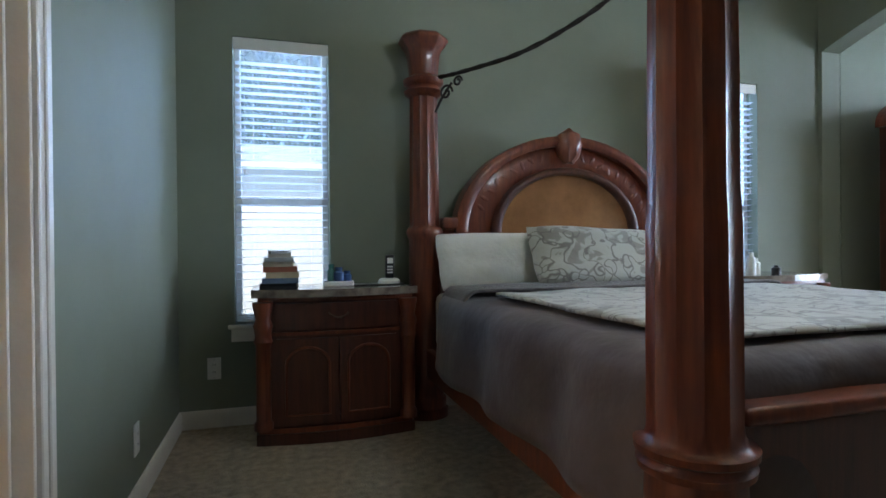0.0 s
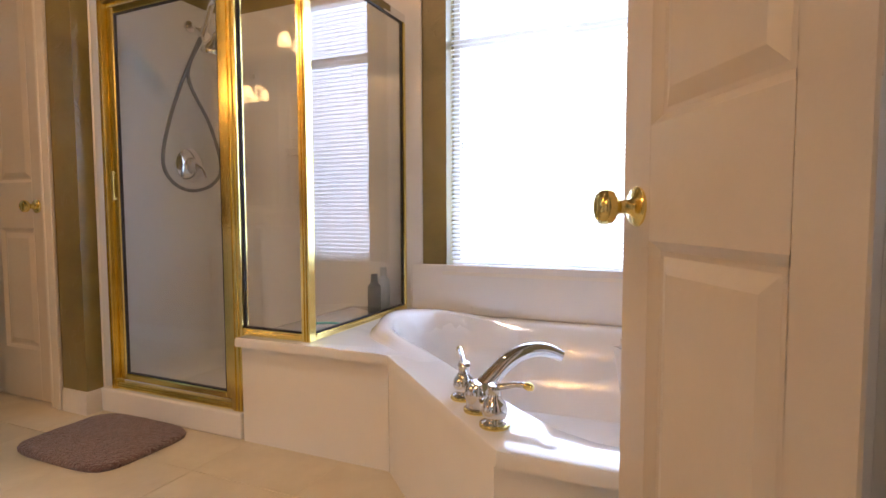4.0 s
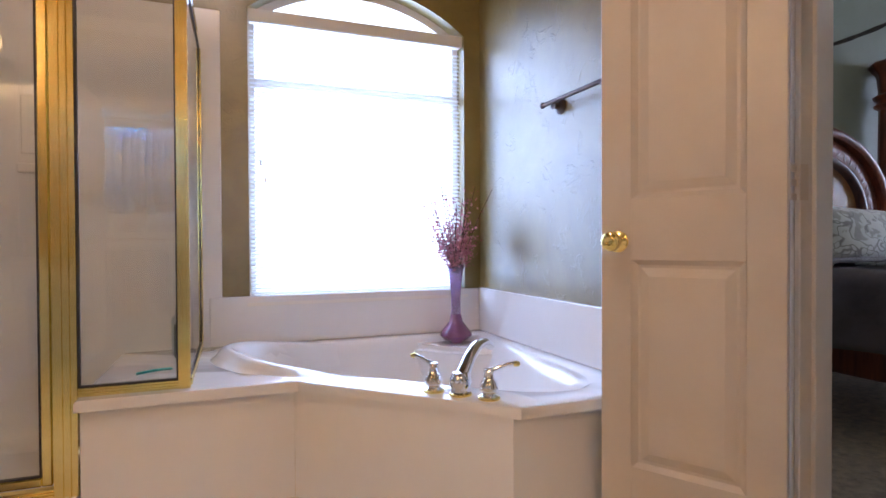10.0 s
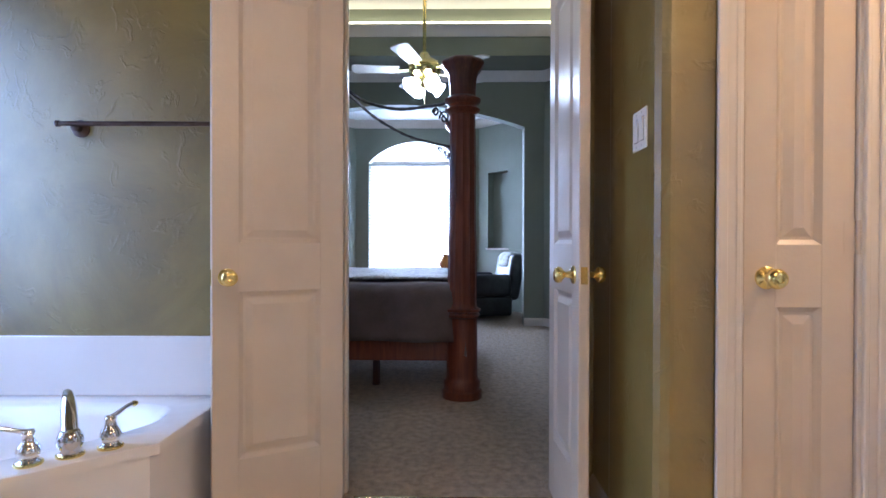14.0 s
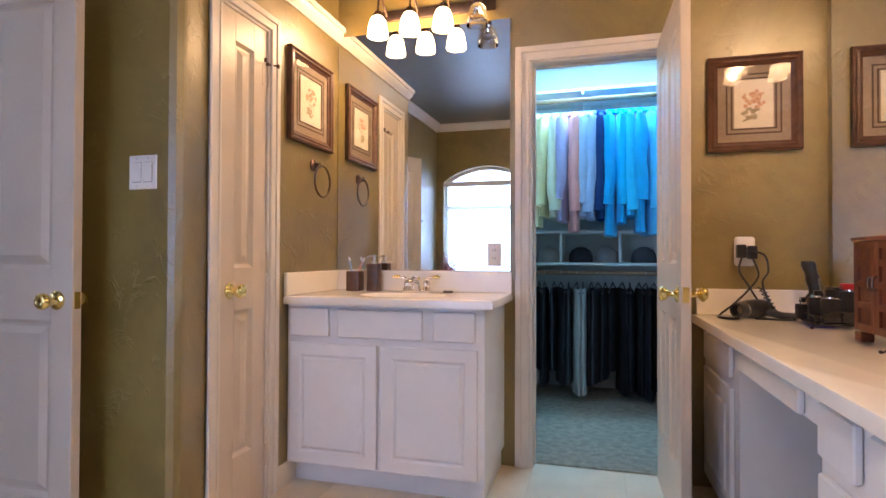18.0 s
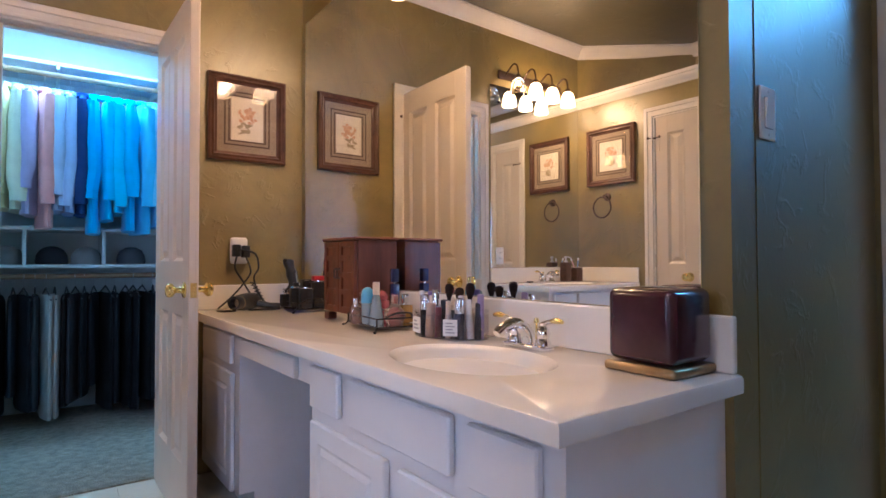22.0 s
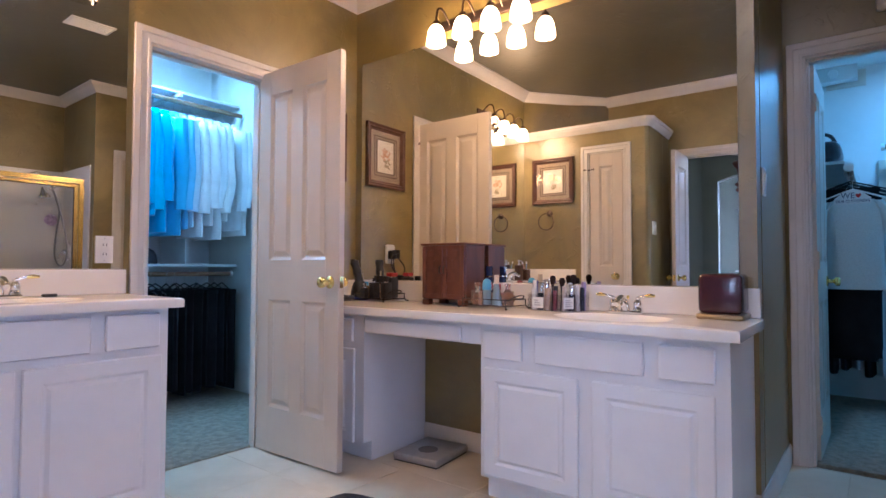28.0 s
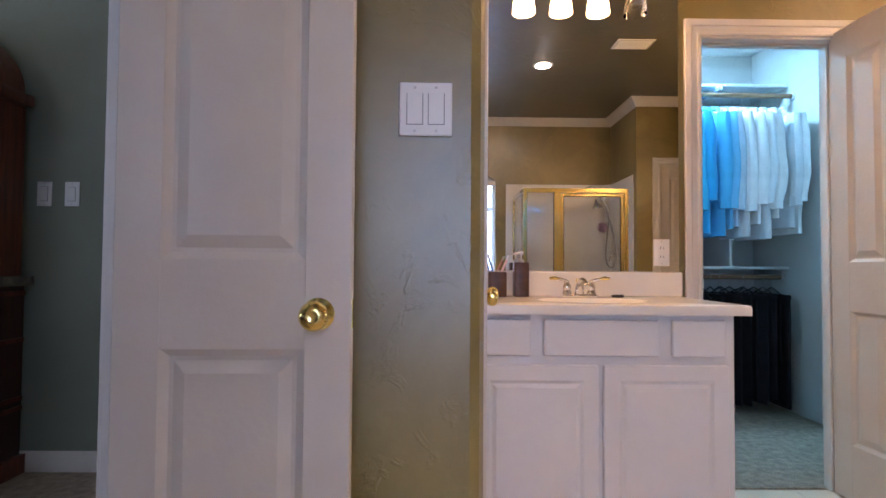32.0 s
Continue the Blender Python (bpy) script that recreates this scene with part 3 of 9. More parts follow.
setting("crown_molding_tray", sweep_profile([(0.35, -0.25), (3.4, -0.25), (3.4, 2.55), (0.35, 2.55), (0.35, -0.25)], BIG_CROWN, z=3.42), TRIM, "white molding inside the ceiling tray", True)
setting("light_cove", sweep_profile([(0.36, -0.24), (3.39, -0.24), (3.39, 2.54), (0.36, 2.54), (0.36, -0.24)], [(0.01, 0), (0.01, 0.02), (0.06, 0.02), (0.06, 0)], z=3.43), COVE, "yellow light strip hidden in the ceiling cove")
# the bay behind the arch
wall("wall_bay_east", "y", BAY_X, BAY_X + 0.15, 0.55, 2.5, 0, 2.95, [(0.74, 2.30, 0.5, 2.3, 0.33)], GREEN_WALL, "sage green bay wall with an arched window")
bm = bmesh.new()
SLANT = pose(5.1, -0.25, 0, 0, 0, math.degrees(math.atan2(0.8, 0.9)))
for a in ((-0.06, 0.585, -0.14, 0, 0, 2.95), (0.995, 1.30, -0.14, 0, 0, 2.95), (0.585, 0.995, -0.14, 0, 0, 0.92), (0.585, 0.995, -0.14, 0, 2.11, 2.95), (0.585, 0.995, -0.14, -0.12, 0.92, 2.11)):
    box(bm, *a, m=SLANT)
box(bm, 0, 0.9, -0.12, 0, 0, 2.95, m=pose(4.35, -0.25, 0))
box(bm, 4.205, 4.348, -0.37, 0.05, 0, 2.949)
setting("wall_bay_south", bm, GREEN_WALL, "sage green bay wall with a niche")
setting("trim_niche", boxed(0.565, 1.03, -0.118, 0.015, 0.921, 0.945, bevel=0.004, m=SLANT), TRIM, "white sill of the bay niche")
bm = bmesh.new()
box(bm, -0.06, 1.30, 0, 0.12, 0, 2.95, m=pose(5.1, 3.3, 0, 0, 0, -math.degrees(math.atan2(0.8, 0.9))))
box(bm, 0, 0.9, 0, 0.12, 0, 2.95, m=pose(4.35, 3.3, 0))
box(bm, 4.205, 4.348, BED_N + 0.155, 3.42, 0, 2.949)
setting("wall_bay_north", bm, GREEN_WALL, "sage green bay wall behind the armoire")
setting("ceiling_bay", boxed(4.201, 6.2, -0.45, 3.5, 2.95, 3.05), WHITE_CEILING, "white bay ceiling")
setting("crown_molding_bay", sweep_profile([(4.35, -0.25), (5.1, -0.25), (6.0, 0.55), (6.0, 2.5), (5.1, 3.3), (4.35, 3.3)], BIG_CROWN, z=2.949), TRIM, "white crown molding of the bay", True)


# ---- doors ----
def door_leaf(name, w, h, columns, rows, label, m, knob_z=0.9, knob_in=0.062, knob_sides=(1, -1), group="", hinge_side=1, paint=None, pin_stop=False):
    """A moulded panel door, hinged at its own x = 0; rows are (z0, z1) of the panels. hinge_side: on which face the barrels show."""
    paint = paint or DOOR_PAINT
    door = thing(name, label, "door", group, m)
    t, stile, mid = 0.018, 0.095 if columns > 1 else 0.09, 0.085
    bm = boxed(0, w, -0.006, 0.006, 0, h)
    xs = []
    inner = (w - 2 * stile - (columns - 1) * mid) / columns
    for c in range(columns):
        xs.append((stile + c * (inner + mid), stile + c * (inner + mid) + inner))
    for s in (1, -1):
        y0, y1 = (0.004, t) if s > 0 else (-t, -0.004)
        zs = [0] + [z for r in rows for z in r] + [h]
        box(bm, 0, stile, y0, y1, 0, h, bevel=0.0025)
        box(bm, w - stile, w, y0, y1, 0, h, bevel=0.0025)
        for a, b in zip(zs[::2], zs[1::2]):
            box(bm, stile - 0.001, w - stile + 0.001, y0, y1, a, b)
        for c in range(columns - 1):
            for a, b in rows:
                box(bm, xs[c][1], xs[c + 1][0], y0, y1, a - 0.001, b + 0.001)
        for x0, x1 in xs:
            for a, b in rows:
                # sloping sticking round each panel
                o, i = [(x0, a), (x1, a), (x1, b), (x0, b)], [(x0 + 0.014, a + 0.014), (x1 - 0.014, a + 0.014), (x1 - 0.014, b - 0.014), (x0 + 0.014, b - 0.014)]
                va = [bm.verts.new((x, s * (t - 0.0005), z)) for x, z in o]
                vb = [bm.verts.new((x, s * 0.0065, z)) for x, z in i]
                for q in range(4):
                    bm.faces.new((va[q], va[(q + 1) % 4], vb[(q + 1) % 4], vb[q]))
    part("slab", bm, paint, door)
    for x0, x1 in xs:
        for a, b in rows:
            bm = bmesh.new()
            for s in (1, -1):
                g0, g1 = 0.022, 0.046
                va = [bm.verts.new((x, s * 0.0062, z)) for x, z in ((x0 + g0, a + g0), (x1 - g0, a + g0), (x1 - g0, b - g0), (x0 + g0, b - g0))]
                vb = [bm.verts.new((x, s * 0.0155, z)) for x, z in ((x0 + g1, a + g1), (x1 - g1, a + g1), (x1 - g1, b - g1), (x0 + g1, b - g1))]
                for q in range(4):
                    bm.faces.new((va[q], va[(q + 1) % 4], vb[(q + 1) % 4], vb[q]))
                bm.faces.new(vb)
            part("panel", bm, paint, door)
    for s in knob_sides:
        turn = pose(w - knob_in, s * t, knob_z, -90 * s)
        bm = lathe([(0, 0), (0.031, 0), (0.031, 0.003), (0.027, 0.007), (0.016, 0.009), (0.0115, 0.014), (0.0105, 0.030), (0.015, 0.035), (0.0255, 0.043), (0.0275, 0.052), (0.0255, 0.060), (0.019, 0.065), (0.012, 0.0665), (0.010, 0.065), (0, 0.065)], 28, turn)
        part("knob", bm, BRASS, door, "polished brass door knob", True)
    part("latch_plate", boxed(w - 0.0005, w + 0.0015, -0.011, 0.011, knob_z - 0.028, knob_z + 0.028), BRASS, door, "brass latch plate")
    for z in (0.18, h / 2, h - 0.2) if hinge_side else ():
        bm = boxed(-0.0015, 0.0008, -0.014, 0.014, z - 0.044, z + 0.044)
        tube([(-0.006, hinge_side * 0.022, z - 0.046), (-0.006, hinge_side * 0.022, z + 0.046)], 0.0065, 10, bm)
        box(bm, -0.004, 0.03, hinge_side * 0.0182, hinge_side * 0.0195, z - 0.044, z + 0.044)
        part("hinge", bm, paint, door, "painted hinge")
    if pin_stop:
        p = Vector((-0.006, hinge_side * 0.022, h - 0.145))
        bm = tube([p + Vector((0.05, hinge_side * 0.022, 0)), p, p + Vector((-0.035, hinge_side * 0.03, 0))], 0.0035, 8)
        lathe([(0, -0.008), (0.009, -0.007), (0.009, 0.005), (0, 0.006)], 12, Matrix.Translation(p), bm)
        for q in (p + Vector((0.05, hinge_side * 0.022, 0)), p + Vector((-0.035, hinge_side * 0.03, 0))):
            lathe([(0, -0.008), (0.007, -0.007), (0.007, 0.007), (0, 0.008)], 10, Matrix.Translation(q), bm)
        part("hinge_pin_stop", bm, BRONZE, door, "dark hinge pin door stop", True)
    return door


ROWS_4 = [(0.235, 0.80), (1.01, 1.90)]
ROWS_2 = [(0.235, 0.82), (0.99, 1.90)]
# double door between bath and bedroom, both leaves opened into the bath
leaf = door_leaf("door_1", 0.465, 2.03, 1, ROWS_2, "narrow cream panelled leaf of the bathroom double door, swung open", pose(-0.643, 1.3965, 0.012, 0, 0, 120.2), 0.871, 0.05, group="double door leaves", hinge_side=0)
home = leaf.matrix_world.inverted()
for z in (0.19, 1.014, 1.80):
    plate = part("hinge_plate", boxed(-0.0022, -0.0004, -0.0165, 0.0165, z - 0.044, z + 0.044, bevel=0.0006), DOOR_PAINT, leaf, "painted hinge plate")
    part("jamb_plate", boxed(-0.601, -0.572, 1.4002, 1.4012, z - 0.032, z + 0.056, m=home), DOOR_PAINT, leaf, "painted hinge plate on the jamb")
    for k in range(5):
        z0 = z - 0.044 + 0.0177 * k
        bm = lathe([(0, 0), (0.0058, 0), (0.0058, 0.0168), (0, 0.0168)], 12, pose(0.0, -0.031, z0))
        if k % 2:
            box(bm, -0.003, 0.0005, -0.031, -0.012, z0, z0 + 0.0168)
        else:
            box(bm, -0.617, -0.598, 1.4105, 1.4135, z0 + 0.012, z0 + 0.0288, m=home)
        part("knuckle", bm, NICKEL if k % 2 else DOOR_PAINT, plate, smooth=True)
    for dz in (-0.03, 0.0, 0.03):
        part("screw", lathe([(0, 0.0008), (0.0035, 0.0006), (0.004, 0)], 10, pose(-0.0022, 0.006 if dz else -0.006, z + dz, 0, -90)), DOOR_PAINT, plate, smooth=True)
door_leaf("door_2", 0.447, 2.03, 1, ROWS_2, "narrow cream panelled leaf of the bathroom double door, standing square to the wall", pose(-0.527, 0.563, 0.012, 0, 0, 181.9), 0.887, 0.062, group="double door leaves", hinge_side=1)
door_leaf("door_3", 0.635, 2.03, 2, ROWS_4, "cream panelled closet door standing open with brass knobs", pose(-2.915, -0.80, 0.012, 0, 0, 91.8), knob_sides=(1, -1), hinge_side=1, pin_stop=True)
door_leaf("door_4", 0.30, 2.02, 1, ROWS_2, "narrow cream linen closet door, shut", pose(BOX_X + 0.024, -0.118, 0.01, 0, 0, 90), knob_sides=(1,), hinge_side=1, pin_stop=True)
door_leaf("door_5", 0.785, 2.02, 2, ROWS_4, "cream panelled toilet room door, shut", pose(-4.203, WC_Y + 0.03, 0.01, 0, 0, 0), knob_sides=(-1,), hinge_side=-1)
door_leaf("door_6", 0.58, 2.03, 2, ROWS_4, "cream panelled walk-in closet door swung in", pose(HALL_X - 0.10, 1.59, 0.012, 0, 0, 179.5), knob_sides=(1, -1), hinge_side=-1)


# ---- windows ----
def blind(name, axis, plane, u0, u1, z0, z1, pitch, label, tilt=25, depth=0.024, valance=0.0, cords=True):
    """Horizontal slatted blind with head rail, bottom rail, ladder cords and tilt tassels."""
    b = thing(name, label, "window blind")

    def bb(a, c, lo, hi, d0, d1, m=None):
        return boxed(*((a, c, plane + d0, plane + d1) if axis == "x" else (plane + d0, plane + d1, a, c)), lo, hi, bevel=0.002)

    s = 1 if axis == "x" else 1
    part("head_rail", bb(u0 + 0.004, u1 - 0.004, z1 - 0.05, z1 - 0.002, -0.02, 0.02), WHITE_PLASTIC, b)
    part("bottom_rail", bb(u0 + 0.006, u1 - 0.006, z0 + 0.002, z0 + 0.018, -0.013, 0.013), WHITE_PLASTIC, b)
    n = int((z1 - 0.06 - z0 - 0.02) / pitch)
    half = (u1 - u0) / 2 - 0.006
    me = None
    for i in range(n):
        z = z0 + 0.03 + i * pitch
        if me is None:
            bm = bmesh.new()
            rows = []
            for d, up in ((-1, 0.0), (-0.4, 0.0022), (0.4, 0.0022), (1, 0.0)):
                rows.append([bm.verts.new((x, d * depth / 2, up)) for x in (-half, half)])
            for a, c in zip(rows, rows[1:]):
                bm.faces.new((a[0], a[1], c[1], c[0]))
            slat = part("slat", bm, SLAT, b)
            me = slat.data
        else:
            slat = new("slat", me)
            slat.parent = b
        mid = (u0 + u1) / 2
        slat.matrix_local = pose(mid, plane, z, tilt, 0, 0) if axis == "x" else pose(plane, mid, z, 0, 0, -90) @ pose(0, 0, 0, tilt)
    for u in (u0 + 0.1, (u0 + u1) / 2, u1 - 0.1):
        for d in (-depth / 2, depth / 2):
            p = [(u, plane + d, z0 + 0.01), (u, plane + d, z1 - 0.03)] if axis == "x" else [(plane + d, u, z0 + 0.01), (plane + d, u, z1 - 0.03)]
            part("ladder_cord", tube(p, 0.0008, 4), WHITE_PLASTIC, b)
    return b


def cord_tassels(parent, spots):
    for x, y, z0, z1 in spots:
        part("pull_cord", tube([(x, y, z0), (x, y, z1)], 0.001, 5), WHITE_PLASTIC, parent)
        part("tassel", lathe([(0, 0), (0.005, 0.002), (0.006, 0.02), (0.002, 0.03), (0, 0.031)], 10, pose(x, y, z0 - 0.03)), WHITE_PLASTIC, parent, smooth=True)


def sash_window(name, x0, x1, y, z0, z1, meet, label, thick=0.03):
    w = tagged(new(name), label, "window", kind="structure")
    bm = bmesh.new()
    for a in ((x0, x0 + 0.035, z0, z1), (x1 - 0.035, x1, z0, z1), (x0 + 0.035, x1 - 0.035, z0, z0 + 0.045), (x0 + 0.035, x1 - 0.035, z1 - 0.035, z1)):
        box(bm, a[0], a[1], y, y + thick, a[2], a[3], bevel=0.003)
    part("window_frame", bm, TRIM, w)
    part("meeting_rail", boxed(x0 + 0.035, x1 - 0.035, y - 0.006, y + thick, meet - 0.022, meet + 0.022, bevel=0.004), TRIM, w)
    for a, b in ((z0 + 0.045, meet - 0.022), (meet + 0.022, z1 - 0.035)):
        pane = part("pane", boxed(x0 + 0.035, x1 - 0.035, y + 0.012, y + 0.016, a, b), GLASS, w)
        pane.visible_shadow = False
    return w


# tub window: square sashes below, a segment light above
w = sash_window("window_1", -1.826, -0.726, N_Y + 0.09, 0.605, 1.985, 1.665, "white framed arched window over the tub")
half, rise = 0.55, 0.19
rad = (half * half + rise * rise) / (2 * rise)
ha = math.asin(half / rad)


def arc_line(r_in, steps=24):
    return [(-1.276 + (rad - r_in) * math.sin(a), 1.99 + rise - rad + (rad - r_in) * math.cos(a)) for a in np.linspace(-ha, ha, steps + 1)]


UP = Matrix(((1, 0, 0, 0), (0, 0, 1, 0), (0, 1, 0, 0), (0, 0, 0, 1)))
bm = prism(arc_line(0.0) + arc_line(0.04)[::-1], 0.03, Matrix.Translation((0, N_Y + 0.09, 0)) @ UP)
part("arch_frame", bm, TRIM, w)
pane = part("pane", prism([q for q in arc_line(0.03)], 0.004, Matrix.Translation((0, N_Y + 0.1, 0)) @ UP), GLASS, w)
pane.visible_shadow = False
part("window_sill", boxed(-1.84, -0.712, N_Y - 0.025, N_Y + 0.09, 0.585, 0.607, bevel=0.004), MARBLE, w)
b = blind("window_blind", "x", N_Y + 0.045, -1.822, -0.73, 0.615, 1.985, 0.0205, "white slatted blind, shut down over the tub window", tilt=32)
cord_tassels(b, [(-1.77, N_Y + 0.02, 1.28, 1.95), (-1.75, N_Y + 0.02, 1.20, 1.95), (-0.80, N_Y + 0.02, 1.25, 1.95)])
part("valance", boxed(-1.824, -0.728, N_Y + 0.02, N_Y + 0.026, 1.94, 1.995), WHITE_PLASTIC, b)


# ---- slabs with bowls ----
def slab_with_bowl(outline, bowl, centre, top, thick, rings, lip=0.012):
    """A flat top with an opening that turns down into a bowl. outline, bowl: plan points seen from centre all round; rings: (scale, depth) of the bowl."""
    bm = bmesh.new()
    cx, cy = centre

    def cast(a, pts):
        d = Vector((math.cos(a), math.sin(a)))
        best = None
        for (x0, y0), (x1, y1) in zip(pts, pts[1:] + pts[:1]):
            e = Vector((x1 - x0, y1 - y0))
            den = d.x * e.y - d.y * e.x
            if abs(den) < 1e-9:
                continue
            qx, qy = x0 - cx, y0 - cy
            t, s = (qx * e.y - qy * e.x) / den, (qx * d.y - qy * d.x) / den
            if t > 0 and -1e-6 <= s <= 1 + 1e-6 and (best is None or t < best):
                best = t
        return best

    angles = sorted(set([round(i * 2 * math.pi / 72 - math.pi, 5) for i in range(72)] + [round(math.atan2(y - cy, x - cx), 5) for x, y in outline]))
    rows = []

    def ring_at(fn):
        rows.append([bm.verts.new(fn(a)) for a in angles])

    R, B = {a: cast(a, outline) for a in angles}, {a: cast(a, bowl) for a in angles}

    def at(a, r, z):
        return (cx + r * math.cos(a), cy + r * math.sin(a), z)

    ring_at(lambda a: at(a, R[a], top - thick))
    ring_at(lambda a: at(a, R[a], top - lip * 0.7))
    ring_at(lambda a: at(a, R[a] - lip * 0.3, top - lip * 0.2))
    ring_at(lambda a: at(a, R[a] - lip, top))
    ring_at(lambda a: at(a, min(B[a] * 1.0, R[a] - lip * 1.5), top))
    for s, d in rings:
        ring_at(lambda a: at(a, min(B[a] * s, R[a] - lip * 1.5), top - d))
    for p, q in zip(rows, rows[1:]):
        n = len(p)
        for i in range(n):
            bm.faces.new((p[i], p[(i + 1) % n], q[(i + 1) % n], q[i]))
    bm.faces.new(rows[-1])
    return bm


def smooth_loop(points, steps=6):
    n = len(points)
    p = [Vector(q) for q in points]
    out = []
    for i in range(n):
        a, b, c, d = p[i - 1], p[i], p[(i + 1) % n], p[(i + 2) % n]
        for s in range(steps):
            t = s / steps
            q = 0.5 * ((2 * b) + (c - a) * t + (2 * a - 5 * b + 4 * c - d) * t * t + (3 * b - a - 3 * c + d) * t ** 3)
            out.append((q.x, q.y))
    return out


def oval(cx, cy, rx, ry, n=40):
    return [(cx + rx * math.cos(2 * math.pi * i / n), cy + ry * math.sin(2 * math.pi * i / n)) for i in range(n)]


# ---- corner tub ----
DECK = 0.408
tub = thing("corner_bathtub", "white acrylic corner bathtub with a deck and chrome filler", "bathtub")
deck_line = [(-2.35, 2.395), (-1.69, 2.395), (-1.128, 1.842), (-0.608, 1.842), (-0.634, 3.196), (-2.35, 3.196)]
basin = smooth_loop([(-1.80, 2.62), (-1.62, 2.49), (-1.38, 2.30), (-1.16, 2.09), (-0.98, 1.965), (-0.80, 1.97), (-0.725, 2.12), (-0.715, 2.45), (-0.70, 2.75), (-0.715, 3.02), (-0.80, 3.115), (-1.02, 3.125), (-1.25, 3.115), (-1.55, 3.10), (-1.80, 3.06), (-1.90, 2.86)])
bm = slab_with_bowl(deck_line, basin, (-1.3, 2.55), DECK, 0.035, [(0.985, 0.004), (0.955, 0.02), (0.92, 0.06), (0.86, 0.16), (0.80, 0.27), (0.72, 0.33), (0.5, 0.36), (0.1, 0.37)])
part("shell", bm, ACRYLIC, tub, smooth=35)
loft_rim = [p for p in basin if p[0] < -1.42]
first = next(i for i, p in enumerate(basin) if p[0] < -1.42 and basin[i - 1][0] >= -1.42)
loft_rim = [basin[(first + i) % len(basin)] for i in range(len(loft_rim))]
bm = bmesh.new()
rows = []
for i, p in enumerate(loft_rim):
    h = 0.055 * math.sin(math.pi * i / (len(loft_rim) - 1)) ** 1.3
    n = (Vector((p[0], p[1])) - Vector((-1.3, 2.62))).normalized()
    rows.append([bm.verts.new((p[0] + n.x * o, p[1] + n.y * o, DECK - 0.003 + z0 + z * h)) for o, z0, z in ((-0.075, -0.10, 0), (-0.04, -0.035, 0.3), (-0.015, -0.004, 0.75), (0.008, 0, 0.97), (0.03, 0, 1.0), (0.052, 0, 0.84), (0.07, 0, 0.45), (0.088, 0, 0.12), (0.105, -0.002, 0))])
for a, b in zip(rows, rows[1:]):
    for j in range(len(a) - 1):
        bm.faces.new((a[j], b[j], b[j + 1], a[j + 1]))
bmesh.ops.recalc_face_normals(bm, faces=bm.faces)
part("backrest", bm, ACRYLIC, tub, "raised rounded backrest", smooth=True)
apron = [(-2.34, 2.42), (-1.70, 2.42), (-1.14, 1.865), (-0.608, 1.865)]
for (x0, y0), (x1, y1) in zip(apron, apron[1:]):
    a = math.atan2(y1 - y0, x1 - x0)
    part("apron_panel", boxed(0.0008, math.hypot(x1 - x0, y1 - y0) - 0.0008, 0, 0.012, 0, DECK - 0.034, m=pose(x0, y0, 0, 0, 0, math.degrees(a))), ACRYLIC, tub, "white front panel")
part("splash_ledge", boxed(-2.0, -0.64, 3.176, 3.199, DECK, 0.635, bevel=0.004), ACRYLIC, tub)
part("splash_ledge", boxed(E_X - 0.023, E_X - 0.001, 1.842, 3.175, DECK, 0.640, bevel=0.004, m=SKEW_E), ACRYLIC, tub)
# lower corner seat
seat = [(-1.09, 3.15), (-1.04, 3.05), (-0.96, 2.95), (-0.85, 2.86), (-0.74, 2.80), (-0.68, 2.785), (-0.68, 3.15)]
bm = prism(seat, 0.32, pose(0, 0, DECK - 0.353))
bmesh.ops.bevel(bm, geom=[e for e in bm.edges], offset=0.028, segments=3, affect="EDGES")
part("corner_seat", bm, ACRYLIC, tub, smooth=60)
for x, y, z, a in ((-1.203, 3.061, 0.178, -152), (-0.784, 2.30, 0.27, 180)):
    bm = lathe([(0, 0), (0.013, 0), (0.013, 0.004), (0.008, 0.006), (0.004, 0.004), (0, 0.004)], 16, pose(x, y, z, 90, 0, a + 90))
    part("jet", bm, BRASS, tub, "small brass jet", True)


def tap_handle(m, parent, name="handle", metal=None):
    """A bell-shaped tap with a lever whose end is brass."""
    m = m @ Matrix.Diagonal((1.22, 1.22, 1.05, 1))
    base = part(name, lathe([(0, 0), (0.026, 0), (0.027, 0.006), (0.022, 0.011), (0.017, 0.014), (0.022, 0.024), (0.024, 0.036), (0.02, 0.05), (0.013, 0.06), (0.012, 0.075), (0.014, 0.08), (0.011, 0.088), (0, 0.089)], 24, m), CHROME, parent, "chrome tap handle", True)
    part("base_ring", lathe([(0.0275, 0.0), (0.0285, 0.003), (0.0275, 0.007), (0.0235, 0.009)], 24, m), BRASS, base, "brass base ring", True)
    line = [m @ p for p in (Vector((0, 0, 0.082)), Vector((0.02, 0, 0.088)), Vector((0.045, 0, 0.098)), Vector((0.062, 0, 0.1)), Vector((0.078, 0, 0.098)))]
    part("lever", tube(line[:4], 0.006, 10, radii=[0.008, 0.007, 0.006, 0.0065]), CHROME, base, smooth=True)
    part("lever_tip", tube([line[3], line[3].lerp(line[4], 0.5), line[4]], 0.008, 10, radii=[0.007, 0.0095, 0.006]), BRASS, base, "brass lever tip", True)
    return base


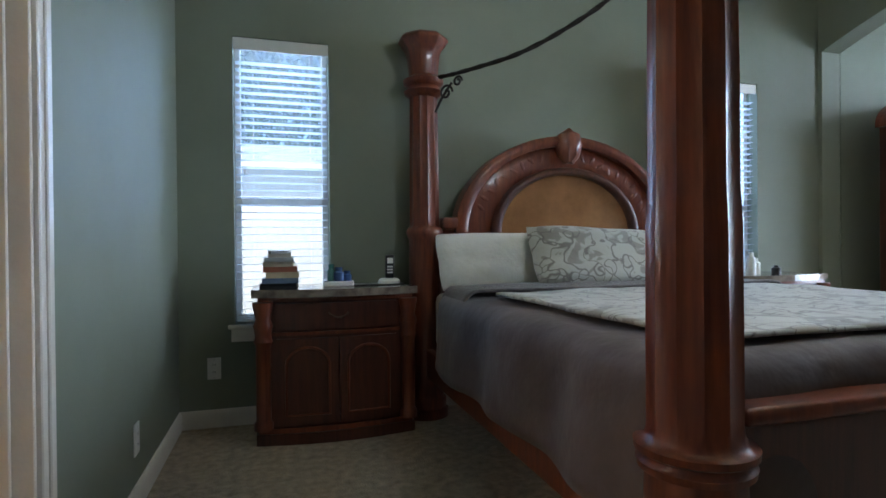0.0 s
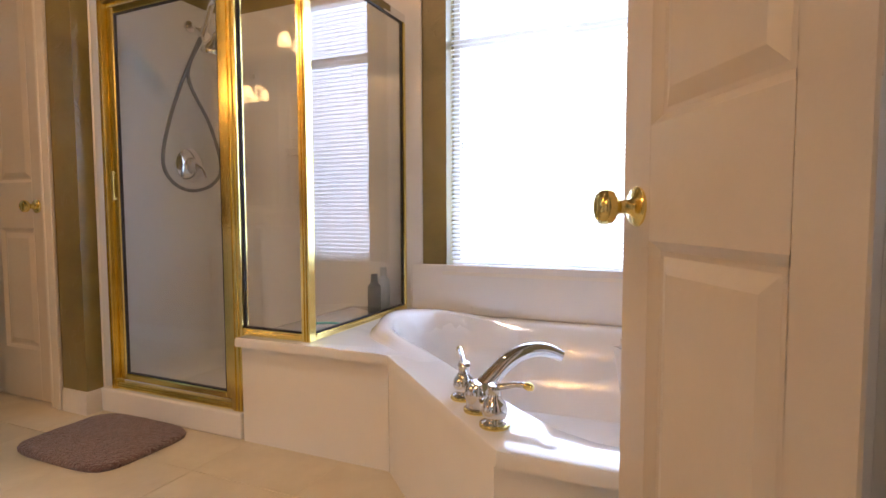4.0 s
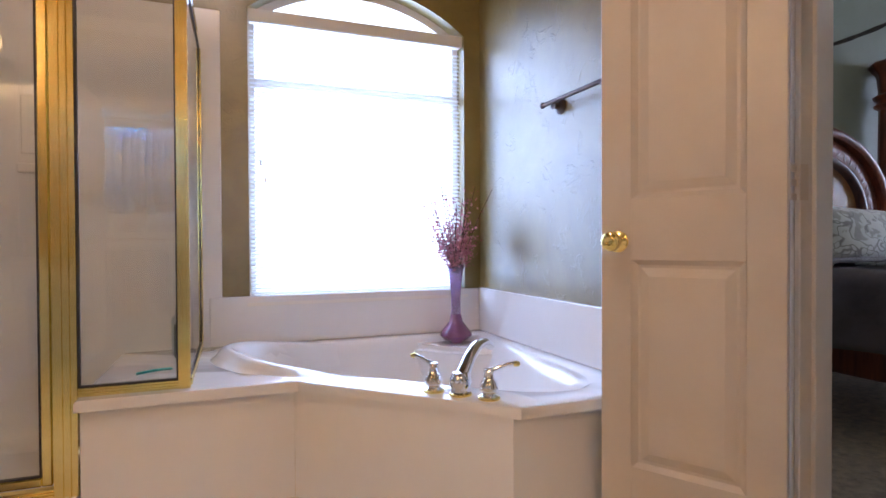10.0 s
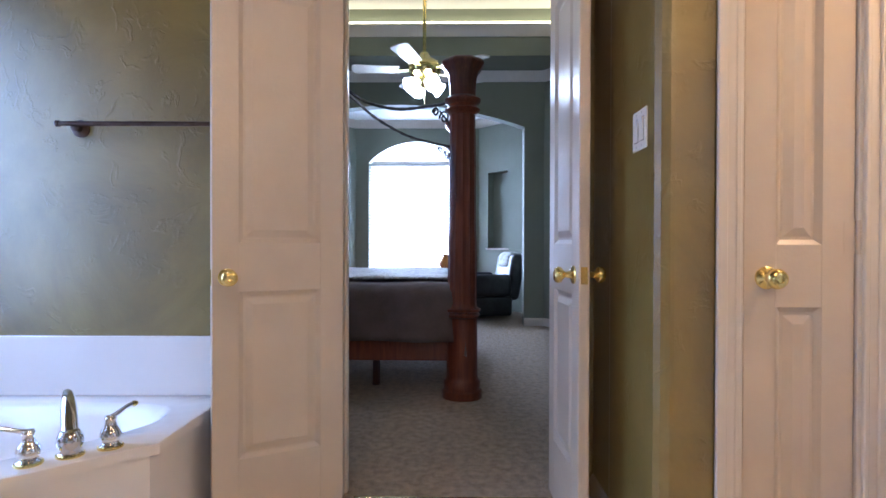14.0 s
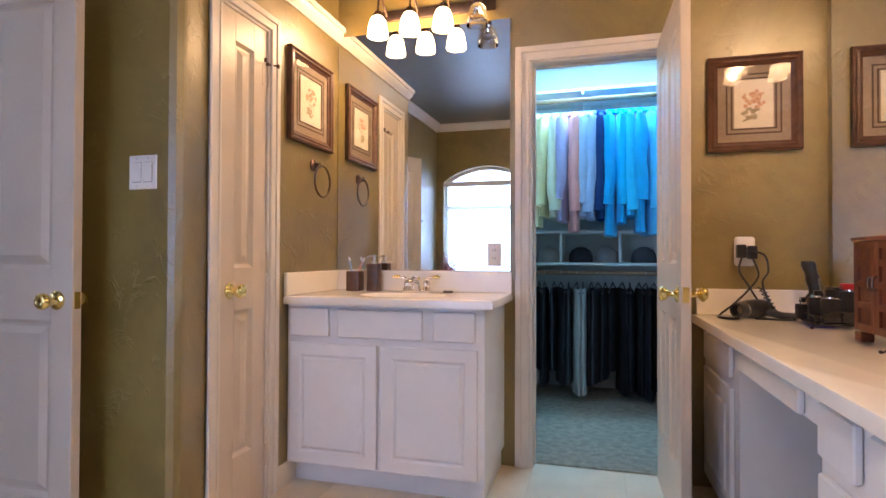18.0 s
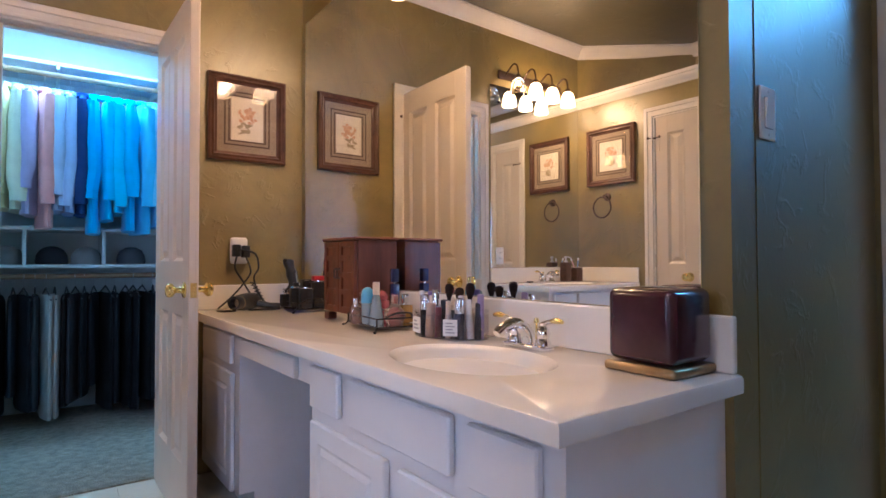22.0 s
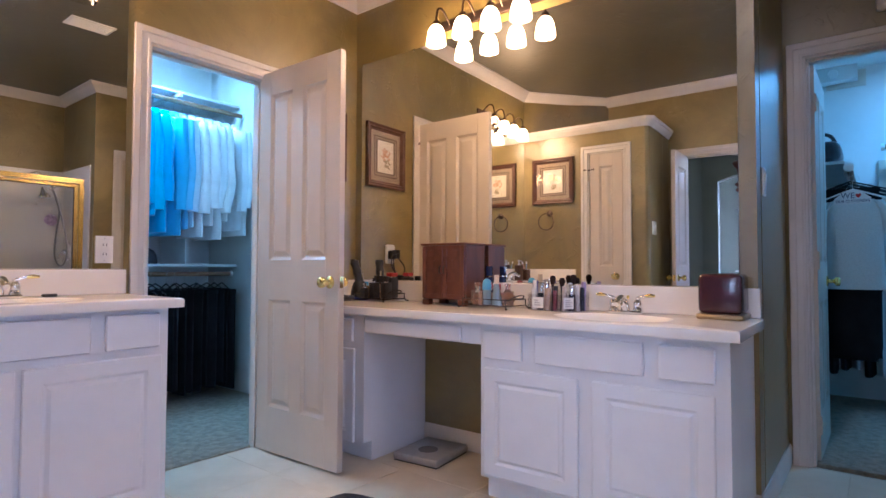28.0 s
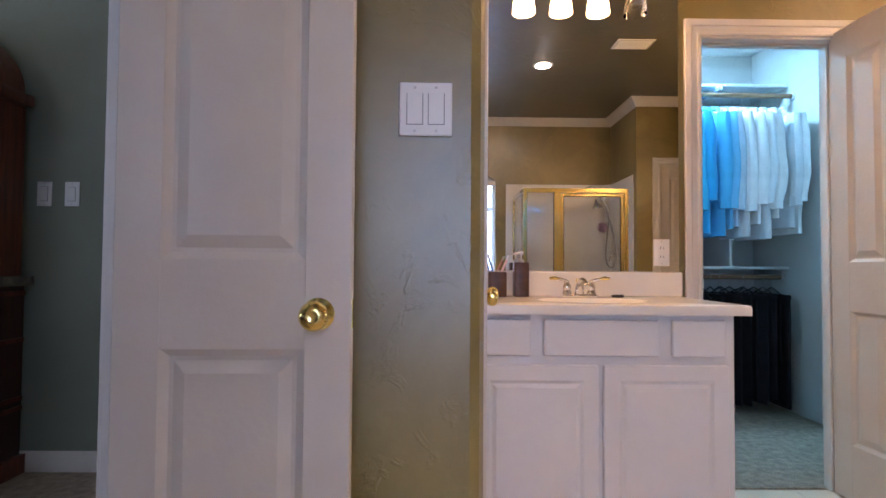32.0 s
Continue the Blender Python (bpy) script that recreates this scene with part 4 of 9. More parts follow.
for x, y, a in ((-1.300, 2.103, 120), (-1.172, 1.962, -15)):
    tap_handle(pose(x, y, DECK, 0, 0, a), tub, "tap_handle")
spout_base = (-1.236, 2.035, DECK)
bm = lathe([(0, 0), (0.034, 0), (0.035, 0.006), (0.029, 0.012), (0.029, 0.022), (0.035, 0.038), (0.033, 0.055), (0.024, 0.07), (0, 0.074)], 24, pose(*spout_base))
sp = part("spout_base", bm, CHROME, tub, "chrome spout base", True)
part("base_ring", lathe([(0.0355, 0.0), (0.0365, 0.003), (0.0355, 0.007), (0.0305, 0.01)], 24, pose(*spout_base)), BRASS, sp, "brass base ring", True)
d = Vector((0.79, 0.61, 0))
line = curve_points([Vector(spout_base) + d * s + Vector((0, 0, z)) for s, z in ((0.0, 0.045), (0.03, 0.075), (0.07, 0.112), (0.115, 0.134), (0.165, 0.136), (0.21, 0.118))], 6)
k = len(line)
part("spout", tube(line, 0.02, 14, radii=[0.024 - 0.009 * i / (k - 1) for i in range(k)]), CHROME, tub, "curved chrome spout", True)

# ---- shower ----
shower = thing("shower_enclosure", "corner shower with polished brass frame and clear glass", "shower")
part("curb", boxed(-3.168, -2.352, 2.415, 2.50, 0, 0.105, bevel=0.008, segments=2), SURROUND, shower)
part("pan", boxed(-3.155, -2.352, 2.501, 3.18, 0.0, 0.05), SURROUND, shower)
part("drain", lathe([(0, 0), (0.05, 0), (0.05, 0.004), (0.04, 0.005), (0, 0.005)], 20, pose(-2.674, 2.756, 0.05)), NICKEL, shower, "round metal drain", True)
R = 0.09
cove = [(-3.1545, 3.1815)] + [(-3.1545 + R - R * math.sin(a), 3.1815 - R + R * math.cos(a)) for a in [math.pi / 2 * i / 10 for i in range(11)]]
part("wall_cove", prism(cove, 1.90, pose(0, 0, 0.05)), SURROUND, shower, "rounded inner corner", smooth=40)
ALONG_X = Matrix(((0, 0, 1, 0), (1, 0, 0, 0), (0, 1, 0, 0), (0, 0, 0, 1)))
cove = [(3.1812, 0.0505)] + [(3.1812 - R + R * math.sin(a), 0.0505 + R - R * math.cos(a)) for a in [math.pi / 2 * i / 10 for i in range(11)]]
part("floor_cove", prism(cove, 0.80, Matrix.Translation((-3.154, 0, 0)) @ ALONG_X), SURROUND, shower, "rounded foot of the back panel", smooth=40)
cove = [(3.155, 0.0505)] + [(3.155 - R + R * math.sin(a), 0.0505 + R - R * math.cos(a)) for a in [math.pi / 2 * i / 10 for i in range(11)]]
part("floor_cove", prism(cove, 0.67, Matrix.Translation((0, 3.175, 0)) @ Matrix(((-1, 0, 0, 0), (0, 0, -1, 0), (0, 1, 0, 0), (0, 0, 0, 1)))), SURROUND, shower, "rounded foot of the side panel", smooth=40)
part("wall_panel", boxed(-3.155, -1.945, 3.182, 3.197, 0.05, 1.95, bevel=0.004), SURROUND, shower, "white back panel")
part("wall_panel", boxed(-3.168, -3.155, 2.43, 3.181, 0.05, 1.95, bevel=0.004), SURROUND, shower, "white side panel")
bm = boxed(-2.706, -2.634, 3.172, 3.182, 1.255, 1.50, bevel=0.006, segments=2)
box(bm, -2.715, -2.625, 3.150, 3.182, 1.175, 1.215, bevel=0.008, segments=2)
part("soap_shelf", bm, SURROUND, shower)
FY = 2.452


def bar(x0, x1, y0, y1, z0, z1, name="frame_bar"):
    """Extruded brass profile with two raised beads down its faces."""
    upright = z1 - z0 > 0.5
    w, h = (x1 - x0 if upright else z1 - z0), y1 - y0
    side = [(0, 0), (0.26, 0), (0.28, -0.005), (0.40, -0.005), (0.42, 0), (0.58, 0), (0.60, -0.005), (0.72, -0.005), (0.74, 0), (1, 0)]
    poly = [(u * w, v) for u, v in side] + [(w - u * w, h - v) for u, v in side]
    m = Matrix(((1, 0, 0, x0), (0, 1, 0, y0), (0, 0, 1, z0), (0, 0, 0, 1))) if upright else Matrix(((0, 0, 1, x0), (0, 1, 0, y0), (1, 0, 0, z0), (0, 0, 0, 1)))
    return part(name, prism(poly, (z1 - z0) if upright else (x1 - x0), m), BRASS, shower)


bar(-3.112, -3.078, FY - 0.018, FY + 0.018, 0.105, 1.80, "side_jamb")
bar(-2.412, -2.348, FY - 0.018, FY + 0.018, 0.105, 1.755, "middle_post")
bar(-2.066, -2.030, FY - 0.018, FY + 0.018, DECK + 0.001, 1.755, "corner_post")
bar(-3.077, -2.030, FY - 0.02, FY + 0.02, 1.756, 1.80, "header")
bar(-3.077, -2.413, FY - 0.014, FY + 0.014, 0.106, 0.135, "threshold_bar")
bar(-2.347, -2.067, FY - 0.014, FY + 0.014, DECK + 0.001, DECK + 0.028, "deck_bar")
part("side_header", boxed(-2.05, -2.026, FY + 0.021, 3.181, 1.762, 1.80, bevel=0.004), CHROME, shower, "bright side header")
part("side_sill", boxed(-2.05, -2.026, FY + 0.019, 3.181, DECK + 0.001, DECK + 0.026, bevel=0.004), BRASS, shower)
part("wall_channel", boxed(-2.05, -2.026, 3.158, 3.181, DECK + 0.027, 1.761, bevel=0.003), BRASS, shower)
# swinging glass door in its own frame
bm = bmesh.new()
for a in ((-3.073, -3.040, 0.145, 1.75), (-2.446, -2.416, 0.145, 1.75)):
    box(bm, a[0], a[1], FY - 0.011, FY + 0.011, a[2], a[3], bevel=0.004)
for a in ((-3.040, -2.446, 0.145, 0.172), (-3.040, -2.446, 1.722, 1.75)):
    box(bm, a[0], a[1], FY - 0.0105, FY + 0.0105, a[2], a[3], bevel=0.004)
sd = part("shower_door", bm, BRASS, shower, "brass framed shower door")
for n, a in (("door_glass", (-3.040, -2.446, 0.172, 1.722)),):
    part(n, boxed(a[0], a[1], FY - 0.003, FY + 0.003, a[2], a[3]), SHOWER_GLASS, sd, "clear glass")
bm = bmesh.new()
for a in ((-3.040, -3.034, 0.172, 1.722), (-2.452, -2.446, 0.172, 1.722), (-3.034, -2.452, 0.172, 0.178), (-3.034, -2.452, 1.716, 1.722)):
    box(bm, a[0], a[1], FY - 0.006, FY + 0.006, a[2], a[3])
part("gasket", bm, RUBBER, sd, "dark rubber gasket")
bm = boxed(-3.058, -3.044, FY - 0.034, FY - 0.026, 0.93, 1.06, bevel=0.003)
box(bm, -3.058, -3.050, FY - 0.03, FY - 0.01, 0.935, 0.945)
box(bm, -3.058, -3.050, FY - 0.03, FY - 0.01, 1.045, 1.055)
part("pull", bm, BRASS, sd, "brass pull handle")
for a, box_args in (("narrow_pane", (-2.348, -2.066, FY - 0.003, FY + 0.003, DECK + 0.028, 1.756)), ("side_pane", (-2.041, -2.035, FY + 0.018, 3.16, DECK + 0.026, 1.763))):
    part(a, boxed(*box_args), SHOWER_GLASS, shower, "clear glass panel")
bm = bmesh.new()
for a in ((-2.348, -2.342, FY - 0.006, FY + 0.006, DECK + 0.028, 1.756), (-2.072, -2.066, FY - 0.006, FY + 0.006, DECK + 0.028, 1.756), (-2.342, -2.072, FY - 0.006, FY + 0.006, DECK + 0.028, DECK + 0.034), (-2.044, -2.032, 3.152, 3.158, DECK + 0.027, 1.762), (-2.044, -2.032, FY + 0.02, 3.152, DECK + 0.027, DECK + 0.033), (-2.044, -2.032, FY + 0.02, 3.152, 1.755, 1.761)):
    box(bm, *a)
part("pane_gasket", bm, RUBBER, shower, "dark rubber gasket")
hinge_line = Matrix.Translation((-2.43, FY, 0))
sd.matrix_local = hinge_line @ Matrix.Rotation(radians(-1.0), 4, "Z") @ hinge_line.inverted()
# mixer, hose and the two heads
mixer = thing("shower_set", "chrome shower mixer with hand shower and looped hose", "shower set")
part("escutcheon", lathe([(0, 0), (0.085, 0), (0.085, 0.006), (0.07, 0.014), (0.04, 0.02), (0.035, 0.03), (0.03, 0.05), (0, 0.052)], 32, pose(-3.154, 2.925, 1.124, 0, 90)), CHROME, mixer, smooth=True)
part("lever", tube([(-3.11, 2.925, 1.124), (-3.085, 2.945, 1.105), (-3.08, 2.965, 1.06)], 0.01, 10, radii=[0.012, 0.01, 0.008]), CHROME, mixer, smooth=True)
part("wall_flange", lathe([(0, 0), (0.03, 0), (0.028, 0.008), (0.014, 0.012), (0, 0.012)], 20, pose(-3.154, 2.95, 1.83, 0, 90)), CHROME, mixer, smooth=True)
part("arm", tube(curve_points([(-3.15, 2.95, 1.83), (-3.10, 2.93, 1.82), (-3.03, 2.89, 1.775), (-2.985, 2.88, 1.745)], 5), 0.011, 10), CHROME, mixer, smooth=True)
part("diverter", tube([(-3.0, 2.88, 1.765), (-2.965, 2.88, 1.735)], 0.024, 14), CHROME, mixer, smooth=True)
part("fixed_head", lathe([(0, 0.11), (0.014, 0.10), (0.018, 0.07), (0.03, 0.05), (0.05, 0.03), (0.056, 0.015), (0.054, 0), (0.045, -0.004), (0, -0.002)], 28, pose(-2.925, 2.885, 1.645, 0, 12)), CHROME, mixer, "round chrome shower head", True)
part("hand_shower", tube(curve_points([(-2.975, 2.87, 1.74), (-2.92, 2.85, 1.80), (-2.87, 2.83, 1.855), (-2.84, 2.82, 1.87)], 5), 0.014, 12), CHROME, mixer, "chrome hand shower", True)
part("hand_shower_face", lathe([(0, 0.012), (0.04, 0.010), (0.045, 0), (0.04, -0.006), (0, -0.006)], 24, pose(-2.81, 2.81, 1.862, 0, 25)), CHROME, mixer, smooth=True)
part("hose", tube(curve_points([(-2.985, 2.865, 1.73), (-3.02, 2.81, 1.57), (-3.055, 2.74, 1.34), (-3.07, 2.70, 1.13), (-3.07, 2.755, 1.025), (-3.07, 2.87, 0.99), (-3.07, 3.0, 1.03), (-3.07, 3.055, 1.13), (-3.06, 2.98, 1.33), (-3.035, 2.83, 1.54), (-3.0, 2.88, 1.72)], 8), 0.0085, 8), surface("grey_metal_hose", (0.26, 0.26, 0.27), (0.34, 0.34, 0.35), 80, rough=0.35, metal=0.9), mixer, "ribbed metal hose", True)


# ---- vanities ----
def raised_front(w, h, panel=True):
    """A door or drawer front, its own x to the right and y towards the room; a raised field inside a routed groove."""
    bm = boxed(0, w, -0.018, 0, 0, h, bevel=0.004)
    if panel:
        o, g, i = 0.052, 0.062, 0.078
        rings = []
        for d, y in ((o, 0.0006), (g, -0.006), (g + 0.004, -0.006), (i, 0.002)):
            rings.append([bm.verts.new((x, y, z)) for x, z in ((d, d), (w - d, d), (w - d, h - d), (d, h - d))])
        for a, b in zip(rings, rings[1:]):
            for q in range(4):
                bm.faces.new((a[q], a[(q + 1) % 4], b[(q + 1) % 4], b[q]))
        bm.faces.new(rings[-1])
        # the field of the slab is cut away under the groove
        for f in list(bm.faces):
            if all(abs(v.co.y) < 1e-6 for v in f.verts) and f.calc_area() > 0.3 * w * h:
                outer = list(f.verts)
                ring = rings[0]
                bm.faces.remove(f)
                vs = sorted(outer, key=lambda v: math.atan2(v.co.z - h / 2, v.co.x - w / 2))
                rs = sorted(ring, key=lambda v: math.atan2(v.co.z - h / 2, v.co.x - w / 2))
                for q in range(4):
                    bm.faces.new((vs[q], vs[(q + 1) % 4], rs[(q + 1) % 4], rs[q]))
                break
    return bm


def fronts(parent, m, specs):
    """specs: name, u0, u1, z0, z1, panelled; u runs along the own x of m."""
    for name, u0, u1, z0, z1, panelled in specs:
        bm = raised_front(u1 - u0, z1 - z0, panelled)
        bmesh.ops.transform(bm, matrix=m @ Matrix.Translation((u0, 0.019, z0)), verts=bm.verts)
        part(name, bm, CABINET, parent)


def basin_faucet(m):
    """Two-handled chrome basin tap with brass lever tips; its own x to the right, y towards the user."""
    f = thing("basin_faucet", "chrome two-handle basin faucet with brass lever tips", "faucet", "basin faucets", m)
    bm = boxed(-0.075, 0.075, -0.025, 0.025, 0, 0.014, bevel=0.008, segments=3)
    part("base_plate", bm, CHROME, f, smooth=True)
    line = curve_points([(0, 0, 0.01), (0, 0.012, 0.045), (0, 0.05, 0.068), (0, 0.095, 0.058), (0, 0.115, 0.045)], 5)
    k = len(line)
    part("spout", tube(line, 0.015, 14, radii=[0.021 - 0.009 * i / (k - 1) for i in range(k)]), CHROME, f, smooth=True)
    part("pop_up_knob", lathe([(0, 0), (0.003, 0), (0.003, 0.05), (0.007, 0.054), (0.006, 0.064), (0, 0.066)], 12, pose(0, -0.03, 0.012)), BRASS, f, "brass pop-up knob", True)
    for s in (-1, 1):
        x = s * 0.052
        part("handle", lathe([(0, 0), (0.022, 0), (0.02, 0.012), (0.016, 0.02), (0.019, 0.032), (0.015, 0.045), (0.009, 0.052), (0.01, 0.06), (0, 0.064)], 20, pose(x, 0, 0.01)), CHROME, f, smooth=True)
        part("lever", tube([(x, 0, 0.068), (x + s * 0.02, 0.004, 0.074), (x + s * 0.035, 0.006, 0.078)], 0.006, 10), CHROME, f, smooth=True)
        part("lever_tip", tube([(x + s * 0.035, 0.006, 0.078), (x + s * 0.055, 0.008, 0.081), (x + s * 0.075, 0.01, 0.079)], 0.007, 10, radii=[0.006, 0.0085, 0.005]), BRASS, f, "brass lever tip", True)
    return f


# small vanity on the south wall
T1 = 0.865
small = thing("vanity_cabinet", "white painted vanity cabinet with three drawer fronts and two doors", "cabinet", "vanity cabinets")
bm = boxed(-2.175, -1.249, S_Y + 0.002, -0.29, 0.10, T1 - 0.035)
part("body", bm, CABINET, small)
part("toe_kick", boxed(-2.16, -1.249, S_Y + 0.002, -0.355, 0.0, 0.10), CABINET, small)
m1 = pose(0, -0.289, 0)
fronts(small, m1, [("drawer_front", -2.138, -1.953, 0.685, 0.812, False), ("drawer_front", -1.906, -1.509, 0.685, 0.812, False), ("drawer_front", -1.463, -1.268, 0.685, 0.812, False),
                   ("door", -2.148, -1.715, 0.11, 0.655, True), ("door", -1.697, -1.268, 0.11, 0.655, True)])
top = thing("countertop", "cream cultured marble countertop with a moulded oval basin", "countertop", "vanity countertops")
bm = slab_with_bowl([(-2.217, S_Y + 0.001), (-1.248, S_Y + 0.001), (-1.248, -0.248), (-2.217, -0.248)], oval(-1.74, -0.49, 0.215, 0.155), (-1.74, -0.49), T1, 0.036, [(0.975, 0.004), (0.93, 0.016), (0.84, 0.06), (0.66, 0.105), (0.4, 0.125), (0.1, 0.13)])
part("counter", bm, MARBLE, top, smooth=35)
part("backsplash", boxed(-2.214, -1.248, S_Y + 0.001, S_Y + 0.021, T1, 0.972, bevel=0.005, segments=2), MARBLE, top)
part("side_splash", boxed(-1.267, -1.2475, S_Y + 0.022, -0.25, T1, 0.972, bevel=0.005, segments=2), MARBLE, top)
basin_faucet(pose(-1.74, -0.695, T1, 0, 0, 0) @ Matrix.Diagonal((1, 1, 1, 1)))

# long vanity on the west wall, with a knee space
T2 = 0.788
FX = -3.15
long_left = thing("vanity_cabinet", "white painted vanity cabinet beside the knee space", "cabinet", "vanity cabinets")
part("body", boxed(W_X + 0.002, FX, S_Y + 0.002, -0.205, 0.10, T2 - 0.035), CABINET, long_left)
part("toe_kick", boxed(W_X + 0.002, FX - 0.06, S_Y + 0.002, -0.205, 0.0, 0.10), CABINET, long_left)
m2 = pose(FX + 0.001, 0, 0, 0, 0, -90)


def west_fronts(parent, specs):
    fronts(parent, m2, [(n, -b, -a, c, d, p) for n, a, b, c, d, p in specs])


west_fronts(long_left, [("drawer_front", -0.72, -0.275, 0.605, 0.722, False), ("door", -0.72, -0.262, 0.095, 0.57, True)])
long_right = thing("vanity_cabinet", "white painted vanity cabinet under the long counter's basin", "cabinet", "vanity cabinets")
part("body", boxed(W_X + 0.002, FX, 0.50, 1.462, 0.10, T2 - 0.035), CABINET, long_right)
part("toe_kick", boxed(W_X + 0.002, FX - 0.06, 0.50, 1.455, 0.0, 0.10), CABINET, long_right)
west_fronts(long_right, [("drawer_front", 0.526, 0.702, 0.603, 0.722, False), ("drawer_front", 0.764, 1.187, 0.603, 0.722, False), ("drawer_front", 1.24, 1.419, 0.603, 0.722, False),
                         ("door", 0.528, 0.944, 0.118, 0.565, True), ("door", 1.0, 1.418, 0.118, 0.565, True)])
knee = thing("knee_drawer", "white drawer hung under the counter over the knee space", "drawer")
part("apron", boxed(FX - 0.25, FX, -0.203, 0.498, 0.655, T2 - 0.036), CABINET, knee)
west_fronts(knee, [("drawer_front", -0.185, 0.405, 0.66, 0.725, False)])
top2 = thing("countertop", "long cream cultured marble countertop with a moulded oval basin", "countertop", "vanity countertops")
bm = slab_with_bowl([(W_X + 0.001, S_Y + 0.001), (-3.092, S_Y + 0.001), (-3.092, 1.50), (W_X + 0.001, 1.50)], oval(-3.335, 1.0, 0.172, 0.24), (-3.335, 1.0), T2, 0.037, [(0.985, 0.003), (0.95, 0.006), (0.91, 0.015), (0.80, 0.055), (0.61, 0.10), (0.37, 0.12), (0.1, 0.125)])
part("counter", bm, MARBLE, top2, smooth=35)
part("backsplash", boxed(W_X + 0.001, W_X + 0.021, S_Y + 0.022, 1.49, T2, 0.906, bevel=0.005, segments=2), MARBLE, top2)
part("side_splash", boxed(W_X + 0.001, -3.11, S_Y + 0.001, S_Y + 0.021, T2, 0.906, bevel=0.005, segments=2), MARBLE, top2)
basin_faucet(SKEW @ pose(-3.555, 0.985, T2, 0, 0, -90))
for n, (x, y, z) in (("drain", (-1.74, -0.49, T1 - 0.128)), ("drain", (-3.335, 1.0, T2 - 0.123))):
    d = thing("basin_drain", "round chrome drain in the marble basin", "drain", "basin drains", pose(x, y, z))
    part("ring", lathe([(0, 0.001), (0.012, 0.001), (0.016, 0.004), (0.022, 0.003), (0.024, 0)], 20), CHROME, d, smooth=True)

for ob in (long_left, long_right, knee, top2):
    ob.matrix_world = SKEW @ ob.matrix_world

# wall mirrors
mi = thing("wall_mirror", "frameless mirror over the small vanity", "mirror", "wall mirrors")
part("glass", boxed(-2.205, -1.249, S_Y + 0.001, S_Y + 0.007, 0.974, 2.255, bevel=0.001), MIRROR, mi)
mi = thing("wall_mirror", "large frameless mirror over the long vanity", "mirror", "wall mirrors")
part("glass", boxed(W_X + 0.001, W_X + 0.007, S_Y + 0.058, 1.418, 0.908, 2.285, bevel=0.001), MIRROR, mi)
for y in (-0.3, 0.5, 1.2):
    part("clip", boxed(W_X + 0.007, W_X + 0.011, y - 0.008, y + 0.008, 2.272, 2.29, bevel=0.002), CHROME, mi)

mi.matrix_world = SKEW


# ---- vanity lights ----
CLEAR = surface("clear_shade_glass", (0.95, 0.93, 0.9), rough=0.05, transmission=1.0, ior=1.3)


def shade_mesh(seg=32):
    """A bell glass with a scalloped rim, hanging mouth down from its own origin."""
    prof = [(0.022, 0.0), (0.034, -0.012), (0.044, -0.035), (0.050, -0.065), (0.053, -0.09), (0.054, -0.104)]
    bm = bmesh.new()
    rows = []
    for r, z in prof:
        rim = z < -0.08
        rows.append([bm.verts.new((r * math.cos(a), r * math.sin(a), z - (0.005 * abs(math.sin(a * 7)) if rim else 0))) for a in [2 * math.pi * i / seg for i in range(seg)]])
    for a, b in zip(rows, rows[1:]):
        for i in range(seg):
            bm.faces.new((a[i], a[(i + 1) % seg], b[(i + 1) % seg], b[i]))
    bm.faces.new(rows[0])
    return bm


def vanity_light(m, label, lit):
    """A back bar with four goose-neck arms and bell shades; its own x along the wall, y into the room."""
    v = thing("vanity_light", label, "wall light", "vanity lights", m)
    part("back_plate", boxed(-0.33, 0.33, 0, 0.018, -0.03, 0.03, bevel=0.008, segments=2), BRONZE, v, "dark bronze back plate", True)
    for i in range(4):
        x = -0.2625 + 0.175 * i
        arm = part("arm", tube(curve_points([(x, 0.015, 0), (x, 0.05, 0.035), (x, 0.09, 0.06), (x, 0.125, 0.045), (x, 0.138, 0.0), (x, 0.138, -0.03)], 5), 0.006, 8), BRONZE, v, "curved bronze arm", True)
        part("socket", lathe([(0, 0.012), (0.018, 0.01), (0.024, -0.006), (0.024, -0.014), (0, -0.014)], 18, pose(x, 0.138, -0.038)), BRONZE, arm, smooth=True)
        bm = shade_mesh()
        bmesh.ops.transform(bm, matrix=Matrix.Translation((x, 0.138, -0.05)), verts=bm.verts)
        part("shade", bm, SHADE if lit[i] else CLEAR, v, "glowing frosted glass shade" if lit[i] else "unlit glass shade", True)
        part("bulb", lathe([(0, 0.03), (0.012, 0.024), (0.016, 0.008), (0.024, -0.012), (0.022, -0.026), (0.012, -0.035), (0, -0.037)], 16, pose(x, 0.138, -0.098)), BULB if lit[i] else CLEAR, v, "glowing bulb" if lit[i] else "dead bulb", True)
    return v


vanity_light(pose(-1.80, S_Y + 0.001, 2.335), "bronze vanity light with four glass shades, one bulb out", (False, True, True, True))
vanity_light(SKEW @ pose(W_X + 0.001, 0.235, 2.36, 0, 0, -90), "bronze vanity light with four lit glass shades", (True, True, True, True))
can = thing("recessed_light", "lit recessed ceiling downlight", "ceiling light")
part("trim_ring", lathe([(0.062, 0.0), (0.085, -0.002), (0.088, -0.006), (0.07, -0.008), (0.062, -0.006)], 28, pose(-2.04, 1.46, CEIL)), WHITE_PLASTIC, can, smooth=True)
part("lens", lathe([(0, -0.004), (0.061, -0.004), (0.061, -0.012), (0.05, -0.016), (0, -0.018)], 28, pose(-2.04, 1.46, CEIL)), CAN_BULB, can, "glowing lens")
vent = thing("ceiling_vent", "white slotted ceiling vent", "vent")
